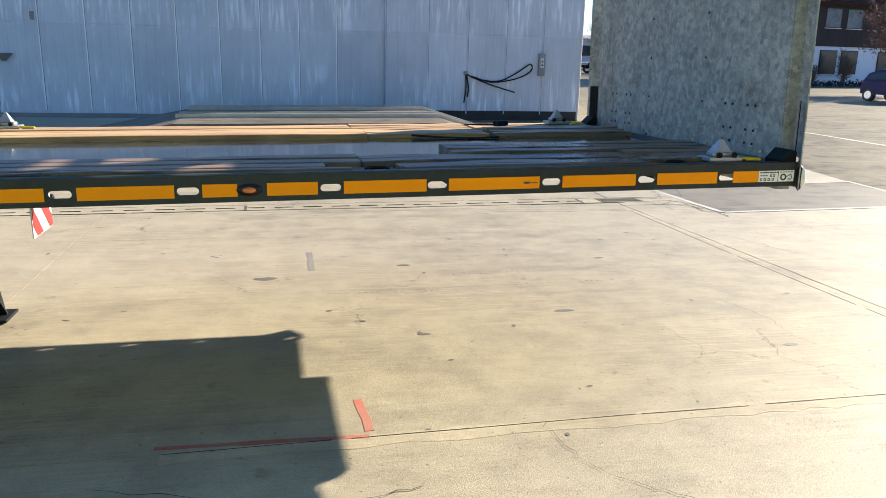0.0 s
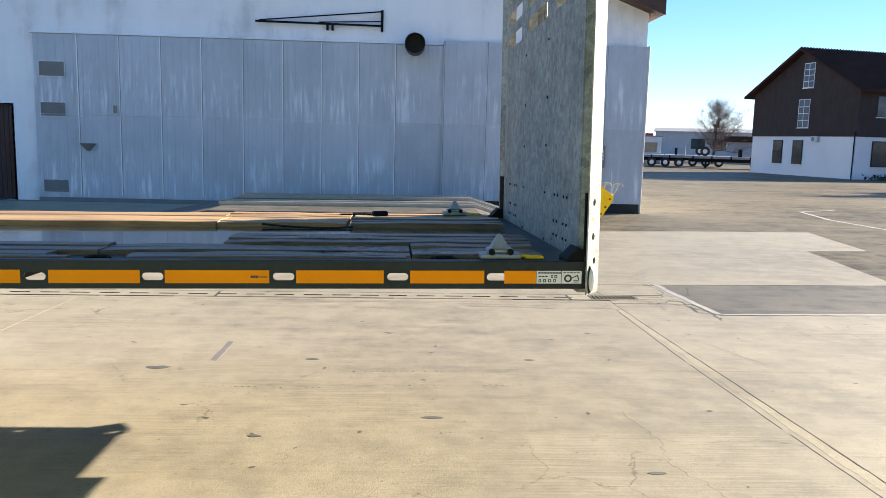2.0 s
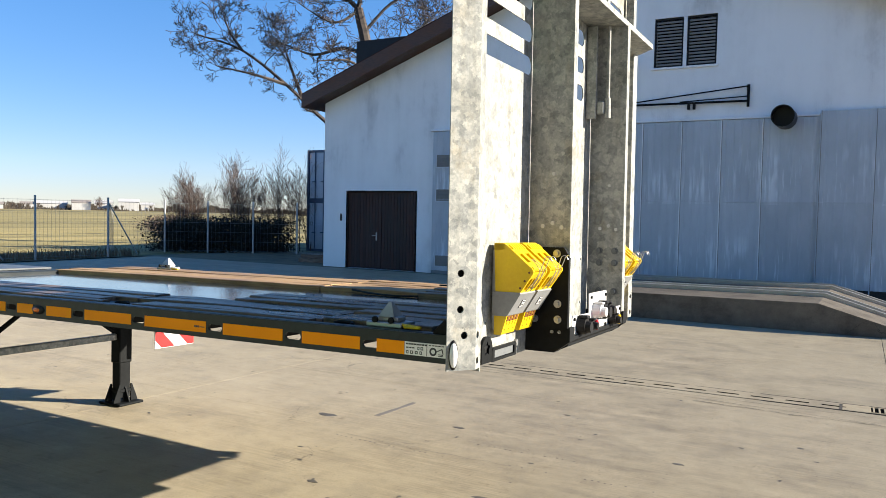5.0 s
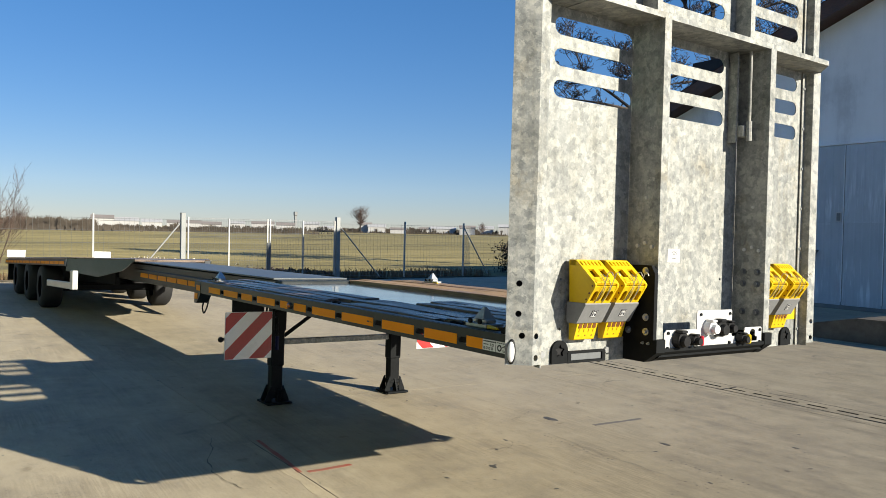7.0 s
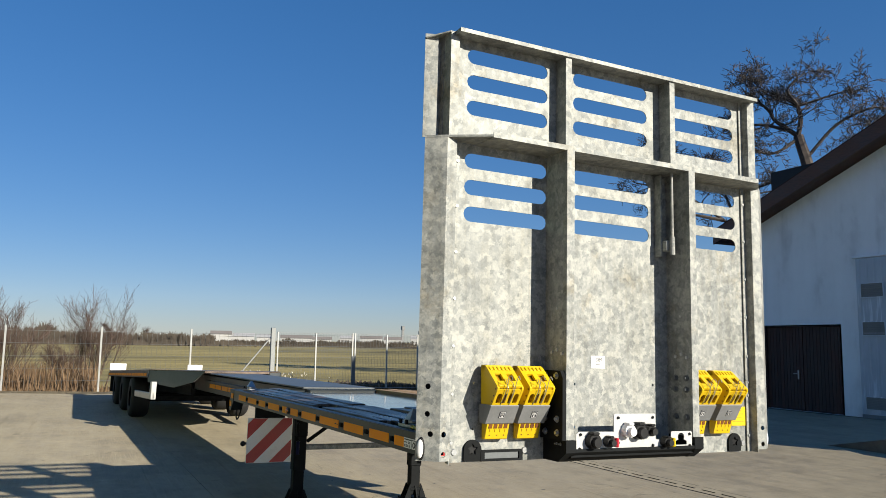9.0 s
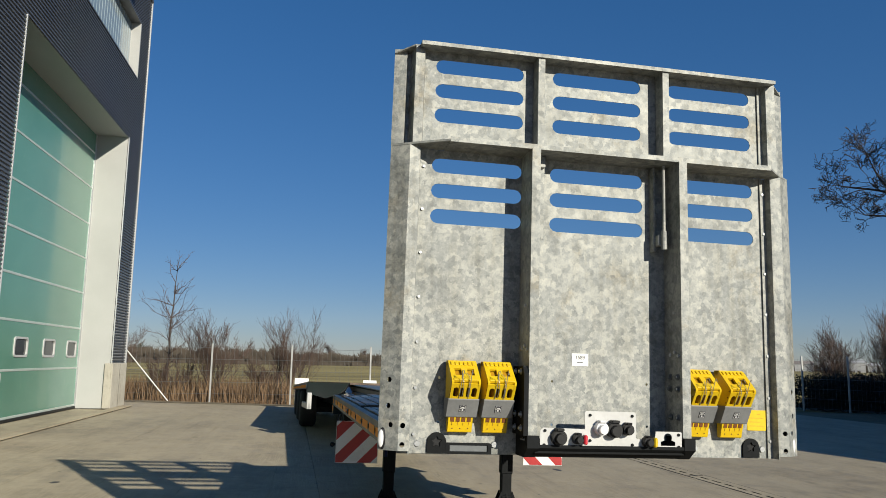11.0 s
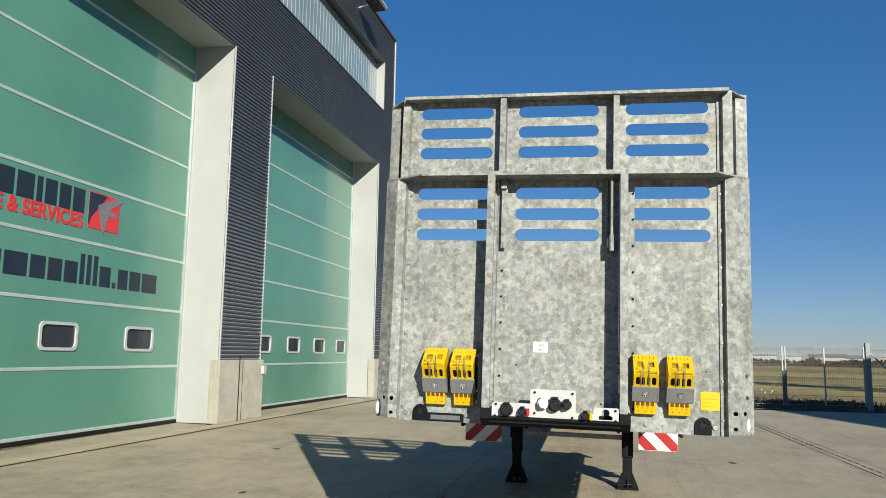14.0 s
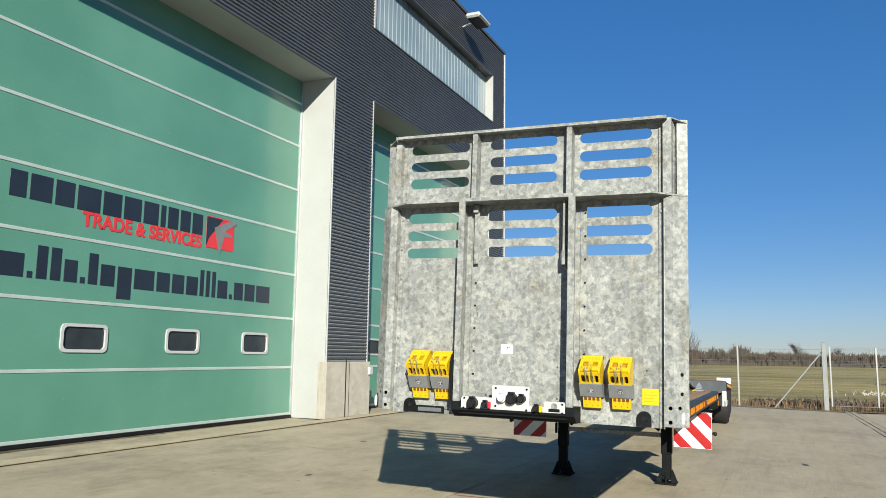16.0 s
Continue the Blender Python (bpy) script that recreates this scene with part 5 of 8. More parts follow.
# pull rods of the extension
bm = bmesh.new()
rod(bm, (0.12, 0.385, 2.40), (0.12, 0.385, 2.86), 0.010)
rod(bm, (0.12, 0.385, 2.335), (0.12, 0.385, 2.45), 0.017)
box(bm, (0.06, 0.355, 2.36), (0.105, 0.41, 2.43), 0.006)
box(bm, (0.002, 0.345, 2.33), (0.062, 0.36, 2.86), 0.003)
part("extension_guide", bm, M_GALV, trailer, "galvanised guide with a bright pull rod")
bm = bmesh.new()
box(bm, (0.045, -0.405, 2.36), (0.055, -0.362, 2.80), 0.002)
box(bm, (0.002, -0.41, 2.795), (0.085, -0.365, 2.865), 0.004)
box(bm, (0.002, -0.405, 2.36), (0.045, -0.395, 2.80), 0.002)
part("extension_guide", bm, M_GALV, trailer, "galvanised folded guide strip")
# lower corner lashing plates
for s in (-1, 1):
    bm = bmesh.new()
    c = -0.965 if s < 0 else 1.0
    ring = [(c - 0.055, 1.10), (c + 0.055, 1.10), (c + 0.055, 1.16)] + [(c + 0.055 * math.cos(radians(20 * k)), 1.16 + 0.055 * math.sin(radians(20 * k))) for k in range(1, 9)] + [(c - 0.055, 1.16)]
    hole = [(c + (0.034 if k % 2 else 0.018) * math.sin(k * math.pi / 5), 1.162 - (0.034 if k % 2 else 0.018) * math.cos(k * math.pi / 5)) for k in range(10)]
    plate(bm, ring, [hole], lambda u, v: (0.014, u, v), (-0.013, 0, 0))
    part("lashing_eye", bm, M_STEEL, trailer, "dark lashing eye plate")
    # black disc added behind the eye, its colour standing for the hole's shade
    part("eye_shade_disc", shaped(lambda b: rod(b, (0.001, c, 1.165), (0.004, c, 1.165), 0.038, 0.038, 12)), M_BLACKPL, trailer)
    if s < 0:
        bm = bmesh.new()
        plate(bm, [(-0.915, 1.097), (-0.645, 1.097), (-0.645, 1.150), (-0.655, 1.158), (-0.905, 1.158), (-0.915, 1.150)], [rect_loop(-0.890, 1.108, -0.668, 1.146)], lambda u, v: (0.016, u, v), (-0.015, 0, 0))
        recess = part("handle_recess", bm, M_STEEL, trailer, "dark frame of a recessed handle")
        part("handle", one_box((0.002, -0.889, 1.109), (0.008, -0.669, 1.145), 0.002), M_GREYPOST, recess)
    for yy in (s * 1.078, s * 0.628):
        bm = bmesh.new()
        rod(bm, (0.001, yy, 1.15), (0.012, yy, 1.15), 0.019, 0.016, 12)
        part("round_bolt", bm, M_ZINC, trailer)
# bolster below the headboard
bm = bmesh.new()
profile(bm, [(-0.25, 1.10), (0.145, 1.10), (0.221, 1.155), (0.221, 1.172), (0.195, 1.172), (0.195, 1.125), (0.002, 1.125), (0.002, 1.19), (-0.25, 1.19)], -0.445, 0.455, lambda u, v, s: (u, s, v))
part("front_bolster", bm, M_STEEL, trailer, "black steel front bolster")
for s in (-1, 1):
    bm = bmesh.new()
    profile(bm, [(0.0, 1.098), (0.146, 1.098), (0.224, 1.153), (0.224, 1.22), (0.0, 1.222)], min(s * 0.437, s * 0.505) + 0.008, max(s * 0.437, s * 0.505) + 0.008, lambda u, v, q: (u, q, v))
    part("bolster_cheek", bm, M_STEEL, trailer)
# connection plate with couplings
bm = bmesh.new()
outline = [(-0.418, 1.155), (0.436, 1.155), (0.436, 1.25), (0.428, 1.257), (0.275, 1.257), (0.268, 1.212), (0.160, 1.212), (0.152, 1.22), (0.152, 1.355), (0.144, 1.362), (-0.147, 1.362), (-0.155, 1.355), (-0.155, 1.262), (-0.40, 1.266), (-0.418, 1.25)]
keyhole = [(0.305, 1.178), (0.395, 1.178), (0.395, 1.20), (0.372, 1.208)] + [(0.35 + 0.026 * math.cos(radians(k)), 1.222 + 0.026 * math.sin(radians(k))) for k in range(0, 181, 30)] + [(0.328, 1.208), (0.305, 1.20)]
plate(bm, outline, [keyhole], lambda u, v: (0.207, u, v), (-0.005, 0, 0))
conn = part("connection_plate", bm, M_WHITE, trailer, "white stepped plate with air and electric couplings")
for y, z, r, mat_c, nm in ((-0.315, 1.214, 0.045, M_BLACKPL, "socket"), (-0.205, 1.208, 0.030, M_BLACKPL, "red_coupling"), (-0.066, 1.268, 0.040, M_LENS, "socket_lid"), (0.012, 1.262, 0.047, M_BLACKPL, "socket"), (0.093, 1.266, 0.034, M_BLACKPL, "socket"), (0.215, 1.200, 0.030, M_BLACKPL, "yellow_coupling")):
    bm = bmesh.new()
    rod(bm, (0.207, y, z), (0.249, y, z), r, r * 0.92, 16)
    rod(bm, (0.249, y, z - r * 0.1), (0.274, y, z - r * 0.1), r * 0.7, r * 0.6, 12)
    box(bm, (0.209, y - r * 0.5, z + r * 0.8), (0.259, y + r * 0.5, z + r * 1.15), 0.004)
    cup = part(nm, bm, mat_c, conn)
    if nm.endswith("_coupling"):
        part("lever", one_box((0.219, y + r * 0.9, z - 0.028), (0.262, y + r * 1.6, z + 0.024), 0.006), M_REDPL if nm == "red_coupling" else M_YELLOW, cup, "coloured plastic lever")
for y, z in ((-0.125, 1.34), (0.13, 1.34), (-0.125, 1.20), (0.13, 1.18), (-0.395, 1.172), (0.415, 1.172), (0.415, 1.24), (-0.39, 1.25)):
    bm = bmesh.new()
    rod(bm, (0.207, y, z), (0.215, y, z), 0.009, 0.008, 6)
    part("bolt", bm, M_STEEL, conn)
# yellow data label and paper sheet on the middle panel
lab = part("data_label", one_box((0.001, 0.985, 1.262), (0.0035, 1.112, 1.385)), M_YELLOW, trailer, "yellow data label with unreadable lines")
for k in range(4):
    part("text_bar", one_box((0.0036, 1.0 if k else 1.05, 1.36 - k * 0.024), (0.0042, 1.0 + 0.10 * (0.95 if k % 2 else 0.75), 1.363 - k * 0.024)), M_YELLOW_DARK, lab)
paper = part("paper_note", one_box((0.001, -0.16, 1.615), (0.0025, -0.055, 1.69)), M_PAPER, trailer, "white paper note with the number 1589")
lettering("1589", 0.031, M_INK, "note_number", paper, Matrix(((0, 0, 1, 0.0028), (1, 0, 0, -0.1075), (0, 1, 0, 1.665), (0, 0, 0, 1))), "", 0.0003)
part("text_bar", one_box((0.0026, -0.125, 1.635), (0.003, -0.09, 1.639)), M_INK, paper)

# neck deck
TAPES = [(a + 0.022, b + 0.022) for a, b in ((-4.55, -4.22), (-4.12, -3.76), (-3.66, -3.41), (-3.29, -2.92), (-2.81, -2.67), (-2.55, -2.34), (-2.23, -1.87), (-1.77, -1.35), (-1.24, -0.88), (-0.77, -0.46), (-0.375, -0.24))]
SLOTS = [-4.15, -3.69, -3.33, -2.845, -2.263, -1.798, -1.270, -0.80, -0.383]


def side_rail(s):
    bm = bmesh.new()
    plate(bm, rect_loop(-4.88, 1.135, -0.008, 1.25), [slot_loop(x, 1.185, 0.088, 0.032) for x in SLOTS], lambda u, v: (u, s * 1.272, v), (0, -s * 0.012, 0))
    rail = part("side_rail", bm, M_RAIL, trailer, "dark painted side rail with lashing slots")
    bm = bmesh.new()
    box(bm, (-4.88, min(s * 1.262, s * 1.215), 1.238), (-0.008, max(s * 1.262, s * 1.215), 1.252), 0.002)
    box(bm, (-4.88, min(s * 1.262, s * 1.225), 1.135), (-0.008, max(s * 1.262, s * 1.225), 1.143), 0.002)
    part("rail_flange", bm, M_RAIL, rail)
    for a, b in TAPES:
        part("reflective_tape", one_box((a, min(s * 1.2725, s * 1.2745), 1.158), (b, max(s * 1.2725, s * 1.2745), 1.212)), M_TAPE, rail, "amber reflective tape strip")
    # oval side marker lamp
    bm = bmesh.new()
    bmesh.ops.create_uvsphere(bm, u_segments=16, v_segments=8, radius=1.0, matrix=Matrix.LocRotScale((-2.60, s * 1.272, 1.185), None, (0.055, 0.016, 0.026)))
    lamp_b = part("marker_lamp", bm, M_BLACKPL, rail, smooth=True)
    bm = bmesh.new()
    bmesh.ops.create_uvsphere(bm, u_segments=16, v_segments=8, radius=1.0, matrix=Matrix.LocRotScale((-2.60, s * 1.279, 1.185), None, (0.030, 0.018, 0.014)))
    part("amber_lens", bm, M_AMBER, lamp_b, smooth=True)
    # instruction sticker
    st = part("instruction_sticker", one_box((-0.216, min(s * 1.2725, s * 1.2748), 1.158), (-0.024, max(s * 1.2725, s * 1.2748), 1.212)), M_REFLECT_WHITE, rail, "grey-white maintenance sticker with small pictograms")
    y0, y1 = sorted((s * 1.2749, s * 1.2756))
    for k in range(8):
        x = -0.210 + k * 0.0128
        part("text_bar", one_box((x, y0, 1.2005), (x + 0.0105, y1, 1.2065)), M_INK, st)
    for k in range(3):
        part("text_bar", one_box((-0.208 + k * 0.014, y0, 1.186), (-0.197 + k * 0.014, y1, 1.191)), M_INK, st)
    for x, z, w, h in ((-0.202, 1.170, 0.010, 0.013), (-0.182, 1.170, 0.013, 0.013), (-0.160, 1.170, 0.013, 0.013), (-0.139, 1.170, 0.011, 0.013), (-0.150, 1.188, 0.009, 0.013), (-0.134, 1.188, 0.012, 0.013)):
        bm = bmesh.new()
        plate(bm, rect_loop(x - w / 2, z - h / 2, x + w / 2, z + h / 2), [rect_loop(x - w / 4, z - h / 4, x + w / 4, z + h / 4)], lambda u, v: (u, y1 if s > 0 else y0, v), (0, -s * 0.0007, 0))
        part("pictogram", bm, M_INK, st)
    part("divider", one_box((-0.112, y0, 1.159), (-0.1095, y1, 1.211)), M_INK, st)
    for k in range(5):
        part("text_bar", one_box((-0.102 + k * 0.0145, y0, 1.2025), (-0.091 + k * 0.0145, y1, 1.2065)), M_INK, st)
    bm = bmesh.new()
    ringo = [(-0.082 + 0.017 * math.cos(k * 0.4488), 1.180 + 0.017 * math.sin(k * 0.4488)) for k in range(14)]
    plate(bm, ringo, [[(-0.082 + (u + 0.082) * 0.55, 1.180 + (v - 1.180) * 0.55) for u, v in ringo]], lambda u, v: (u, y1 if s > 0 else y0, v), (0, -s * 0.0007, 0))
    part("wheel_pictogram", bm, M_INK, st)
    bm = bmesh.new()
    plate(bm, [(-0.068, 1.183), (-0.040, 1.196), (-0.034, 1.174), (-0.038, 1.173), (-0.043, 1.190), (-0.068, 1.179)], [], lambda u, v: (u, y1 if s > 0 else y0, v), (0, -s * 0.0007, 0))
    part("tool_pictogram", bm, M_INK, st)
    for k in range(2):
        part("text_bar", one_box((-0.058, y0, 1.1635 + 0.0055 * k), (-0.036, y1, 1.1665 + 0.0055 * k)), M_INK, st)
    a = TAPES[7][1]
    for k in range(3):
        part("print_bar", one_box((a - 0.075 + 0.011 * k, min(s * 1.2746, s * 1.2752), 1.180), (a - 0.066 + 0.011 * k, max(s * 1.2746, s * 1.2752), 1.190)), M_INK, rail, "small dark print on the tape")
    part("print_bar", one_box((a - 0.040, min(s * 1.2746, s * 1.2752), 1.182), (a - 0.008, max(s * 1.2746, s * 1.2752), 1.186)), M_INK, rail, "small dark print on the tape")
    # clearance lamp at the front corner
    bm = bmesh.new()
    bmesh.ops.create_uvsphere(bm, u_segments=14, v_segments=8, radius=1.0, matrix=Matrix.LocRotScale((0.008, s * 1.274, 1.175), None, (0.02, 0.022, 0.062)))
    cl = part("clearance_lamp", bm, M_BLACKPL, rail, smooth=True)
    bm = bmesh.new()
    bmesh.ops.create_uvsphere(bm, u_segments=14, v_segments=8, radius=1.0, matrix=Matrix.LocRotScale((0.015, s * 1.283, 1.175), None, (0.016, 0.020, 0.050)))
    part("clear_lens", bm, M_LENS, cl, smooth=True)
    bm = bmesh.new()
    profile(bm, [(-0.09, 1.135), (-0.012, 1.135), (-0.012, 1.30), (-0.04, 1.31), (-0.09, 1.26)], min(s * 1.13, s * 1.262), max(s * 1.13, s * 1.262), lambda u, v, q: (u, q, v))
    part("corner_gusset", bm, M_STEEL, rail)


mirror(side_rail)
# strip added over the wet plate to take away its bright reflection
part("reflection_cover", one_box((-0.155, -1.2, 1.2362), (-0.008, 1.2, 1.2395), 0.001), M_RAIL, trailer, "dull dark strip added at the foot of the headboard to cover the deck's reflection")
part("deck_plate", one_box((-4.86, -1.215, 1.195), (-0.006, 1.215, 1.236)), M_DECK, trailer, "wet black reflecting deck plate")
for y in (-0.5, 0.42):
    part("main_beam", one_box((-4.9, y, 1.085), (-0.1, y + 0.08, 1.195), 0.004), M_STEEL, trailer)
for x in (-4.84, -3.3, -1.7):
    part("cross_member", one_box((x, -1.2, 1.145), (x + 0.06, 1.2, 1.195), 0.003), M_STEEL, trailer)
for s in (-1, 1):
    bm = bmesh.new()
    profile(bm, [(-4.97, 1.252), (-4.97, 1.03), (-4.90, 1.03), (-4.85, 1.07), (-4.78, 1.128), (-4.78, 1.252)], min(s * 1.16, s * 1.2755), max(s * 1.16, s * 1.2755), lambda u, v, q: (u, q, v))
    cap = part("rail_end_cap", bm, M_RAIL, trailer, "deeper end piece of the side rail")
    for a, b, z0, z1 in ((-4.962, -4.868, 1.072, 1.130), (-4.905, -4.79, 1.158, 1.212)):
        part("reflective_tape", one_box((a, min(s * 1.2757, s * 1.2785), z0), (b, max(s * 1.2757, s * 1.2785), z1)), M_TAPE, cap, "amber reflective tape strip")
    part("end_slot", one_box((-4.955, min(s * 1.2750, s * 1.2765), 1.165), (-4.925, max(s * 1.2750, s * 1.2765), 1.195)), M_BLACKPL, cap)
for s in (-1, 1):
    for a, b in TAPES:
        if b - a > 0.2:
            part("rail_gusset", one_box(((a + b) / 2 - 0.005, min(s * 0.70, s * 1.255), 1.138), ((a + b) / 2 + 0.005, max(s * 0.70, s * 1.255), 1.194)), M_STEEL, trailer)
part("rear_edge", one_box((-4.90, -1.262, 1.135), (-4.86, 1.262, 1.245), 0.003), M_RAIL, trailer)
bm = bmesh.new()
bmesh.ops.create_cone(bm, cap_ends=True, segments=16, radius1=0.045, radius2=0.045, depth=0.08, matrix=pose(-1.1, 0, 1.12))
part("king_pin", bm, M_ZINC, trailer)

rnd = random.Random(11)


def plank_run(y0, y1, rows, cuts, material, lift=0.0):
    """Deck boards lying lengthwise in rows."""
    w = (y1 - y0) / rows
    for r in range(rows):
        shift = rnd.uniform(-0.03, 0.03)
        for a, b in zip(cuts, cuts[1:]):
            za = rnd.uniform(0.0, 0.013) + lift
            bm = bmesh.new()
            n = 6
            ring = []
            for k in range(n + 1):
                x = a + 0.004 + (b - a - 0.008) * k / n + (shift if 0 < k < n else 0)
                bow = 0.009 * math.sin(math.pi * k / n + r) * rnd.uniform(0.2, 1)
                y_a, y_b = y0 + r * w + 0.004 + 0.004 * math.sin(k * 1.7 + r), y0 + (r + 1) * w - 0.006
                z = 1.2362
                t = 0.017 + za + abs(bow)
                ring.append([bm.verts.new(c) for c in ((x, y_a, z), (x, y_b, z), (x, y_b, z + t - 0.003), (x, y_b - 0.005, z + t), (x, y_a + 0.005, z + t), (x, y_a, z + t - 0.003))])
            for p, q in zip(ring, ring[1:]):
                for k in range(6):
                    bm.faces.new((p[k], p[(k + 1) % 6], q[(k + 1) % 6], q[k]))
            bm.faces.new(ring[0])
            bm.faces.new(ring[-1][::-1])
            bmesh.ops.recalc_face_normals(bm, faces=list(bm.faces))
            part("plank", bm, material, trailer)


plank_run(-1.14, -1.02, 1, [-4.8, -2.27], M_PLANK)
plank_run(-1.14, -1.02, 1, [-1.95, -0.74, -0.16], M_PLANK)
plank_run(-1.02, -0.78, 2, [-4.8, -2.10, -0.74, -0.16], M_PLANK, 0.004)
# thin black plate laid on the deck as the shade of an uncut recess
part("recess_shade_plate", one_box((-2.25, -1.205, 1.2364), (-1.96, -1.03, 1.2405), 0.001), M_BLACKPL, trailer, "black plate painted for the shade of a lashing ring recess")
plank_run(-1.205, -1.145, 1, [-4.8, -4.2, -2.16], M_PLANK)
plank_run(-1.205, -1.145, 1, [-1.93, -0.76], M_PLANK)
plank_run(-0.78, -0.44, 3, [-1.62, -0.14], M_PLANK, 0.012)
plank_run(0.30, 0.62, 3, [-1.08, -0.12], M_PLANK, 0.012)
# far rows use the golden wood that has sunlight in its colour
plank_run(0.36, 0.90, 4, [-4.8, -1.9, -1.1], M_PLANK_LIGHT)
plank_run(0.62, 1.205, 4, [-1.08, -0.12], M_PLANK_LIGHT)
plank_run(0.905, 1.205, 2, [-4.8, -1.95, -1.1], M_PLANK_LIGHT)
for x in (-2.05, -0.6):
    for s in (-1, 1):
        bm = bmesh.new()
        tube(bm, sweep([(x - 0.05, s * 1.17, 1.245), (x - 0.03, s * 1.15, 1.25), (x + 0.03, s * 1.15, 1.25), (x + 0.05, s * 1.17, 1.245)]), 0.009, 6)
        part("lashing_ring", bm, M_STEEL, trailer)
# thin black strap lying over the deck
bm = bmesh.new()
tube(bm, sweep([(-1.62, 0.355, 1.256), (-1.42, 0.30, 1.245), (-1.22, 0.255, 1.243), (-1.06, 0.28, 1.246)]), 0.007, 6)
part("rubber_seal", bm, M_BLACKPL, trailer)

# landing legs with cross bar and braces
for s, ground_z in ((-1, 0.088), (1, 0.088)):
    y = -0.66 if s < 0 else 0.68
    bm = bmesh.new()
    box(bm, (-4.378, y - 0.066, 0.45), (-4.260, y + 0.066, 1.19), 0.008)
    leg = part("landing_leg", bm, M_STEEL, trailer, "black steel landing leg")
    part("inner_tube", one_box((-4.370, y - 0.056, ground_z + 0.05), (-4.268, y + 0.056, 0.5), 0.006), M_STEEL, leg)
    bm = bmesh.new()
    box(bm, (-4.455, y - 0.128, ground_z), (-4.180, y + 0.128, ground_z + 0.02), 0.005)
    foot = part("foot", bm, M_STEEL, leg)
    for q in (-1, 1):
        for dx in (-0.044, 0.066):
            bm = bmesh.new()
            profile(bm, [(y + q * 0.055, ground_z + 0.02), (y + q * 0.122, ground_z + 0.02), (y + q * 0.122, ground_z + 0.035), (y + q * 0.066, ground_z + 0.17), (y + q * 0.055, ground_z + 0.17)][::q], -4.330 + dx - 0.006, -4.330 + dx + 0.006, lambda u, v, w: (w, u, v))
            part("gusset", bm, M_STEEL, foot)
        bm = bmesh.new()
        profile(bm, [(-4.330 + q * 0.05, ground_z + 0.02), (-4.330 + q * 0.12, ground_z + 0.02), (-4.330 + q * 0.12, ground_z + 0.035), (-4.330 + q * 0.07, ground_z + 0.15), (-4.330 + q * 0.05, ground_z + 0.15)][::q], y - 0.007, y + 0.007, lambda u, v, w: (u, w, v))
        part("gusset", bm, M_STEEL, foot)
    part("collar", one_box((-4.380, y - 0.068, ground_z + 0.10), (-4.258, y + 0.068, ground_z + 0.13), 0.004), M_STEEL, foot)
    bm = bmesh.new()
    rod(bm, (-4.330, y - s * 0.09, 0.74), (-4.330, y - s * 0.44, 0.98), 0.02, None, 8)
    rod(bm, (-4.330, y - s * 0.44, 0.98), (-3.750, y - s * 0.44, 1.17), 0.02, None, 8)
    part("brace", bm, M_STEEL, leg)
    bm = bmesh.new()
    tube(bm, sweep([(-4.230, y + s * 0.13, 1.15), (-4.210, y + s * 0.15, 1.0), (-4.230, y + s * 0.13, 0.92), (-4.280, y + s * 0.1, 0.82)]), 0.011, 6)
    part("hose", bm, M_BLACKPL, leg)
    bm = bmesh.new()
    tube(bm, sweep([(-4.130, y - s * 0.1, 1.16), (-4.120, y - s * 0.16, 1.02), (-3.730, y - s * 0.12, 1.04), (-3.650, y - s * 0.1, 1.16)]), 0.011, 6)
    part("hose", bm, M_BLACKPL, leg)
    part("gearbox", one_box((-4.270, y - 0.06, 0.80), (-4.210, y + 0.06, 1.00), 0.01), M_STEEL, leg)
    if s < 0:
        bm = bmesh.new()
        tube(bm, sweep([(-4.220, y - 0.05, 0.94), (-4.160, y - 0.06, 0.92), (-4.150, y - 0.06, 0.80), (-4.150, y - 0.06, 0.74)]), 0.011, 6)
        crank = part("crank", bm, M_STEEL, leg)
        part("grip", shaped(lambda b: rod(b, (-4.150, y - 0.06, 0.76), (-4.150, y - 0.06, 0.63), 0.019, 0.017, 10)), M_CAR, crank, "dark blue crank grip")
        bm = bmesh.new()
        tube(bm, sweep([(-4.90, -1.20, 1.05), (-4.91, -1.21, 0.98), (-4.89, -1.20, 0.93), (-4.87, -1.18, 0.98), (-4.86, -1.16, 1.08)]), 0.008, 6)
        part("hose", bm, M_BLACKPL, leg)
    # red and white warning board beside the leg
    y0 = s * 1.035 - 0.015
    board = part("warning_board", one_box((-4.0400, y0 - 0.225, 0.575), (-4.0300, y0 + 0.225, 1.01), 0.002), M_REFLECT_WHITE, trailer, "square red and white striped warning board")
    for off in (-0.30, 0.0, 0.30):
        w = 0.105
        k = -s
        raw = [(-0.45, -0.45 + off), (0.45, 0.45 + off), (0.45, 0.45 + off + w * 1.41), (-0.45, -0.45 + off + w * 1.41)]
        poly = [(u * k, v - w * 0.7) for u, v in raw]

        def clip(poly, axis, limit, keep):
            out = []
            for p, q in zip(poly, poly[1:] + poly[:1]):
                ip, iq = keep * p[axis] <= keep * limit, keep * q[axis] <= keep * limit
                if ip:
                    out.append(p)
                if ip != iq:
                    t = (limit - p[axis]) / (q[axis] - p[axis])
                    out.append((p[0] + (q[0] - p[0]) * t, p[1] + (q[1] - p[1]) * t))
            return out

        for axis, limit, keep in ((0, 0.222, 1), (0, -0.222, -1), (1, 0.2045, 1), (1, -0.2225, -1)):
            poly = clip(poly, axis, limit, keep)
        if len(poly) > 2:
            bm = bmesh.new()
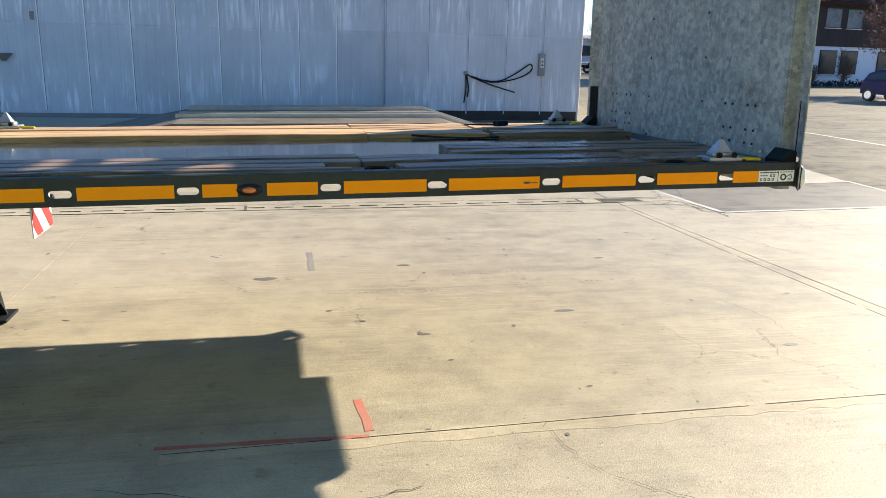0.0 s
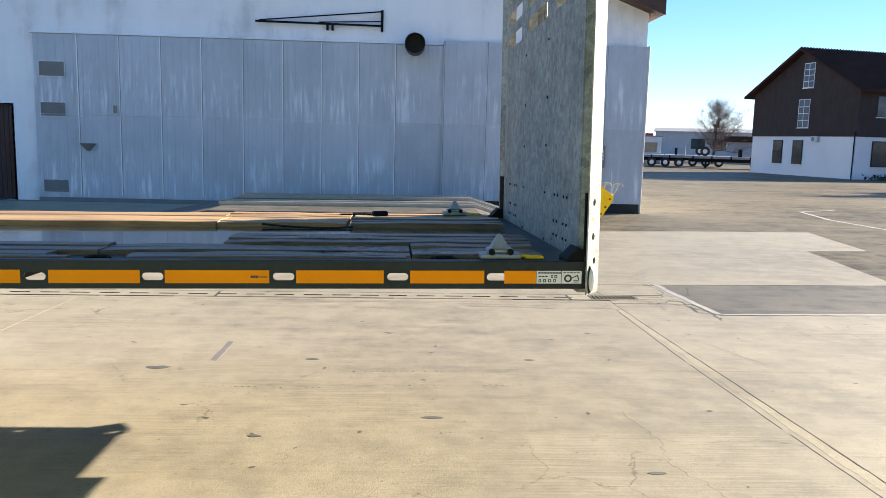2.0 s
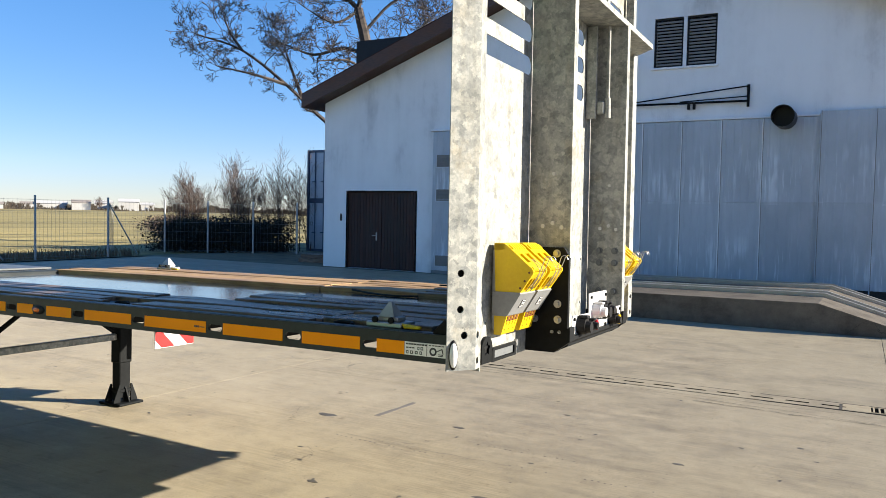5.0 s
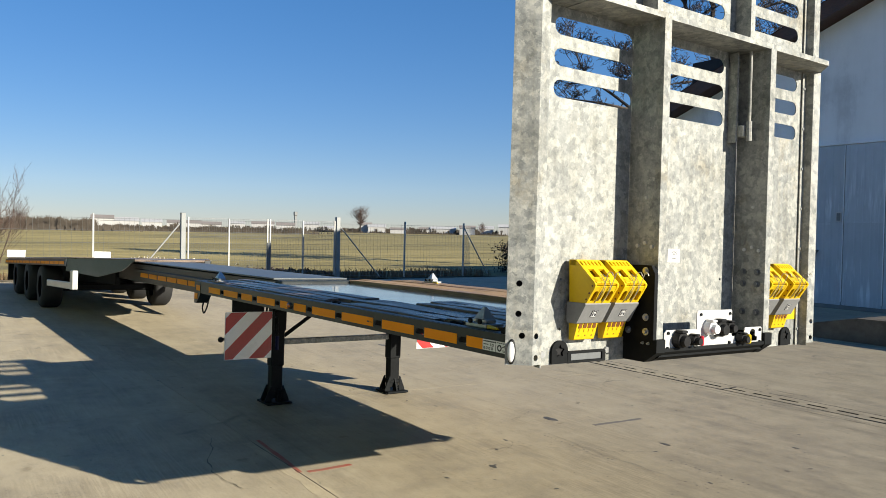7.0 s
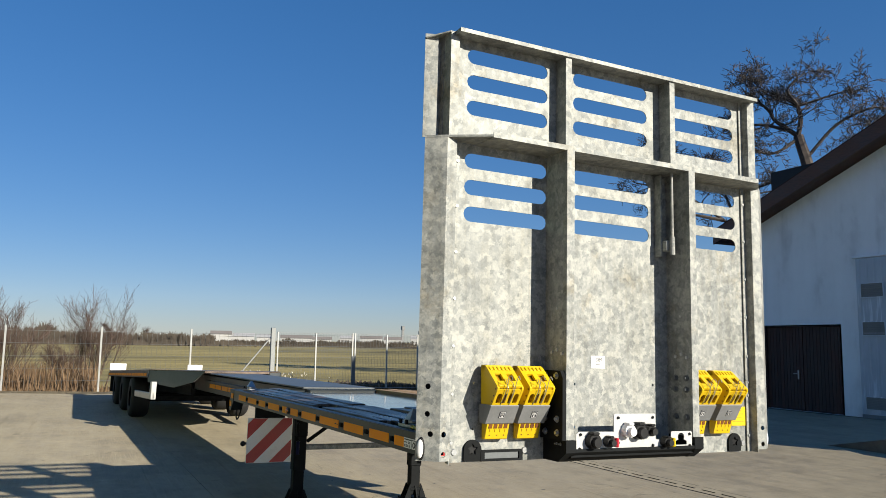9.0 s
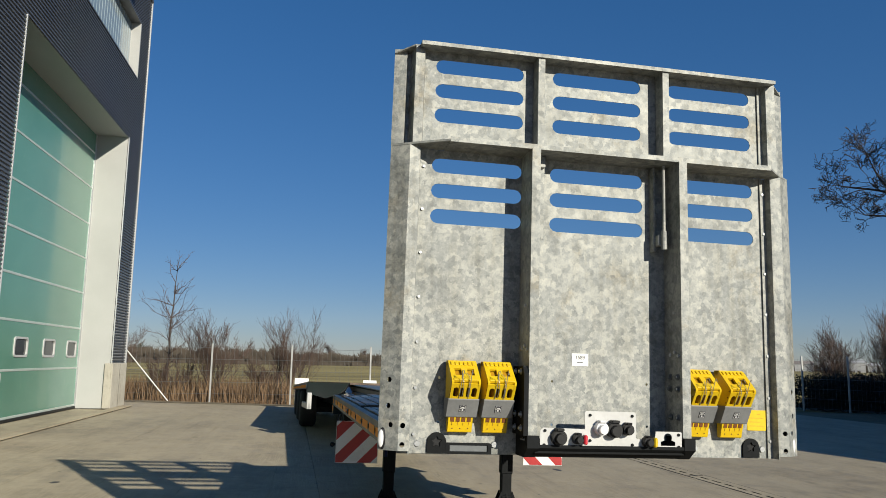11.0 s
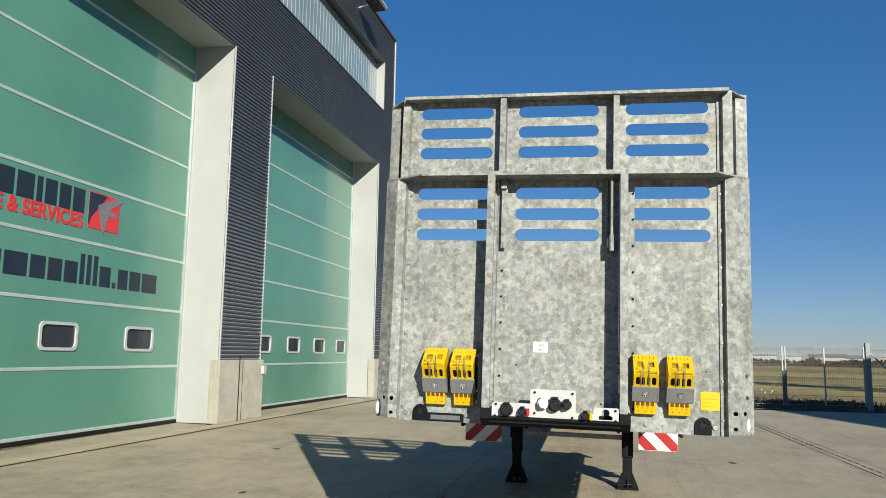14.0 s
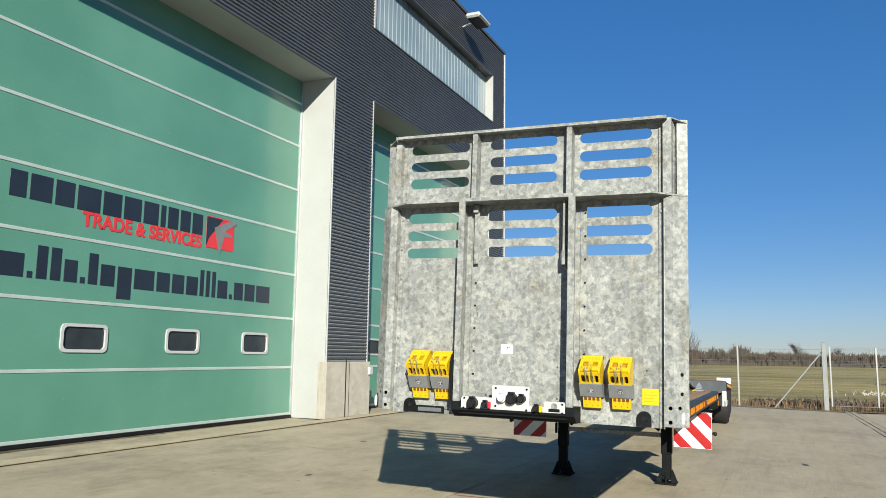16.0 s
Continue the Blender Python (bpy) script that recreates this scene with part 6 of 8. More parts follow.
            plate(bm, poly, [], lambda u, v: (-4.0275, y0 + u, 0.8025 + v), (-0.0018, 0, 0))
            part("red_stripe", bm, M_RED, board)
    bm = bmesh.new()
    rod(bm, (-4.0700, y0 + s * 0.20, 0.765), (-4.0300, y0 + s * 0.25, 0.765), 0.012, None, 8)
    bmesh.ops.create_uvsphere(bm, u_segments=12, v_segments=8, radius=0.026, matrix=pose(-4.0300, y0 + s * 0.262, 0.765))
    part("outline_lamp", bm, M_BLACKPL, board)
    bm = bmesh.new()
    box(bm, (-4.0800, y0 - 0.15, 0.945), (-4.0400, y0 + 0.15, 1.16), 0.004)
    part("board_bracket", bm, M_STEEL, board)
part("leg_cross_bar", one_box((-4.345, -0.596, 0.655), (-4.295, 0.616, 0.71), 0.006), M_GALV, trailer, "grey cross bar between the legs")

# ---- rear of the trailer: telescopic beam, wedge and three-axle bogie ----
REAR = Matrix.Translation((-4.8, 0, 0)) @ pose(0, 0, 0, 0, 0, 1.4)


def rear(name, bm, material, label="", parent=trailer, smooth=False):
    """A part of the rear chassis, which sags towards the tail; wheels and axles stand level."""
    if name not in ("wheel", "tyre", "rim", "wheel_nut", "axle"):
        for v in bm.verts:
            v.co.z += 0.029 * min(0.0, v.co.x + 6.0)
    bmesh.ops.transform(bm, matrix=REAR, verts=list(bm.verts))
    return part(name, bm, material, parent, label, smooth)


rear("telescopic_beam", one_box((-6.8, -0.45, 0.97), (0.06, 0.38, 1.262), 0.01), M_RAIL, "dark telescopic centre beam with a grey top")
rear("beam_cover", one_box((-5.6, -0.48, 1.264), (-0.08, 0.40, 1.282), 0.004), M_BEAMTOP, "dull grey metal beam cover")
bm = bmesh.new()
plate(bm, [(-5.3, -0.56), (-5.3, 0.56), (-7.0, 1.25), (-7.0, -1.25)], [], lambda u, v: (u, v, 1.285), (0, 0, 0.035))
rear("transition_deck", bm, M_PLANK, "weathered tapered deck section")
for s in (-1, 1):
    w_b = 0.45 if s < 0 else 0.38
    flange = rear("beam_flange", one_box((-5.6, min(s * w_b, s * (w_b + 0.04)), 1.12), (-0.08, max(s * w_b, s * (w_b + 0.04)), 1.16), 0.004), M_RAIL)
    for k in range(11):
        a = -5.35 + 0.48 * k
        rear("reflective_tape", one_box((a, min(s * (w_b + 0.001), s * (w_b + 0.006)), 1.035), (a + 0.43, max(s * (w_b + 0.001), s * (w_b + 0.006)), 1.105)), M_TAPE, "amber reflective tape strip", flange)
    bm = bmesh.new()
    q = [(-5.3, 0.57, 1.30), (-7.02, 1.26, 1.30), (-7.02, 1.26, 1.09), (-6.2, 0.93, 1.0), (-5.6, 0.69, 1.12)]
    va = [bm.verts.new((u, s * v, z)) for u, v, z in q]
    vb = [bm.verts.new((u - 0.02, s * (v - 0.03), z)) for u, v, z in q]
    bm.faces.new(va)
    bm.faces.new(vb[::-1])
    for i in range(len(q)):
        bm.faces.new((va[i], vb[i], vb[(i + 1) % len(q)], va[(i + 1) % len(q)]))
    bmesh.ops.recalc_face_normals(bm, faces=list(bm.faces))
    rear("wedge_side_panel", bm, M_GREYPOST, "dark grey slanting transition panel")
    rr = rear("rear_rail", one_box((-15.0, min(s * 1.24, s * 1.275), 1.17), (-7.0, max(s * 1.24, s * 1.275), 1.29), 0.003), M_RAIL)
    for k in range(16):
        a = -14.9 + 0.49 * k
        rear("reflective_tape", one_box((a, min(s * 1.276, s * 1.278), 1.20), (a + 0.42, max(s * 1.276, s * 1.278), 1.255)), M_TAPE, "amber reflective tape strip", rr)
    rear("side_guard", one_box((-8.9, min(s * 1.2, s * 1.26), 0.78), (-6.4, max(s * 1.2, s * 1.26), 0.90), 0.01), M_ALU, "grey side guard rail")
    rear("guard_end_plate", one_box((-6.6, min(s * 1.18, s * 1.27), 0.78), (-6.4, max(s * 1.18, s * 1.27), 1.10), 0.01), M_WHITE, "white end plate of the side guard")
    rear("rear_marker_board", one_box((-15.0, min(s * 0.83, s * 1.25), 1.335), (-14.97, max(s * 0.83, s * 1.25), 1.52), 0.004), M_REFLECT_WHITE, "white rear marker plate")
rear("rear_deck", one_box((-15.0, -1.23, 1.26), (-7.0, 1.23, 1.325), 0.006), M_PLANK, "weathered rear cargo deck")
for y in (-0.5, 0.42):
    rear("rear_main_beam", one_box((-15.0, y, 0.85), (-6.8, y + 0.08, 1.26), 0.004), M_STEEL)
rear("rear_bumper", one_box((-15.1, -1.2, 0.75), (-15.0, 1.2, 1.25), 0.01), M_STEEL)


def wheel(u, s, gz):
    bm = bmesh.new()
    R = 0.43
    prof = [(0.22, 0.0), (0.29, -0.015), (0.38, -0.005), (R - 0.015, 0.03), (R, 0.06), (R, 0.30), (R - 0.015, 0.33), (0.38, 0.365), (0.29, 0.37), (0.22, 0.34)]
    n = 28
    rings = []
    for k in range(n):
        a = 2 * math.pi * k / n
        rings.append([bm.verts.new((u + r * math.cos(a), s * (1.255 - d), gz + R + r * math.sin(a))) for r, d in prof])
    for k in range(n):
        p, q = rings[k], rings[(k + 1) % n]
        for i in range(len(prof) - 1):
            bm.faces.new((p[i], p[i + 1], q[i + 1], q[i]))
    bmesh.ops.recalc_face_normals(bm, faces=list(bm.faces))
    wob = rear("wheel", shaped(lambda b: rod(b, (u, s * 1.20, gz + R), (u, s * 0.9, gz + R), 0.11, None, 16)), M_STEEL, "black trailer wheel")
    rear("tyre", bm, M_RUBBER, "", wob, True)
    bm = bmesh.new()
    rod(bm, (u, s * 1.16, gz + R), (u, s * 1.10, gz + R), 0.23, 0.23, 24)
    rear("rim", bm, M_ALU, "", wob)
    for k in range(8):
        a = 2 * math.pi * k / 8
        bm = bmesh.new()
        c = (u + 0.14 * math.cos(a), gz + R + 0.14 * math.sin(a))
        rod(bm, (c[0], s * 1.155, c[1]), (c[0], s * 1.185, c[1]), 0.014, 0.012, 6)
        rear("wheel_nut", bm, M_ZINC, "", wob)


for k in range(3):
    u = -9.7 - 1.75 * k
    for s in (-1, 1):
        wheel(u, s, 0.0122 * (4.8 - u) + 0.033)
    rear("axle", one_box((u - 0.07, -0.95, 0.0122 * (4.8 - u) + 0.37), (u + 0.07, 0.95, 0.0122 * (4.8 - u) + 0.51), 0.02), M_STEEL)


# ---- container twist locks on the neck ----
def twist_lock():
    lock = thing("twist_lock", pose(0, 0, 0), "zinc-plated container twist lock with a pyramid head on the deck", "twist lock", "twist locks on the deck")
    part("base", one_box((-0.11, -0.075, 0.0), (0.11, 0.075, 0.028), 0.005), M_ZINC, lock)
    part("collar", one_box((-0.07, -0.045, 0.028), (0.07, 0.045, 0.055), 0.006), M_ZINC, lock)
    bm = bmesh.new()
    bmesh.ops.create_cone(bm, cap_ends=True, segments=4, radius1=0.07, radius2=0.012, depth=0.075, matrix=pose(0, 0, 0.0925, 0, 0, 45))
    part("head", bm, M_ZINC, lock)
    for x in (-0.05, 0.05):
        part("eye", shaped(lambda b: rod(b, (x, -0.07, 0.04), (x, -0.085, 0.04), 0.017, None, 12)), M_STEEL, lock)
    bm = bmesh.new()
    rod(bm, (0.08, -0.05, 0.02), (0.22, -0.075, 0.012), 0.009, None, 6)
    box(bm, (0.13, -0.085, 0.004), (0.23, -0.06, 0.018), 0.004)
    part("lever", bm, M_YELLOW, lock, "yellow lever")
    return lock


lock = twist_lock()
SMALL = Matrix.Diagonal((0.8, 0.8, 0.8, 1))
lock.matrix_basis = TR @ pose(-0.36, -1.155, 1.252) @ SMALL
for x, y, z in ((-0.37, 1.07, 1.265), (-4.2, 1.09, 1.265), (-4.66, -1.12, 1.25)):
    copy_thing(lock, TR @ pose(x, y, z))
tailring = thing("lashing_chain", TR @ pose(-0.90, 0.78, 1.275), "small dark ratchet and chain lying on the deck", "lashing gear")
part("ratchet", one_box((-0.05, -0.03, 0.0), (0.05, 0.03, 0.035), 0.008, pose(0, 0, 0, 0, 0, 20)), M_STEEL, tailring)
for k in range(6):
    bm = bmesh.new()
    tube(bm, [(-0.07 - 0.035 * k + 0.022 * math.cos(a * 0.785), 0.01 * math.sin(k) + 0.012 * math.sin(a * 0.785), 0.012) for a in range(9)], 0.005, 5)
    part("chain_link", bm, M_STEEL, tailring)


# ---- wheel chocks in holders on the headboard ----
def wheel_chock():
    c = thing("wheel_chock", pose(0, 0, 0), "yellow plastic wheel chock clipped upside down in a grey holder", "wheel chock", "chocks on the headboard")
    body = [(0.02, 0.435), (0.06, 0.435), (0.078, 0.428), (0.196, 0.322), (0.205, 0.308), (0.201, 0.294), (0.135, 0.19), (0.03, 0.19)]
    W = 0.082
    for s in (-1, 1):
        bm = bmesh.new()
        profile(bm, body, min(s * W, s * (W - 0.012)), max(s * W, s * (W - 0.012)), lambda u, v, q: (u, q, v))
        cheek = part("cheek", bm, M_YELLOW, c)
        for x, z in ((0.185, 0.302), (0.165, 0.262), (0.145, 0.228)):
            # raised brown discs, coloured as the shade in small holes
            part("rivet_hole", shaped(lambda b: rod(b, (x, s * (W - 0.002), z), (x, s * (W + 0.0012), z), 0.0055, None, 8)), M_HOLLOW_SHADE, cheek)
    # sloping running face with two square windows and a row of ridges
    bm = bmesh.new()
    plate(bm, rect_loop(-W + 0.012, 0.0, W - 0.012, 0.166), [rect_loop(-0.056, 0.058, -0.016, 0.118), rect_loop(0.016, 0.058, 0.056, 0.118)], lambda u, v: (0.079 + v * 0.743, u, 0.427 - v * 0.669), (-0.010, 0, -0.011))
    face = part("ramp_face", bm, M_YELLOW, c)
    tilt = math.degrees(math.atan2(0.669, 0.743))
    for k in range(6):
        y = -0.062 + k * 0.0248
        part("ridge", one_box((0.0, y - 0.008, -0.003), (0.030, y + 0.008, 0.006), 0.002, pose(0.081, 0, 0.4265, 0, tilt, 0)), M_YELLOW, face)
    part("cross_ridge", one_box((0.150, -W + 0.010, -0.004), (0.164, W - 0.010, 0.005), 0.002, pose(0.079, 0, 0.427, 0, tilt, 0)), M_YELLOW, face)
    part("back_plate", one_box((0.02, -W, 0.40), (0.072, W, 0.436), 0.004), M_YELLOW, c)
    # front face with four tall oval holes
    bm = bmesh.new()
    holes = [slot_loop(0.066, y, 0.070, w, 6) for y, w in ((-0.052, 0.029), (-0.0175, 0.020), (0.0175, 0.020), (0.052, 0.029))]
    plate(bm, rect_loop(0.004, -W + 0.012, 0.128, W - 0.012), holes, lambda u, v: (0.2025 - u * 0.519, v, 0.300 - u * 0.855), (-0.0086, 0, 0.0052))
    part("front_face", bm, M_YELLOW, c)
    for y in (-0.035, 0.0, 0.035):
        bm = bmesh.new()
        profile(bm, [(0.075, 0.205), (0.132, 0.207), (0.180, 0.286), (0.085, 0.290)], y - 0.004, y + 0.004, lambda u, v, q: (u, q, v))
        part("web", bm, M_YELLOW_DARK, c)
    # filler blocks inside the chock, with shade painted into their colours
    part("hollow", one_box((0.025, -W + 0.013, 0.20), (0.09, W - 0.013, 0.300)), M_HOLLOW_SHADE, c, "brown block with the hollow's shade put into its colour")
    bm = bmesh.new()
    profile(bm, [(0.026, 0.302), (0.168, 0.302), (0.168, 0.318), (0.074, 0.402), (0.026, 0.402)], -W + 0.013, W - 0.013, lambda u, v, q: (u, q, v))
    part("core", bm, M_YELLOW_DARK, c)
    bm = bmesh.new()
    profile(bm, [(0.018, 0.207), (0.145, 0.207), (0.149, 0.200), (0.090, 0.096), (0.085, 0.093), (0.018, 0.093)], -W - 0.006, W + 0.006, lambda u, v, q: (u, q, v))
    hold = part("holder", bm, M_GREYBAND, c, "grey plastic holder with a printed mark")
    lean = math.degrees(math.atan2(0.059, 0.104))
    mark = pose(0.1205, 0, 0.148, 0, lean, 0)
    for lo, hi in (((-0.016, -0.019), (-0.0145, 0.019)), ((-0.016, 0.0175), (0.016, 0.019)), ((-0.016, -0.001), (0.016, 0.0008)), ((-0.016, -0.019), (0.016, -0.0175)), ((0.0145, -0.019), (0.016, 0.019)), ((-0.004, -0.015), (0.004, -0.006)), ((-0.009, 0.005), (0.009, 0.009))):
        part("mark_line", one_box((0.0, lo[0], lo[1]), (0.0022, hi[0], hi[1]), 0.0, mark), M_PAPER, hold)
    part("mark_field", one_box((-0.001, -0.019, -0.022), (0.0012, 0.019, 0.022), 0.0, mark), M_INK, hold)
    bm = bmesh.new()
    profile(bm, [(0.02, 0.0), (0.050, 0.0), (0.055, 0.004), (0.082, 0.098), (0.02, 0.098)], -0.070, 0.070, lambda u, v, q: (u, q, v))
    tip = part("toe", bm, M_YELLOW, c)
    for y in (-0.048, -0.016, 0.016, 0.048):
        # raised brown marks in place of notches, shade put into the colour
        part("rib_slot", one_box((0.0, y - 0.011, 0.0), (0.003, y + 0.011, 0.026), 0.0, pose(0.0725, 0, 0.066, 0, 15, 0)), M_HOLLOW_SHADE, tip)
        part("ray", one_box((0.0, y - 0.0015, -0.022), (0.0022, y + 0.0015, -0.004), 0.0, pose(0.0725, 0, 0.066, 0, 15, 0)), M_YELLOW_DARK, tip)
    for y in (-0.045, 0.0, 0.045):
        part("dimple", shaped(lambda b: rod(b, (0.054, y, 0.026), (0.0625, y, 0.024), 0.004, None, 6)), M_HOLLOW_SHADE, tip)
    bm = bmesh.new()
    for y in (-0.016, 0.016):
        tube(bm, sweep([(0.10, y * 0.6, 0.20), (0.170, y, 0.232), (0.206, y, 0.298), (0.195, y * 1.2, 0.335), (0.165, y * 0.5, 0.362)], 4), 0.0018, 5)
    for y in (-0.03, 0.022):
        tube(bm, sweep([(0.15, y, 0.21), (0.195, y, 0.27), (0.224, y, 0.335), (0.238, y * 1.1, 0.372), (0.256, y * 0.9, 0.376), (0.266, y * 0.9, 0.358)], 4), 0.0022, 5)
    part("wire_clip", bm, M_ZINC, c, "bent wire clip")
    part("mount_plate", one_box((0.004, -0.06, 0.02), (0.02, 0.06, 0.40)), M_ZINC, c)
    return c


chock = wheel_chock()
SHORT = Matrix.Diagonal((1, 1, 0.92, 1))
chock.matrix_basis = TR @ pose(0, -0.845, 1.219) @ SHORT
for y in (-0.64, 0.615, 0.84):
    copy_thing(chock, TR @ pose(0, y, 1.219))


# ---- fence round the yard ----
FENCE = Matrix.Translation((0, 0.275, -0.03)) @ Matrix.Diagonal((0.981, 0.963, 0.965, 1))
fence = thing("mesh_fence", FENCE, "tall galvanised mesh fence with thin posts along the yard edge", "fence", kind="structure")
FX = -23.5
NORTH = [(-25.8, 16.6), (-24.9, 18.45), (-23.45, 19.5), (-21.8, 20.5), (-20.15, 21.4)]
for y in (-20, -17.1, -14.2, -11.3, -8.5, -5.5, -2.72, 0.12, 11.72, 14.6):
    part("fence_post", one_box((FX - 0.03, y - 0.03, -0.06), (FX + 0.03, y + 0.03, 2.2), 0.006), M_FENCE, fence)
for x, y in NORTH[1:]:
    part("fence_post", one_box((x - 0.03, y - 0.03, -0.06), (x + 0.03, y + 0.03, 2.2), 0.006), M_FENCE, fence)
for a, b in (((FX, 2.95, 2.05), (FX, 1.3, 0.0)), ((FX, 8.75, 2.05), (FX, 10.6, 0.0)), ((FX, -8.5, 2.05), (FX, -6.75, 0.0)), ((FX, 14.6, 2.05), (FX, 15.9, 0.05))):
    part("strut", shaped(lambda bm: rod(bm, a, b, 0.025, None, 8)), M_FENCE, fence)


def mesh_panel(a, b, z0, z1, pitch, levels):
    """Welded wire between two posts."""
    a, b = Vector((*a, 0)), Vector((*b, 0))
    d = b - a
    n = max(2, int(d.length / pitch))
    side = Vector((-d.y, d.x, 0)).normalized() * 0.0025
    along = d.normalized() * 0.0025
    bm = bmesh.new()

    def bar(p, q, w1, w2):
        vs = [bm.verts.new(r + e) for r in (p, q) for e in (w1, w2, -w1, -w2)]
        for k in range(4):
            bm.faces.new((vs[k], vs[(k + 1) % 4], vs[4 + (k + 1) % 4], vs[4 + k]))

    for k in range(n + 1):
        p = a + d * k / n
        bar(p + Vector((0, 0, z0)), p + Vector((0, 0, z1)), side, along)
    for z in levels:
        bar(a + Vector((0, 0, z)), b + Vector((0, 0, z)), side * 1.5, Vector((0, 0, 0.004)))
    return bm


LEV = [0.05, 0.25, 0.45, 0.65, 0.85, 1.05, 1.25, 1.45, 1.65, 1.85, 2.05]
for a, b in zip([(FX, y) for y in (-20, -17.1, -14.2, -11.3, -8.5, -5.5, -2.72, 0.12)], [(FX, y) for y in (-17.1, -14.2, -11.3, -8.5, -5.5, -2.72, 0.12, 2.95)]):
    part("wire_mesh", mesh_panel(a, b, 0.03, 2.08, 0.15, LEV[::2]), M_WIRE, fence, "thin welded wire mesh")
for a, b in list(zip([(FX, 8.75), (FX, 11.72), (FX, 14.6)], [(FX, 11.72), (FX, 14.6), NORTH[0]])) + list(zip(NORTH, NORTH[1:])):
    part("wire_mesh", mesh_panel(a, b, 0.03, 2.08, 0.15, LEV[::2]), M_WIRE, fence, "thin welded wire mesh")

yard_gate = thing("fence_gate", FENCE, "closed galvanised double-leaf mesh gate in the fence", "gate", kind="structure")
for y in (2.95, 8.75):
    part("gate_post", one_box((FX - 0.08, y - 0.08, -0.06), (FX + 0.08, y + 0.08, 2.3), 0.01), M_GATEPOST, yard_gate, "thick grey gate post")
for y0, y1 in ((3.13, 5.96), (6.06, 8.62)):
    bm = bmesh.new()
    for a, b in (((FX, y0, 0.1), (FX, y0, 2.15)), ((FX, y1, 0.1), (FX, y1, 2.15)), ((FX, y0, 0.12), (FX, y1, 0.12)), ((FX, y0, 2.12), (FX, y1, 2.12)), ((FX, (y0 + y1) / 2, 0.12), (FX, (y0 + y1) / 2, 2.12))):
        box(bm, (a[0] - 0.025, min(a[1], b[1]) - 0.025, min(a[2], b[2])), (a[0] + 0.025, max(a[1], b[1]) + 0.025, max(a[2], b[2]) + 0.01), 0.004)
    frame_ob = part("leaf_frame", bm, M_FENCE, yard_gate, "galvanised gate leaf frame")
    part("wire_mesh", mesh_panel((FX, y0), (FX, y1), 0.12, 2.12, 0.06, LEV + [1.5, 1.55, 1.6]), M_WIRE, frame_ob)
part("gate_latch", one_box((FX - 0.05, 5.94, 0.15), (FX + 0.05, 6.08, 1.30), 0.01), M_GREYPOST, yard_gate)


# ---- bare trees, bushes, dry grass ----
def grow(seed, height, base_r, levels, spread, kids, up=0.25, bare=0.3, sides=(7, 5, 4, 3, 3), droop=0.0, start=None, gnarl=0.22):
    """Branch pieces as (from, to, r0, r1, level) of a leafless tree."""
    rnd = random.Random(seed)
    out = []

    def limb(p, d, length, r, level):
        n = 7 if level == 0 else 5 if level < 3 else 3
        step = length / n
        q, rr = p, r
        for k in range(n):
            wob = Vector((rnd.gauss(0, 1), rnd.gauss(0, 1), rnd.gauss(0, 1))) * gnarl * (0.4 if level == 0 else 1.0)
            d = (d + wob + Vector((0, 0, up if level else 0.08)) * 0.35 - Vector((0, 0, droop)) * (level > 1)).normalized()
            nq = q + d * step
            nr = max(0.004, rr * (0.86 if level == 0 else 0.80))
            out.append((q, nq, rr, nr, level))
            if level < levels and (level > 0 or (k + 1) / n > bare):
                for _ in range(kids[level]):
                    side = Vector((rnd.gauss(0, 1), rnd.gauss(0, 1), rnd.gauss(0, 0.4))).normalized()
                    nd = (d * (1 - spread) + side * spread + Vector((0, 0, up * 0.5))).normalized()
                    limb(nq, nd, length * rnd.uniform(0.42, 0.68) * (1.0 - 0.45 * k / n if level == 0 else 0.95), nr * rnd.uniform(0.5, 0.72), level + 1)
            q, rr = nq, nr

    limb(Vector(start or (0, 0, 0)), Vector((rnd.uniform(-0.05, 0.05), rnd.uniform(-0.05, 0.05), 1)), height, base_r, 0)
    return out


def twig_mesh(pieces, sides_by_level):
    verts, faces = [], []
    for a, b, r0, r1, level in pieces:
        n = sides_by_level[min(level, len(sides_by_level) - 1)]
        d = (b - a).normalized()
        q = d.to_track_quat("Z", "Y")
        base = len(verts)
        for c, r in ((a, r0), (b, r1)):
            for k in range(n):
                an = 2 * math.pi * k / n
                verts.append(c + q @ Vector((r * math.cos(an), r * math.sin(an), 0)))
        for k in range(n):
            faces.append((base + k, base + (k + 1) % n, base + n + (k + 1) % n, base + n + k))
    return verts, faces


def raw_part(name, verts, faces, material, parent, label="", kind=""):
    me = bpy.data.meshes.new(name)
    me.from_pydata([tuple(v) for v in verts], [], faces)
    me.materials.append(material)
    ob = new(name, me)
    ob.parent = parent
    if label:
        ob["label"] = label
    if kind:
        ob["kind"] = kind
    return ob


def bare_tree(name, x, y, z, label, pieces, scale=1.0, turn=0.0, group=""):
    t = thing(name, pose(x, y, z, 0, 0, turn) @ Matrix.Diagonal((scale, scale, scale, 1)), label, "tree", group)
    low_p = [p for p in pieces if p[4] == 0]
    high_p = [p for p in pieces if p[4] > 0]
    raw_part("trunk", *twig_mesh(low_p, (8,)), M_BARK, t)
    raw_part("crown", *twig_mesh(high_p, (8, 6, 4, 3, 3)), M_BARK if "oak" in name else M_TWIG, t)
    return t


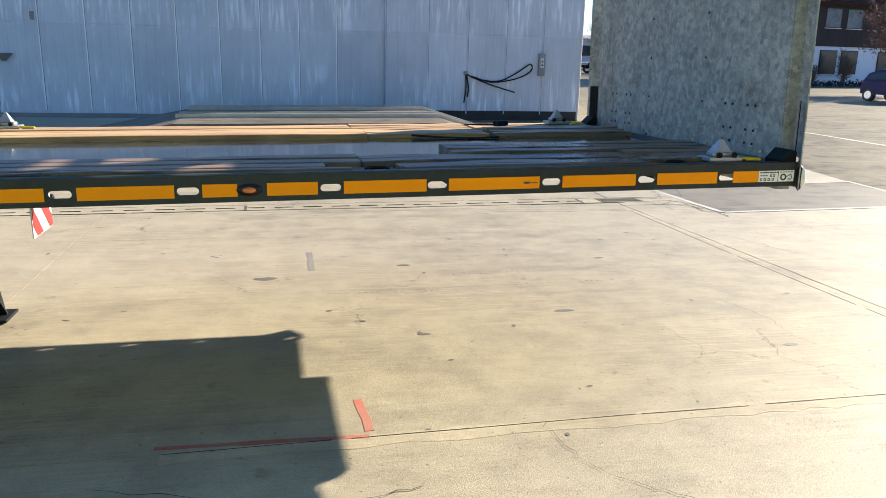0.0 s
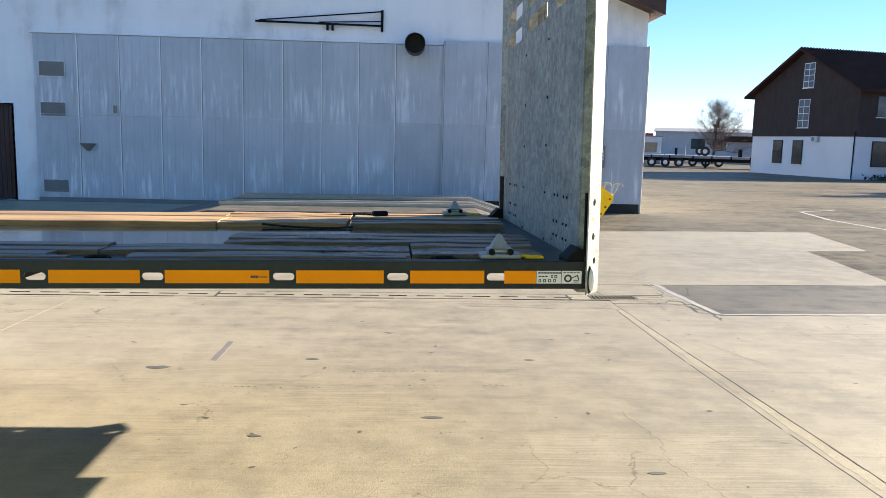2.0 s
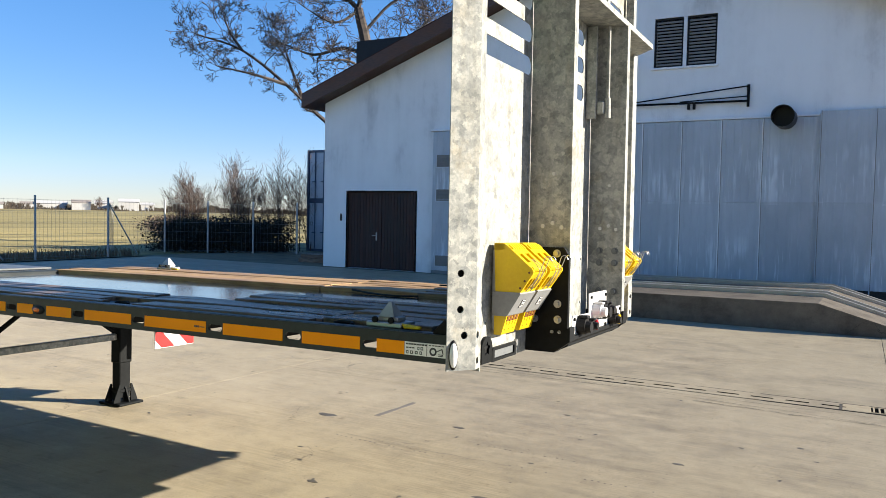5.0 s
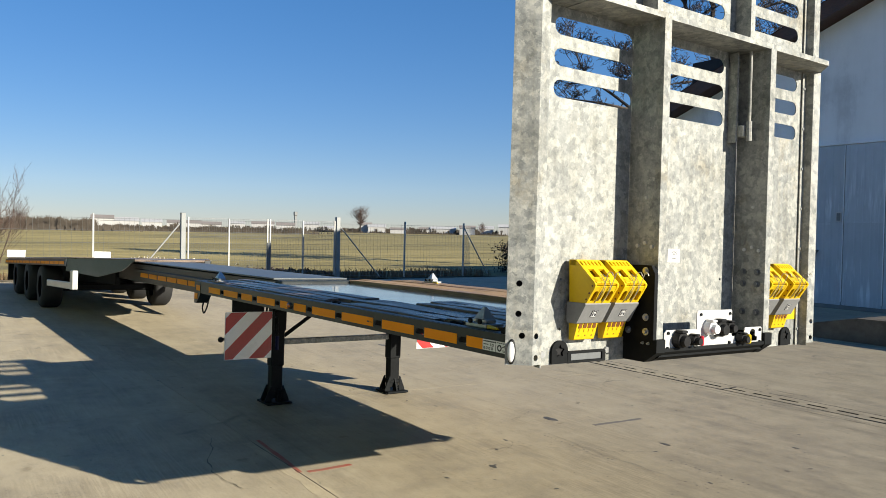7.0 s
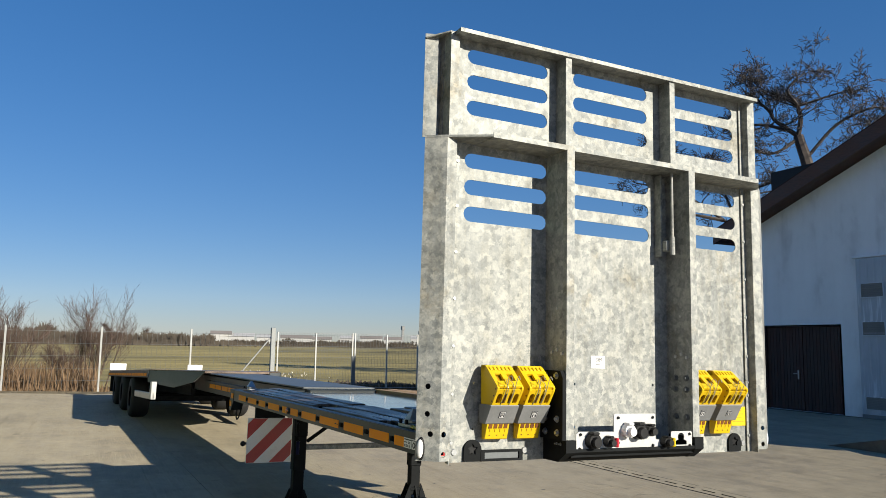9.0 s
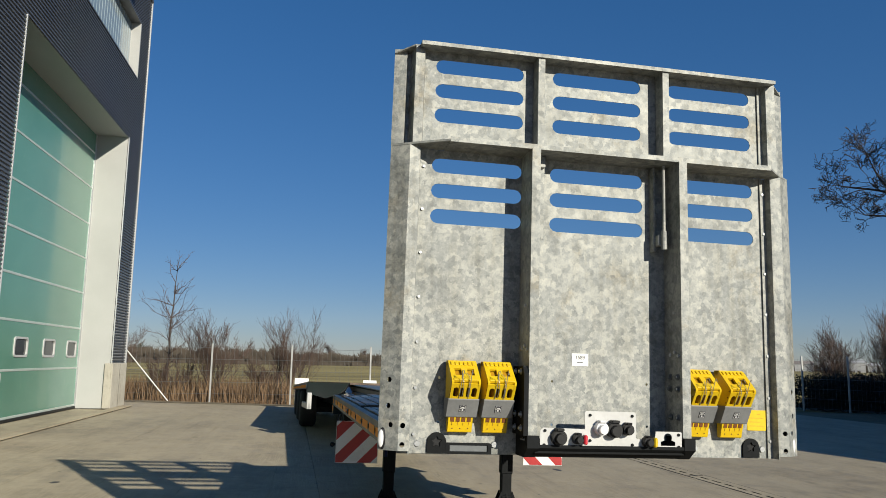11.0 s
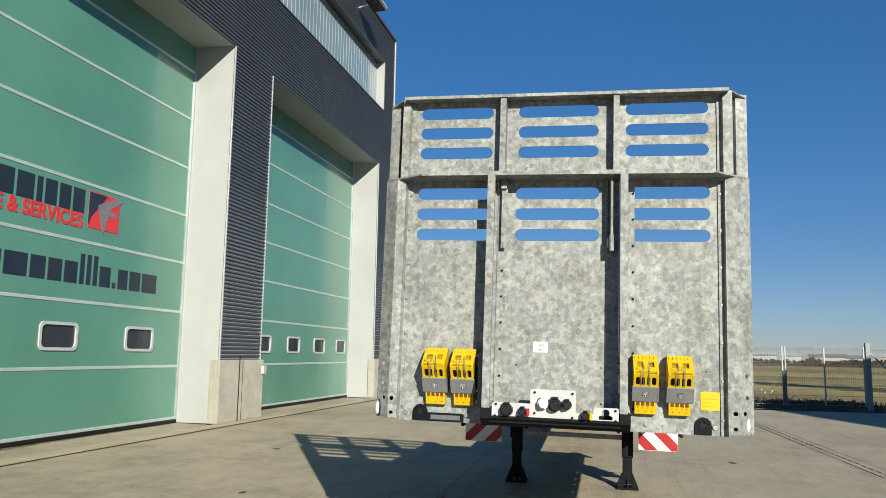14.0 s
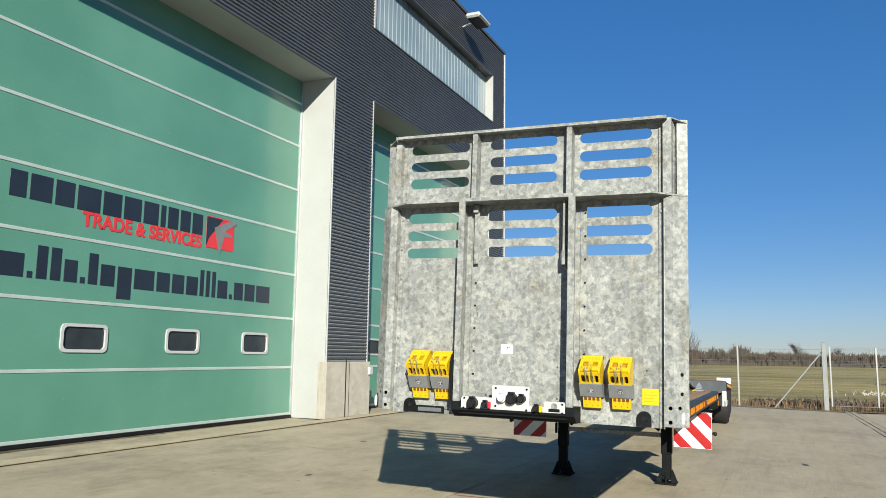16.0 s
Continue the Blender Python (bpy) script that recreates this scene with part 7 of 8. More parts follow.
def limb_line(points, r0, r1, level, seed, twig=1.0):
    """A main limb through points, with crooked side shoots that grow finer."""
    rnd = random.Random(seed)
    line = sweep(points, 4)
    out = []
    n = len(line) - 1

    def shoot(p, d, length, r, lv):
        steps = 4 if lv < 4 else 3
        for k in range(steps):
            d = (d + Vector((rnd.gauss(0, 1), rnd.gauss(0, 1), rnd.gauss(0.12, 0.8))) * 0.34).normalized()
            q = p + d * length / steps
            out.append((p, q, max(r, 0.013), max(r * 0.78, 0.011), lv))
            if lv < 5:
                for _ in range(2 if k else 1):
                    if rnd.random() < 0.72:
                        side = Vector((rnd.gauss(0, 1), rnd.gauss(0, 1), rnd.gauss(0.1, 0.6))).normalized()
                        shoot(q, (d * 0.5 + side * 0.6).normalized(), length * rnd.uniform(0.42, 0.66), r * 0.6, lv + 1)
            p, r = q, r * 0.78

    for k in range(n):
        f0, f1 = k / n, (k + 1) / n
        out.append((line[k], line[k + 1], r0 + (r1 - r0) * f0, r0 + (r1 - r0) * f1, level))
        if level and f1 > 0.25 and rnd.random() < 0.85:
            d = (line[k + 1] - line[k]).normalized()
            side = Vector((rnd.gauss(0, 1), rnd.gauss(0, 1), rnd.gauss(0.15, 0.6))).normalized()
            shoot(line[k + 1], (d * 0.5 + side * 0.65).normalized(), twig * rnd.uniform(0.9, 1.9), (r0 + (r1 - r0) * f1) * 0.55, level + 1)
    if level:
        shoot(line[-1], (line[-1] - line[-2]).normalized(), 1.3 * twig, r1 * 0.8, level + 1)
    return out


oak_p = limb_line([(0, 0, -0.1), (0.15, 0.1, 4.5), (0, 0, 9.8), (-0.5, 0.1, 12.3)], 0.42, 0.24, 0, 1)
oak_p += limb_line([(-0.5, 0.1, 12.3), (-1.05, 0.2, 12.8), (-1.6, 0.5, 13.4), (-1.9, 0.4, 14.0), (-2.9, 0.6, 14.9)], 0.14, 0.04, 1, 40)
oak_p += limb_line([(-0.5, 0.1, 12.3), (-0.35, -0.2, 13.1), (-0.5, -0.3, 13.8), (-0.9, -0.5, 14.5), (-0.4, -0.4, 15.1)], 0.14, 0.04, 1, 41)
oak_p += limb_line([(-1.05, 0.2, 12.7), (-2.0, 0.0, 13.0), (-3.2, 0.2, 13.2)], 0.10, 0.04, 1, 42)
oak_p += limb_line([(-0.5, 0.1, 12.2), (-1.3, -0.5, 11.5), (-2.0, -0.6, 11.4), (-3.1, -0.9, 11.9)], 0.09, 0.03, 1, 43)
oak_p += limb_line([(0.1, 0.1, 5.2), (-2.0, 0.0, 6.4), (-4.1, 0.3, 8.3), (-6.3, 0.2, 9.9), (-8.5, 0.4, 10.6)], 0.14, 0.04, 1, 44)
oak_p += limb_line([(-4.1, 0.3, 8.3), (-5.6, -0.4, 8.6), (-7.4, -0.6, 8.9)], 0.10, 0.03, 1, 45)
oak_p += limb_line([(-3.3, 0.2, 7.7), (-3.9, 0.6, 9.3), (-4.3, 0.9, 10.6)], 0.10, 0.03, 1, 46)
oak_p += limb_line([(-6.3, 0.2, 9.9), (-6.9, 0.5, 10.8), (-7.2, 0.6, 11.5)], 0.08, 0.03, 1, 47)
oak_p += limb_line([(0.0, 0.0, 9.9), (-1.2, 0.3, 10.3), (-2.7, 0.4, 9.9), (-4.2, 0.7, 10.4)], 0.13, 0.04, 1, 48)
oak_p += limb_line([(0.05, 0.0, 9.0), (-1.0, -0.6, 9.5), (-2.4, -1.2, 9.3)], 0.09, 0.03, 1, 49)
oak_p += limb_line([(-0.1, 0.0, 11.2), (1.2, 0.2, 12.7), (2.6, 0.0, 13.3), (3.4, 0.3, 13.3)], 0.10, 0.03, 1, 50)
oak_p += limb_line([(-0.5, -0.3, 13.7), (0.9, -0.4, 14.0), (1.9, -0.5, 14.2)], 0.07, 0.03, 1, 51)
oak_p += limb_line([(0.1, 0.1, 7.5), (0.8, 2.0, 9.0), (1.2, 4.0, 11.0)], 0.14, 0.04, 1, 52)
oak_p += limb_line([(0.1, 0.1, 8.2), (1.6, -1.8, 9.6), (2.6, -3.2, 11.0)], 0.14, 0.04, 1, 53)
oak_p += limb_line([(0.1, 0.0, 9.4), (1.8, 0.6, 10.8), (3.6, 0.8, 11.9)], 0.12, 0.04, 1, 54)
bare_tree("oak_tree", -22.05, 28.85, -0.1, "large old leafless tree with gnarled spreading limbs", oak_p, 1.0, 39)
rnd = random.Random(12)
leader, q = [], Vector((0, 0, 0))
for k in range(12):
    nq = q + Vector((rnd.gauss(0, 0.03), rnd.gauss(0, 0.03), 0.45))
    leader.append((q, nq, 0.06 - 0.0045 * k, 0.056 - 0.0045 * k, 0))
    q = nq
shoots = []
for k in range(34):
    z = rnd.uniform(1.7, 5.1)
    base = leader[int(z / 0.45)][0]
    size = (1.25 if z < 4.0 else 0.85) * rnd.uniform(0.55, 1.15)
    az = rnd.uniform(0, 6.28)
    p, d, r = base.copy(), Vector((math.cos(az), math.sin(az), rnd.uniform(0.25, 1.0))).normalized(), 0.015
    for n in range(4):
        d = (d + Vector((rnd.gauss(0, 0.25), rnd.gauss(0, 0.25), rnd.gauss(0.12, 0.2)))).normalized()
        e = p + d * size / 4
        shoots.append((p, e, r, r * 0.75, 1))
        for _ in range(2):
            w = (d + Vector((rnd.gauss(0, 0.7), rnd.gauss(0, 0.7), rnd.gauss(0.2, 0.5)))).normalized()
            shoots.append((e, e + w * size * rnd.uniform(0.15, 0.32), r * 0.5, 0.004, 2))
        p, r = e, r * 0.75
bare_tree("young_tree", -26.4, -7.05, -0.06, "slender young leafless tree behind the fence", leader + shoots)
for i, (x, y, h, seed) in enumerate(((-26.1, -2.4, 2.5, 21), (-24.9, -5.1, 2.3, 22), (-26.6, -9.4, 2.2, 23), (-26.0, -3.4, 1.2, 24), (-29, -13, 2.8, 25), (-25.0, -6.6, 1.2, 26))):
    rnd = random.Random(seed)
    pcs = []
    for k in range(9):
        lean = grow(seed * 31 + k, h * rnd.uniform(0.6, 1.0), 0.03, 3, 0.42, (1, 2, 1), up=0.3, bare=0.15, start=(rnd.uniform(-0.35, 0.35), rnd.uniform(-0.35, 0.35), 0), gnarl=0.16)
        sx, sy = rnd.uniform(-0.32, 0.32), rnd.uniform(-0.32, 0.32)
        for a, b, r0, r1, lv in lean:
            pcs.append((a + Vector((sx * a.z, sy * a.z, 0)), b + Vector((sx * b.z, sy * b.z, 0)), r0 * 0.8, r1 * 0.8, lv))
    bush = thing("bare_bush", pose(x, y, -0.06), "leafless brown thicket bush behind the fence", "bush", "bushes behind the fence")
    raw_part("thicket", *twig_mesh(pcs, (5, 4, 3, 3)), M_TWIG, bush)
# taller thicket by the north fence
for i, (x, y, h, seed) in enumerate(((-24.9, 20.3, 2.7, 42), (-23.7, 21.5, 3.2, 43), (-22.4, 22.7, 3.1, 44), (-25.9, 20.6, 2.6, 45), (-21.4, 23.0, 2.9, 46), (-24.3, 22.2, 3.0, 47))):
    rnd = random.Random(seed)
    pcs = []
    for k in range(5):
        lean = grow(seed * 17 + k, h * rnd.uniform(0.6, 1.0), 0.026, 3, 0.42, (1, 2, 1), up=0.25, bare=0.2, start=(rnd.uniform(-0.5, 0.5), rnd.uniform(-0.5, 0.5), 0), gnarl=0.15)
        sx, sy = rnd.uniform(-0.2, 0.2), rnd.uniform(-0.2, 0.2)
        for a, b, r0, r1, lv in lean:
            pcs.append((a + Vector((sx * a.z, sy * a.z, 0)), b + Vector((sx * b.z, sy * b.z, 0)), r0, r1, lv))
    bush = thing("bare_bush", pose(x, y, -0.06), "tall leafless thicket beside the shed", "bush", "thicket by the shed")
    raw_part("thicket", *twig_mesh(pcs, (5, 4, 3, 3)), M_TWIG, bush)


def blades(seed, count, inside, h0, h1, width, lean=0.3):
    """Loose upright blades scattered by inside(rnd) -> (x, y)."""
    rnd = random.Random(seed)
    verts, faces = [], []
    for _ in range(count):
        x, y = inside(rnd)
        h = rnd.uniform(h0, h1)
        a = rnd.uniform(0, math.pi)
        w = width * rnd.uniform(0.5, 1.4)
        dx, dy = w * math.cos(a), w * math.sin(a)
        lx, ly = rnd.gauss(0, lean) * h, rnd.gauss(0, lean) * h
        b = len(verts)
        verts += [(x - dx, y - dy, -0.14), (x + dx, y + dy, -0.14), (x + lx * 0.4 + dx * 0.7, y + ly * 0.4 + dy * 0.7, h * 0.6), (x + lx * 0.4 - dx * 0.7, y + ly * 0.4 - dy * 0.7, h * 0.6), (x + lx, y + ly, h)]
        faces += [(b, b + 1, b + 2, b + 3), (b + 3, b + 2, b + 4)]
    return verts, faces


def scatter(name, verts, faces, material, label, category):
    me = bpy.data.meshes.new(name)
    me.from_pydata(verts, [], faces)
    me.materials.append(material)
    return tagged(new(name, me), label, category, kind="stuff")


scatter("dry_grass", *blades(3, 9000, lambda r: (-23.9 - abs(r.gauss(0, 2.2)), r.uniform(-16, -2.4)), 0.25, 1.05, 0.014, 0.22), M_REED, "dense dry straw-coloured weeds behind the fence", "grass")
scatter("dry_grass", *blades(4, 5000, lambda r: (-23.3 - abs(r.gauss(0, 0.9)), r.uniform(-16, 16)), 0.05, 0.3, 0.012, 0.4), M_REED, "short dry grass along the fence foot", "grass")
scatter("rubble_heap", *blades(6, 170, lambda r: (-39.5 + r.gauss(0, 1.6), 6.4 + r.gauss(0, 0.8)), -0.11, -0.03, 0.035, 2.0), M_RUBBLE, "low heap of pale rubble and lime lying in the meadow", "rubble")
scatter("bare_earth", *blades(16, 1400, lambda r: (-25.2 - abs(r.gauss(0, 1.6)), r.uniform(0.6, 9.5)), 0.0, 0.12, 0.05, 0.9), M_BARK, "dark trampled stalks and earth behind the gate", "earth")


def hedge_along(a, b, seed, count, depth, h0, h1, size):
    rnd = random.Random(seed)
    verts, faces = [], []
    for _ in range(count):
        t = rnd.random()
        x = a[0] + (b[0] - a[0]) * t + rnd.gauss(0, depth)
        y = a[1] + (b[1] - a[1]) * t + rnd.gauss(0, depth)
        top = h0 + (h1 - h0) * (0.5 + 0.5 * math.sin(t * 37 + seed) * math.sin(t * 11))
        z = rnd.uniform(-0.05, top)
        v = [Vector((rnd.gauss(0, 1), rnd.gauss(0, 1), rnd.gauss(0, 1))).normalized() * size * rnd.uniform(0.4, 1.2) for _ in range(3)]
        b0 = len(verts)
        verts += [(x + w.x, y + w.y, z + w.z) for w in v]
        faces.append((b0, b0 + 1, b0 + 2))
    return verts, faces


scatter("dark_hedge", *hedge_along((-25.6, 18.9), (-21.3, 21.8), 7, 27000, 0.42, 1.05, 1.45, 0.085), M_HEDGE, "dark dense hedge behind the north fence", "hedge")
scatter("dark_hedge", *hedge_along((-30.0, 25.5), (-60.0, 48), 8, 16000, 1.0, 0.5, 1.2, 0.09), M_TWIG, "brown scrub on the far side of the hedge", "hedge")


# ---- distance: woods, hedgerows, village ----
def far_wood(seed, az0, az1, dist, h0, h1, count, size, material, label):
    """A strip of distant bare wood on an arc round the yard: trunks with fans of thin twigs over low scrub."""
    rnd = random.Random(seed)
    verts, faces = [], []

    def spike(p, q, w, az):
        tx, ty = -math.sin(az) * w, math.cos(az) * w
        b0 = len(verts)
        verts.extend([(p[0] - tx, p[1] - ty, p[2]), (p[0] + tx, p[1] + ty, p[2]), q])
        faces.append((b0, b0 + 1, b0 + 2))

    trees = count // 70
    for _ in range(trees):
        az = radians(rnd.uniform(az0, az1))
        d = dist * rnd.uniform(0.93, 1.07)
        wave = 0.5 + 0.9 * noise.noise(Vector((az * 50, seed, 0.0)))
        h = (h0 + (h1 - h0) * max(0.0, wave)) * rnd.uniform(0.75, 1.15)
        x, y = d * math.cos(az), d * math.sin(az)
        spike((x, y, -0.1), (x, y, h * 0.8), size * 0.35, az)
        for _ in range(48):
            z = h * rnd.uniform(0.12, 0.7)
            lean = rnd.gauss(0, 0.55)
            run = h * rnd.uniform(0.15, 0.42)
            off = rnd.gauss(0, 0.10) * h
            qx = off + run * math.sin(lean)
            spike((x - math.sin(az) * off, y + math.cos(az) * off, z), (x - math.sin(az) * qx, y + math.cos(az) * qx, min(h * 1.05, z + run * math.cos(lean))), size * rnd.uniform(0.12, 0.3), az)
        for _ in range(30):
            off = rnd.gauss(0, 4.5)
            spike((x - math.sin(az) * off, y + math.cos(az) * off, -0.1), (x - math.sin(az) * (off + rnd.gauss(0, 0.5)), y + math.cos(az) * (off + rnd.gauss(0, 0.5)), h * rnd.uniform(0.15, 0.5)), size * rnd.uniform(0.3, 0.8), az)
    return scatter("far_wood", verts, faces, material, label, "woodland")


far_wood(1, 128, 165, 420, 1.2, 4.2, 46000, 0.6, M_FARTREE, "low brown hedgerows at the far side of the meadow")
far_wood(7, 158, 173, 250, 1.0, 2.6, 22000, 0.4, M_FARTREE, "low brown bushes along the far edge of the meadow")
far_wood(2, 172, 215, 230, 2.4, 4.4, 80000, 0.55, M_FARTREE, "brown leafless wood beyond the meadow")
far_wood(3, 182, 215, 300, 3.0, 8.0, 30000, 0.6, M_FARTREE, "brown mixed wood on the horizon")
far_wood(6, 192, 203, 320, 3.5, 8.0, 7000, 0.5, M_FARGREEN, "dark conifers on the horizon")
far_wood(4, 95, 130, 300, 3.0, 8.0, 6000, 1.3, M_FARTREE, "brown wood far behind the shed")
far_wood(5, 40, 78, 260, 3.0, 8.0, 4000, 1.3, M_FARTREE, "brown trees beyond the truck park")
for k, (az, d, w, h, dp) in enumerate(((170.3, 330, 14, 3.2, 8), (171.4, 330, 8, 4.0, 8), (147.2, 400, 13, 2.8, 7), (148.6, 400, 6, 2.4, 6), (144.0, 410, 8, 3.4, 8), (150.6, 390, 8, 2.0, 6), (155.5, 420, 9, 2.2, 6), (160.5, 430, 12, 3.6, 8), (142.4, 400, 9, 4.4, 8), (166.0, 380, 15, 3.0, 8), (141.2, 400, 6, 3.2, 6), (145.4, 395, 8, 3.4, 8), (152.2, 400, 9, 3.2, 8), (153.0, 405, 6, 4.0, 8), (157.0, 410, 8, 3.8, 8), (158.9, 400, 9, 3.0, 8), (162.3, 405, 7, 3.4, 8), (164.2, 390, 10, 2.6, 8), (168.2, 350, 8, 3.0, 8))):
    a = radians(az)
    hs = thing("village_house", pose(d * math.cos(a), d * math.sin(a), -0.06, 0, 0, az + 90), "small distant white building on the horizon", "building", "distant village")
    part("wall", one_box((-w / 2, -dp / 2, 0), (w / 2, dp / 2, h)), M_FARWALL, hs)
    bm = bmesh.new()
    profile(bm, [(-dp / 2 - 0.3, h), (dp / 2 + 0.3, h), (0, h + dp * 0.18)], -w / 2 - 0.3, w / 2 + 0.3, lambda u, v, s: (s, u, v))
    part("roof", bm, M_FARROOF if k % 2 else M_FARWALL, hs)
    for j in range(max(2, int(w / 4))):
        part("window", one_box((-w / 2 + 1.2 + j * 3.6, -dp / 2 - 0.08, 0.9), (-w / 2 + 2.6 + j * 3.6, -dp / 2 + 0.02, 2.1)), M_PANE, hs)
tower = thing("water_tower", pose(460 * math.cos(radians(158.15)), 460 * math.sin(radians(158.15)), -0.06), "pale distant tower on the horizon", "tower")
part("shaft", one_box((-0.6, -0.6, 0), (0.6, 0.6, 9.0)), M_VENT, tower)
part("head", one_box((-0.95, -0.95, 9.0), (0.95, 0.95, 11.4), 0.2), M_VENT, tower)
for az, d, sc, seed in ((153.4, 380, 1.25, 61), (144.3, 390, 0.55, 62), (179.0, 250, 0.62, 63), (176.5, 260, 0.5, 64), (67.9, 88, 0.68, 65), (62.0, 165, 0.8, 66)):
    bare_tree("far_tree", d * math.cos(radians(az)), d * math.sin(radians(az)), -0.06, "distant round leafless tree", grow(seed, 8.0, 0.26, 4, 0.75, (3, 2, 2, 2), up=0.3, bare=0.25, gnarl=0.15), sc, 0, "distant trees")

# ---- stacked containers behind the shed ----
def container(z):
    c = thing("shipping_container", pose(-20.1, 23.45, z) @ Matrix.Diagonal((1, 1, 0.88, 1)), "pale blue-grey shipping container with blue door bars, stacked", "container", "stacked containers")
    part("body", one_box((-1.2, 0.02, 0.02), (1.2, 6.0, 2.57), 0.03), M_CONTAINER, c)
    for x in (-1.2, 1.2):
        for y in (0.0, 6.0):
            part("corner_post", one_box((x - 0.06, y - 0.06, 0), (x + 0.06, y + 0.06, 2.59), 0.01), M_BLUETRIM, c)
    for s in (-1, 1):
        door = part("door", one_box((min(s * 0.02, s * 1.12), -0.03, 0.12), (max(s * 0.02, s * 1.12), 0.02, 2.47), 0.01), M_CONTAINER, c)
        for x in (0.3, 0.78):
            part("lock_rod", shaped(lambda bm: rod(bm, (s * x, -0.06, 0.1), (s * x, -0.06, 2.5), 0.022, None, 8)), M_BLUETRIM, door)
            part("rod_handle", one_box((s * x - 0.16, -0.09, 0.95), (s * x + 0.04, -0.05, 1.0), 0.008), M_BLUETRIM, door)
        for z1 in (0.5, 1.1, 1.7):
            part("corrugation", one_box((min(s * 0.1, s * 1.05), -0.04, z1), (max(s * 0.1, s * 1.05), -0.028, z1 + 0.28), 0.008), M_CONTAINER, door)
    bm = bmesh.new()
    box(bm, (-1.2, -0.05, 0.0), (1.2, 0.04, 0.13), 0.01)
    part("lower_sill", bm, M_BLUETRIM, c)
    part("upper_header", one_box((-1.2, -0.05, 2.47), (1.2, 0.04, 2.59), 0.01), M_BLUETRIM, c)
    return c


container(-0.06)
container(2.22)
for k, (x, y, a) in enumerate(((-16.0, 17.7, 4), (-15.95, 17.75, 2))):
    pal = thing("timber_pallet", pose(x, y, 0.15 * k - 0.06, 0, 0, a), "grey wooden pallet stacked beside the shed", "pallet", "pallets by the shed")
    for j in range(6):
        part("board", one_box((-0.6, -0.4 + j * 0.14, 0.11), (0.6, -0.31 + j * 0.14, 0.135), 0.003), M_PLANK, pal)
    for j in (-0.35, 0, 0.35):
        part("bearer", one_box((-0.6, j - 0.05, 0.0), (0.6, j + 0.05, 0.11), 0.004), M_PLANK, pal)

# ---- dark timber and white plaster office house ----
HOUSE = pose(28.36, 45.45, -0.06, 0, 0, 13) @ Matrix.Diagonal((0.68, 0.68, 0.68, 1))
house = thing("office_house", HOUSE, "two-storey white plaster and dark timber house with tiled roof", "building")
GW, LL, FZ, EH, RH = 15.4, 34.0, 4.12, 8.7, 13.0
part("ground_floor_wall", one_box((0, 0, 0), (LL, GW, FZ)), M_HOUSEWHITE, house, "white plaster ground floor")
bm = bmesh.new()
profile(bm, [(-0.08, FZ), (GW + 0.08, FZ), (GW + 0.08, EH), (GW / 2, RH - 0.1), (-0.08, EH)], -0.08, LL + 0.08, lambda u, v, s: (s, u, v))
part("upper_wall", bm, M_BLACKWOOD, house, "dark brown timber cladding")
for s in (0, 1):
    bm = bmesh.new()
    e = -0.9 if s == 0 else GW + 0.9
    ez = EH - 0.35
    profile(bm, [(GW / 2, RH), (e, ez), (e, ez + 0.22), (GW / 2, RH + 0.25)], -0.9, LL + 0.9, lambda u, v, q: (q, u, v))
    roof = part("roof", bm, M_TILE, house, "brown tiled roof")
    bm = bmesh.new()
    for k in range(26):
        t0, t1 = k / 26, (k + 1) / 26
        u0, u1 = e + (GW / 2 - e) * t0, e + (GW / 2 - e) * t1
        v0, v1 = ez + 0.22 + (RH + 0.03 - ez) * t0, ez + 0.22 + (RH + 0.03 - ez) * t1
        vs = [bm.verts.new(c) for c in ((-0.9, u0, v0 + 0.07), (LL + 0.9, u0, v0 + 0.07), (LL + 0.9, u1, v1 + 0.01), (-0.9, u1, v1 + 0.01))]
        bm.faces.new(vs)
    for j in range(96):
        x = -0.85 + j * (LL + 1.7) / 96
        vs = [bm.verts.new((x + dx, u, v + dz)) for dx, dz in ((0, 0.06), (0.08, 0.13), (0.16, 0.06)) for u, v in ((e, ez + 0.22), (GW / 2, RH + 0.25))]
        bm.faces.new((vs[0], vs[1], vs[3], vs[2]))
        bm.faces.new((vs[2], vs[3], vs[5], vs[4]))
    raw = part("tile_covering", bm, M_TILE, roof)
    raw["kind"] = "stuff"


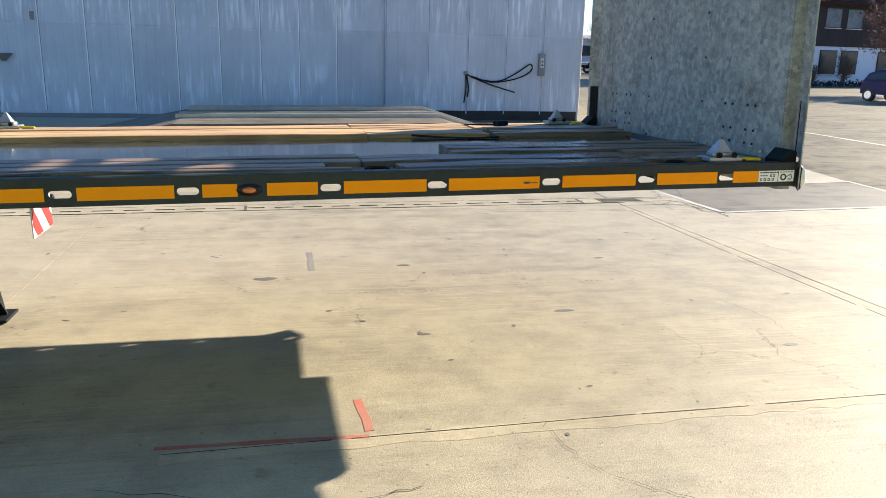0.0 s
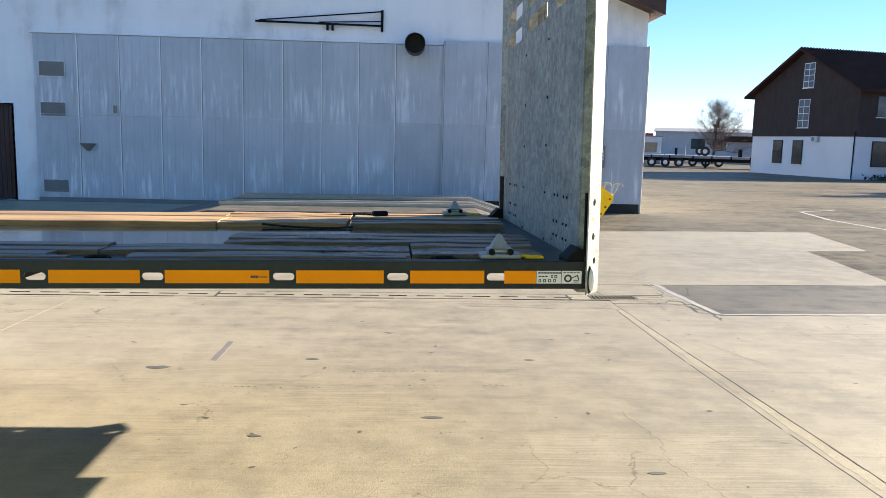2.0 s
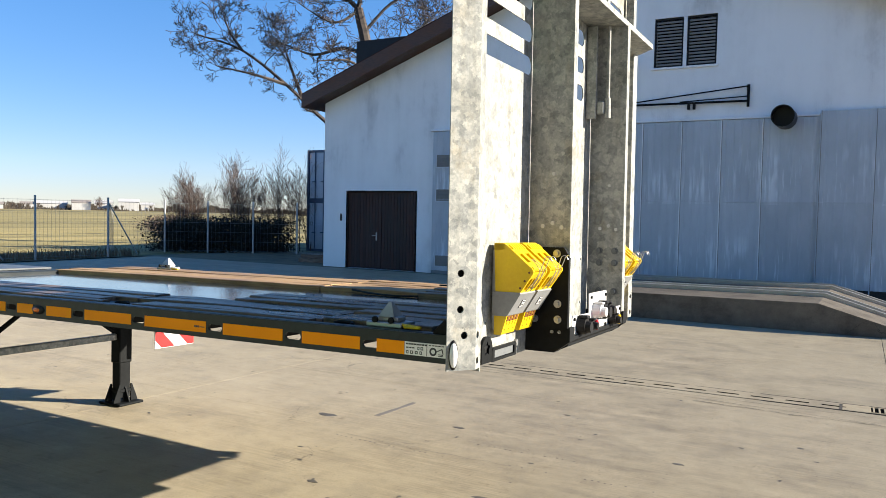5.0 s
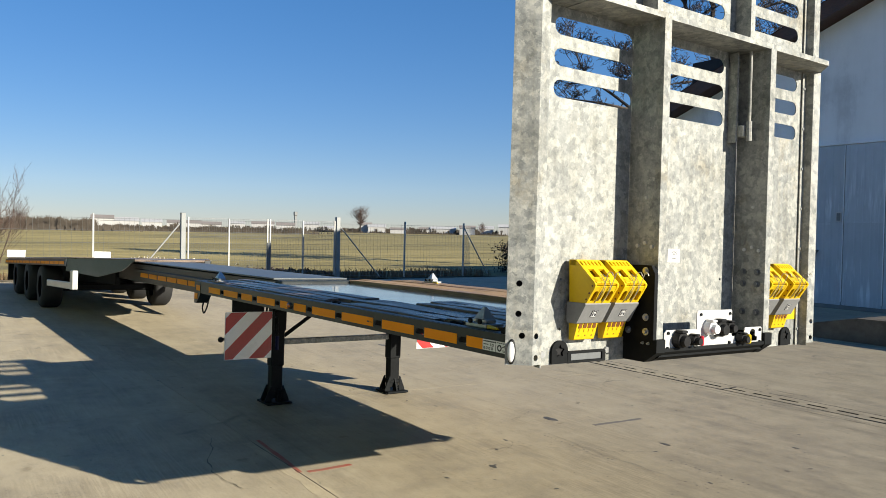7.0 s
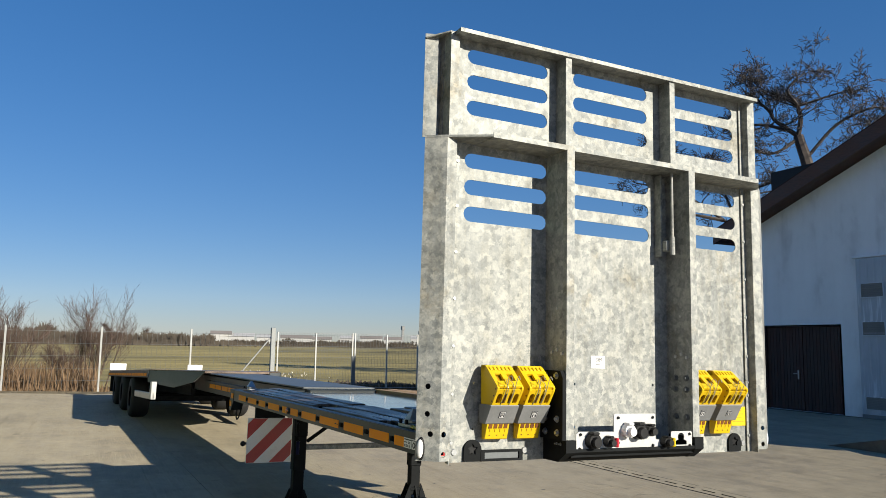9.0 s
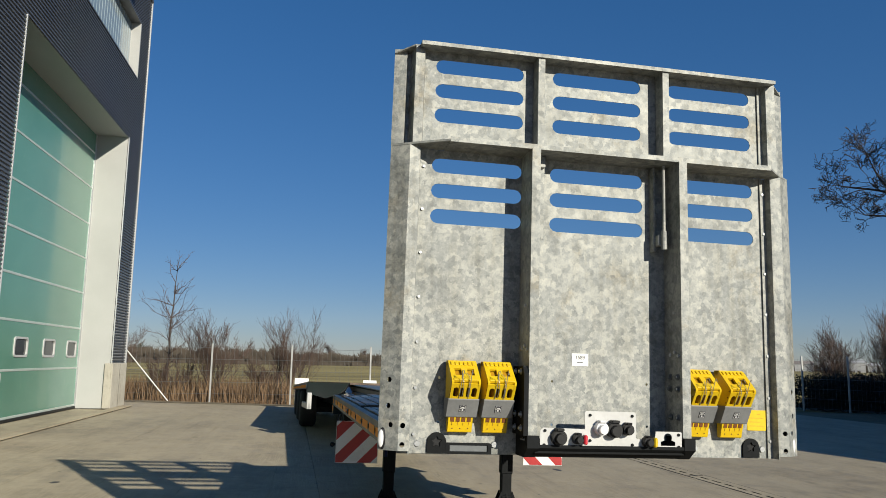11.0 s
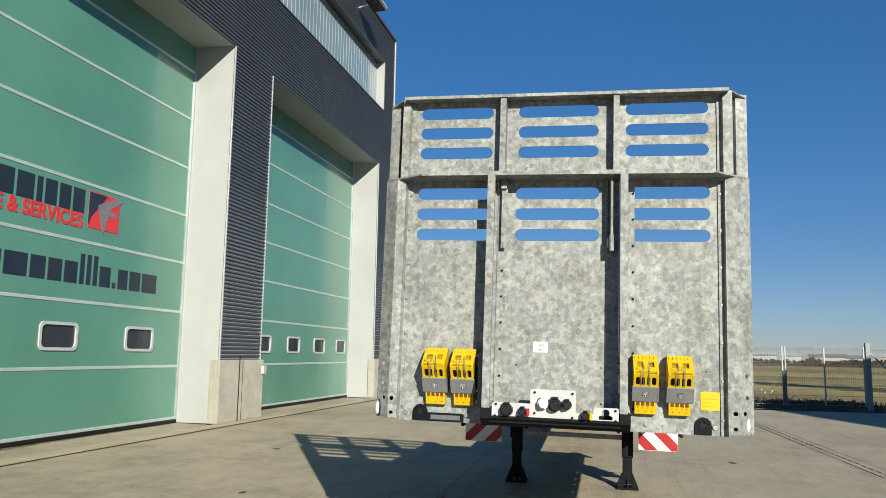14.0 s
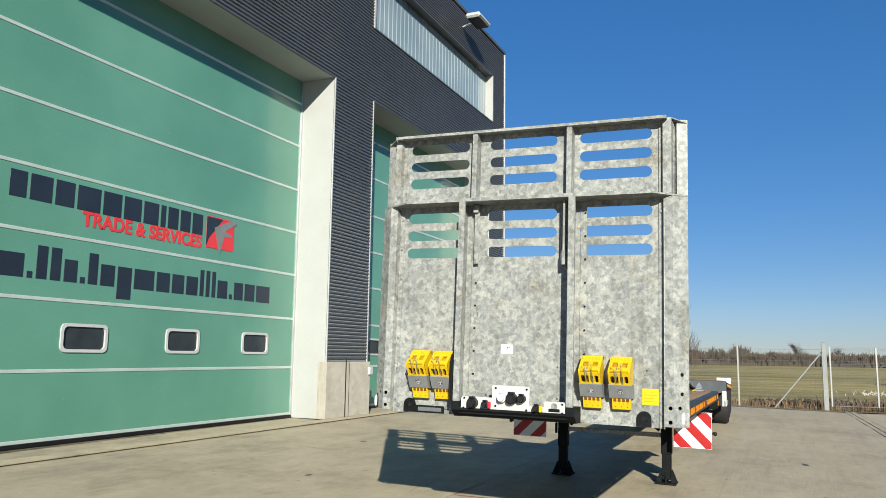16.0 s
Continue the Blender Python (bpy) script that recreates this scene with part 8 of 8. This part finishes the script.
def house_window(face, a, b, z0, z1, material=M_PANE, bars_n=0, frame_m=M_BLACKPL):
    w = part("window", shaped(lambda bm: (box(bm, (a - 0.08, -0.09, z0 - 0.08), (b + 0.08, -0.02, z1 + 0.08)) if face == 0 else box(bm, (-0.09, a - 0.08, z0 - 0.08), (-0.02, b + 0.08, z1 + 0.08)))), frame_m, house)
    p = shaped(lambda bm: (box(bm, (a, -0.11, z0), (b, -0.085, z1)) if face == 0 else box(bm, (-0.11, a, z0), (-0.085, b, z1))))
    part("pane", p, material, w)
    for k in range(bars_n):
        z = z0 + (z1 - z0) * (k + 1) / (bars_n + 1)
        part("glazing_bar", shaped(lambda bm: (box(bm, (a, -0.13, z - 0.03), (b, -0.108, z + 0.03)) if face == 0 else box(bm, (-0.13, a, z - 0.03), (-0.108, b, z + 0.03)))), frame_m, w)
    if bars_n:
        c = (a + b) / 2
        part("glazing_bar", shaped(lambda bm: (box(bm, (c - 0.03, -0.13, z0), (c + 0.03, -0.108, z1)) if face == 0 else box(bm, (-0.13, c - 0.03, z0), (-0.108, c + 0.03, z1)))), frame_m, w)
    part("sill", shaped(lambda bm: (box(bm, (a - 0.12, -0.2, z0 - 0.14), (b + 0.12, -0.02, z0 - 0.08)) if face == 0 else box(bm, (-0.2, a - 0.12, z0 - 0.14), (-0.02, b + 0.12, z0 - 0.08)))), M_HOUSEWHITE, w)


# lighter copy of the dark pane: sky reflection put into its tint
M_SKYPANE = make_pane("pane_with_sky_in_tint", (0.05, 0.06, 0.07))
for x in (2.0, 5.1, 10.9, 14.1, 19.9, 23.1, 28.6):
    house_window(0, x, x + 2.4, 1.3, 3.65)
    house_window(0, x + 0.1, x + 2.3, 6.1, 8.0, M_SKYPANE)
for y in (7.2, 10.3):
    house_window(1, y, y + 1.35, 1.3, 3.65)
house_window(1, 6.6, 8.1, 5.1, 7.9, M_SKYPANE, 3, M_HOUSEWHITE)
house_window(1, 6.3, 7.7, 9.2, 11.6, M_SKYPANE, 3, M_HOUSEWHITE)
part("downpipe", shaped(lambda bm: rod(bm, (-0.1, 0.1, 0), (-0.1, 0.1, 4.6), 0.06)), M_STEEL, house)
ac = thing("air_conditioner", HOUSE @ pose(-0.02, 5.2, 3.55), "white air conditioner unit on the house wall", "air conditioner")
part("case", one_box((-0.4, -0.45, 0), (0, 0.45, 0.6), 0.03), M_WHITE, ac)
part("fan_grille", shaped(lambda bm: rod(bm, (-0.4, 0.1, 0.3), (-0.42, 0.1, 0.3), 0.22, None, 16)), M_VENT, ac)
# planting before the house
for k, (x, y, h, seed) in enumerate(((8.2, -1.6, 1.2, 71), (12.4, -2.0, 1.9, 72))):
    p = HOUSE @ Vector((x, y, 0))
    pcs = []
    for j in range(7):
        pcs += grow(seed + j * 7, h * (0.6 + 0.06 * j), 0.05, 3, 0.5, (1, 2, 1), up=0.2, bare=0.2, start=(0.12 * math.cos(j), 0.12 * math.sin(j), 0))
    b = thing("bare_bush", pose(p.x, p.y, -0.06), "small leafless shrub before the office house", "bush", "shrubs by the house")
    raw_part("thicket", *twig_mesh(pcs, (5, 4, 3, 3)), M_TWIG, b)
hp, hq = HOUSE @ Vector((1, -1.4, 0)), HOUSE @ Vector((20, -1.6, 0))
scatter("low_hedge", *hedge_along((hp.x, hp.y), (hq.x, hq.y), 9, 1300, 0.3, 0.15, 0.4, 0.16), M_HEDGE, "low dark clipped hedge along the house", "hedge")
rust_p = grow(81, 4.4, 0.12, 4, 0.55, (2, 2, 2, 2), up=0.15, bare=0.2)
rust = bare_tree("rust_leaf_tree", 31.4, 34.0, -0.06, "small tree still holding rust-brown leaves", rust_p)
rnd = random.Random(82)
lv, lf = [], []
tips = [p for p in rust_p if p[4] >= 2]
for _ in range(5200):
    a, b, _r0, _r1, _l = rnd.choice(tips)
    c = a.lerp(b, rnd.random()) + Vector((rnd.gauss(0, 0.12), rnd.gauss(0, 0.12), rnd.gauss(0, 0.12)))
    u = Vector((rnd.gauss(0, 1), rnd.gauss(0, 1), rnd.gauss(0, 1))).normalized() * 0.07
    v = Vector((rnd.gauss(0, 1), rnd.gauss(0, 1), rnd.gauss(0, 1))).normalized() * 0.07
    i = len(lv)
    lv += [c - u, c + v, c + u, c - v]
    lf.append((i, i + 1, i + 2, i + 3))
raw_part("foliage", lv, lf, M_LEAF_RUST, rust, "rust-brown withered leaves", "stuff")

# ---- parked small car ----
car = thing("parked_car", pose(25.1, 26.7, -0.06, 0, 0, 101.0), "dark blue small hatchback car parked on the yard", "car")
side = [(-1.85, 0.32), (-1.95, 0.55), (-1.9, 0.85), (-1.15, 0.98), (-0.55, 1.40), (0.75, 1.46), (1.36, 1.28), (1.55, 0.95), (1.62, 0.80), (1.62, 0.35)]
bm = bmesh.new()
rings = []
for y, k in ((-0.80, 0.93), (-0.74, 1.0), (0.74, 1.0), (0.80, 0.93)):
    rings.append([bm.verts.new((u * (1 if k == 1 else 0.985), y * (0.86 if v > 1.05 else 1.0), 0.3 + (v - 0.3) * k)) for u, v in side])
for p, q in zip(rings, rings[1:]):
    for i in range(len(side)):
        j = (i + 1) % len(side)
        bm.faces.new((p[i], p[j], q[j], q[i]))
bm.faces.new(rings[0][::-1])
bm.faces.new(rings[-1])
bmesh.ops.recalc_face_normals(bm, faces=list(bm.faces))
part("body", bm, M_CAR, car)
for s in (-1, 1):
    for pts in ([(-0.95, 1.0), (-0.5, 1.33), (0.1, 1.37), (0.1, 1.0)], [(0.16, 1.0), (0.16, 1.37), (0.72, 1.38), (1.25, 1.2), (1.3, 1.0)]):
        bm = bmesh.new()
        plate(bm, pts, [], lambda u, v: (u, s * (0.79 - 0.3 * (v - 1.0)), v), (0, s * 0.012, 0))
        part("side_window", bm, M_PANE, car)
    for x in (-1.2, 1.15):
        w = part("wheel", shaped(lambda bm: rod(bm, (x, s * 0.62, 0.30), (x, s * 0.815, 0.30), 0.30, 0.29, 20)), M_RUBBER, car)
        part("rim", shaped(lambda bm: rod(bm, (x, s * 0.81, 0.30), (x, s * 0.825, 0.30), 0.19, 0.18, 14)), M_ALU, w)
    part("headlight", one_box((-1.93, min(s * 0.5, s * 0.74), 0.66), (-1.86, max(s * 0.5, s * 0.74), 0.80), 0.01), M_LENS, car)
    part("tail_light", one_box((1.56, min(s * 0.6, s * 0.75), 0.72), (1.615, max(s * 0.6, s * 0.75), 0.95), 0.01), M_REDPL, car)
bm = bmesh.new()
plate(bm, [(-0.6, 1.02), (0.6, 1.02), (0.52, 1.36), (-0.52, 1.36)], [], lambda u, v: (-1.1 + (v - 1.0) * 1.35 - 0.012, u, v), (0.01, 0, 0.0))
part("windscreen", bm, M_PANE, car)


# ---- parked flatbeds and buildings at the far end of the yard ----
def flatbed(x, y, turn, length, colour, label, spares=()):
    f = thing("parked_flatbed", pose(x, y, -0.06, 0, 0, turn), label, "trailer", "parked trailers")
    part("deck", one_box((-length / 2, -1.25, 0.86), (length / 2, 1.25, 1.08), 0.02), colour, f)
    part("chassis", one_box((-length / 2 + 0.5, -0.5, 0.55), (length / 2 - 0.5, 0.5, 0.86), 0.02), M_STEEL, f)
    part("headboard", one_box((-length / 2, -1.25, 1.08), (-length / 2 + 0.08, 1.25, 1.9), 0.02), colour, f)
    for k in range(3):
        for s in (-1, 1):
            u = length / 2 - 1.0 - 1.2 * k
            w = part("wheel", shaped(lambda bm: rod(bm, (u, s * 0.85, 0.42), (u, s * 1.22, 0.42), 0.42, 0.40, 16)), M_RUBBER, f)
            part("rim", shaped(lambda bm: rod(bm, (u, s * 1.215, 0.42), (u, s * 1.235, 0.42), 0.21, 0.19, 12)), M_ALU, w)
    for k in range(int(length / 1.6)):
        part("side_pocket", one_box((-length / 2 + 0.7 + 1.6 * k, -1.29, 0.84), (-length / 2 + 0.82 + 1.6 * k, -1.25, 1.1), 0.01), M_STEEL, f)
    for s in (-1, 1):
        part("landing_leg", one_box((-length / 2 + 1.8, s * 0.7 - 0.08, 0), (-length / 2 + 1.96, s * 0.7 + 0.08, 0.86), 0.01), M_STEEL, f)
        part("stake", one_box((-0.1, s * 1.2 - 0.05, 1.08), (0.1, s * 1.2 + 0.05, 1.75), 0.01), M_STEEL, f)
    for u in spares:
        tyre = part("spare_wheel", shaped(lambda bm: rod(bm, (u, -0.95, 1.50), (u, -0.65, 1.50), 0.42, 0.40, 18)), M_RUBBER, f)
        part("rim", shaped(lambda bm: rod(bm, (u, -0.97, 1.50), (u, -0.945, 1.50), 0.2, 0.2, 12)), M_ALU, tyre)
    return f


flatbed(28.6, 63.8, -20, 9.5, M_GREYBAND, "grey empty flatbed trailer parked far off", (-3.0, 1.4))
flatbed(20.6, 67.3, -18, 9.0, M_VENT, "grey low flatbed trailer with spare wheels parked far off", (-2.2,))
flatbed(25.2, 70.8, -20, 10.0, M_ALU, "pale low flatbed trailer parked far off", (2.2,))
flatbed(14.2, 70.8, -16, 9.0, M_VENT, "dark grey low trailer parked far off")
cabin = thing("site_cabin", pose(22.2, 72.4, -0.06, 0, 0, -18), "pale grey site cabin with dark door among parked trailers", "cabin")
part("body", one_box((-1.9, -1.2, 0.15), (1.9, 1.2, 2.75), 0.04), M_WHITE, cabin)
part("roof", one_box((-2.0, -1.3, 2.75), (2.0, 1.3, 2.87), 0.02), M_VENT, cabin)
part("door", one_box((-1.5, -1.24, 0.2), (-0.3, -1.19, 2.5), 0.01), M_GREYPOST, cabin)
part("window", one_box((0.3, -1.23, 1.3), (1.5, -1.19, 2.2), 0.01), M_PANE, cabin)
truck = thing("parked_truck", pose(17.2, 71.8, -0.06, 0, 0, -18), "pale parked truck with a flat bed beside the canopy", "truck")
part("cab", one_box((-3.2, -1.2, 0.7), (-1.2, 1.2, 2.9), 0.15), M_WHITE, truck)
part("windscreen", one_box((-3.24, -1.05, 1.75), (-3.16, 1.05, 2.6), 0.02), M_PANE, truck)
part("side_window", one_box((-2.9, -1.23, 1.8), (-2.0, -1.19, 2.5), 0.02), M_PANE, truck)
part("bed", one_box((-1.1, -1.22, 0.95), (3.6, 1.22, 1.75), 0.03), M_CONTAINER, truck)
for u in (-2.5, 1.6, 2.7):
    for s in (-1, 1):
        w = part("wheel", shaped(lambda bm: rod(bm, (u, s * 0.9, 0.48), (u, s * 1.2, 0.48), 0.48, 0.46, 16)), M_RUBBER, truck)
        part("rim", shaped(lambda bm: rod(bm, (u, s * 1.195, 0.48), (u, s * 1.215, 0.48), 0.24, 0.22, 12)), M_ALU, w)
canopy = thing("red_roof_canopy", pose(24.6, 91.0, -0.06, 0, 0, -18), "open storage canopy with a red steel roof beam", "building")
part("roof", one_box((-7.5, -4, 2.95), (4.4, 4, 3.35), 0.05), M_BRICKRED, canopy)
for k in range(5):
    part("column", one_box((-7.2 + k * 2.75, -3.7, 0), (-7.0 + k * 2.75, -3.5, 2.95), 0.02), M_BRICKRED, canopy, "red steel column")
part("back_wall", one_box((-7.5, 3.6, 0), (4.4, 3.9, 2.95)), M_FARWALL, canopy)
for k in range(6):
    stack = thing("stacked_goods", canopy.matrix_basis @ pose(-6.2 + 1.9 * k, -1.0, 0), "stack of pale boxes stored under the canopy", "boxes", "goods under the canopy")
    for j in range(2 + k % 2):
        part("box", one_box((-0.6, -0.5, 0.02 + 0.85 * j), (0.6, 0.5, 0.82 + 0.85 * j), 0.02), (M_WHITE, M_PLANK_LIGHT, M_CONTAINER)[(k + j) % 3], stack)
far_hall = thing("far_white_hall", pose(45.0, 117.0, -0.06, 0, 0, -20), "distant white industrial hall with a pale roof", "building")
part("wall", one_box((-7.0, 0, 0), (9, 16, 4.3)), M_FARWALL, far_hall)
bm = bmesh.new()
profile(bm, [(-0.4, 4.3), (16.4, 4.3), (8.0, 5.0)], -7.4, 9.4, lambda u, v, q: (q, u, v))
part("roof", bm, M_VENT, far_hall)
for k in range(3):
    part("window", one_box((-1.5 + k * 3.2, -0.06, 1.6), (0.6 + k * 3.2, 0.02, 3.2)), M_PANE, far_hall)
low_hall = thing("far_brown_hall", pose(40.5, 88.0, -0.06, 0, 0, -22), "long low brown-roofed hall behind the bare tree", "building")
part("wall", one_box((-3, 0, 0), (14, 8, 2.6)), M_FARWALL, low_hall)
part("roof", one_box((-3.4, -0.4, 2.6), (14.4, 8.4, 3.3), 0.1), M_TILE, low_hall)
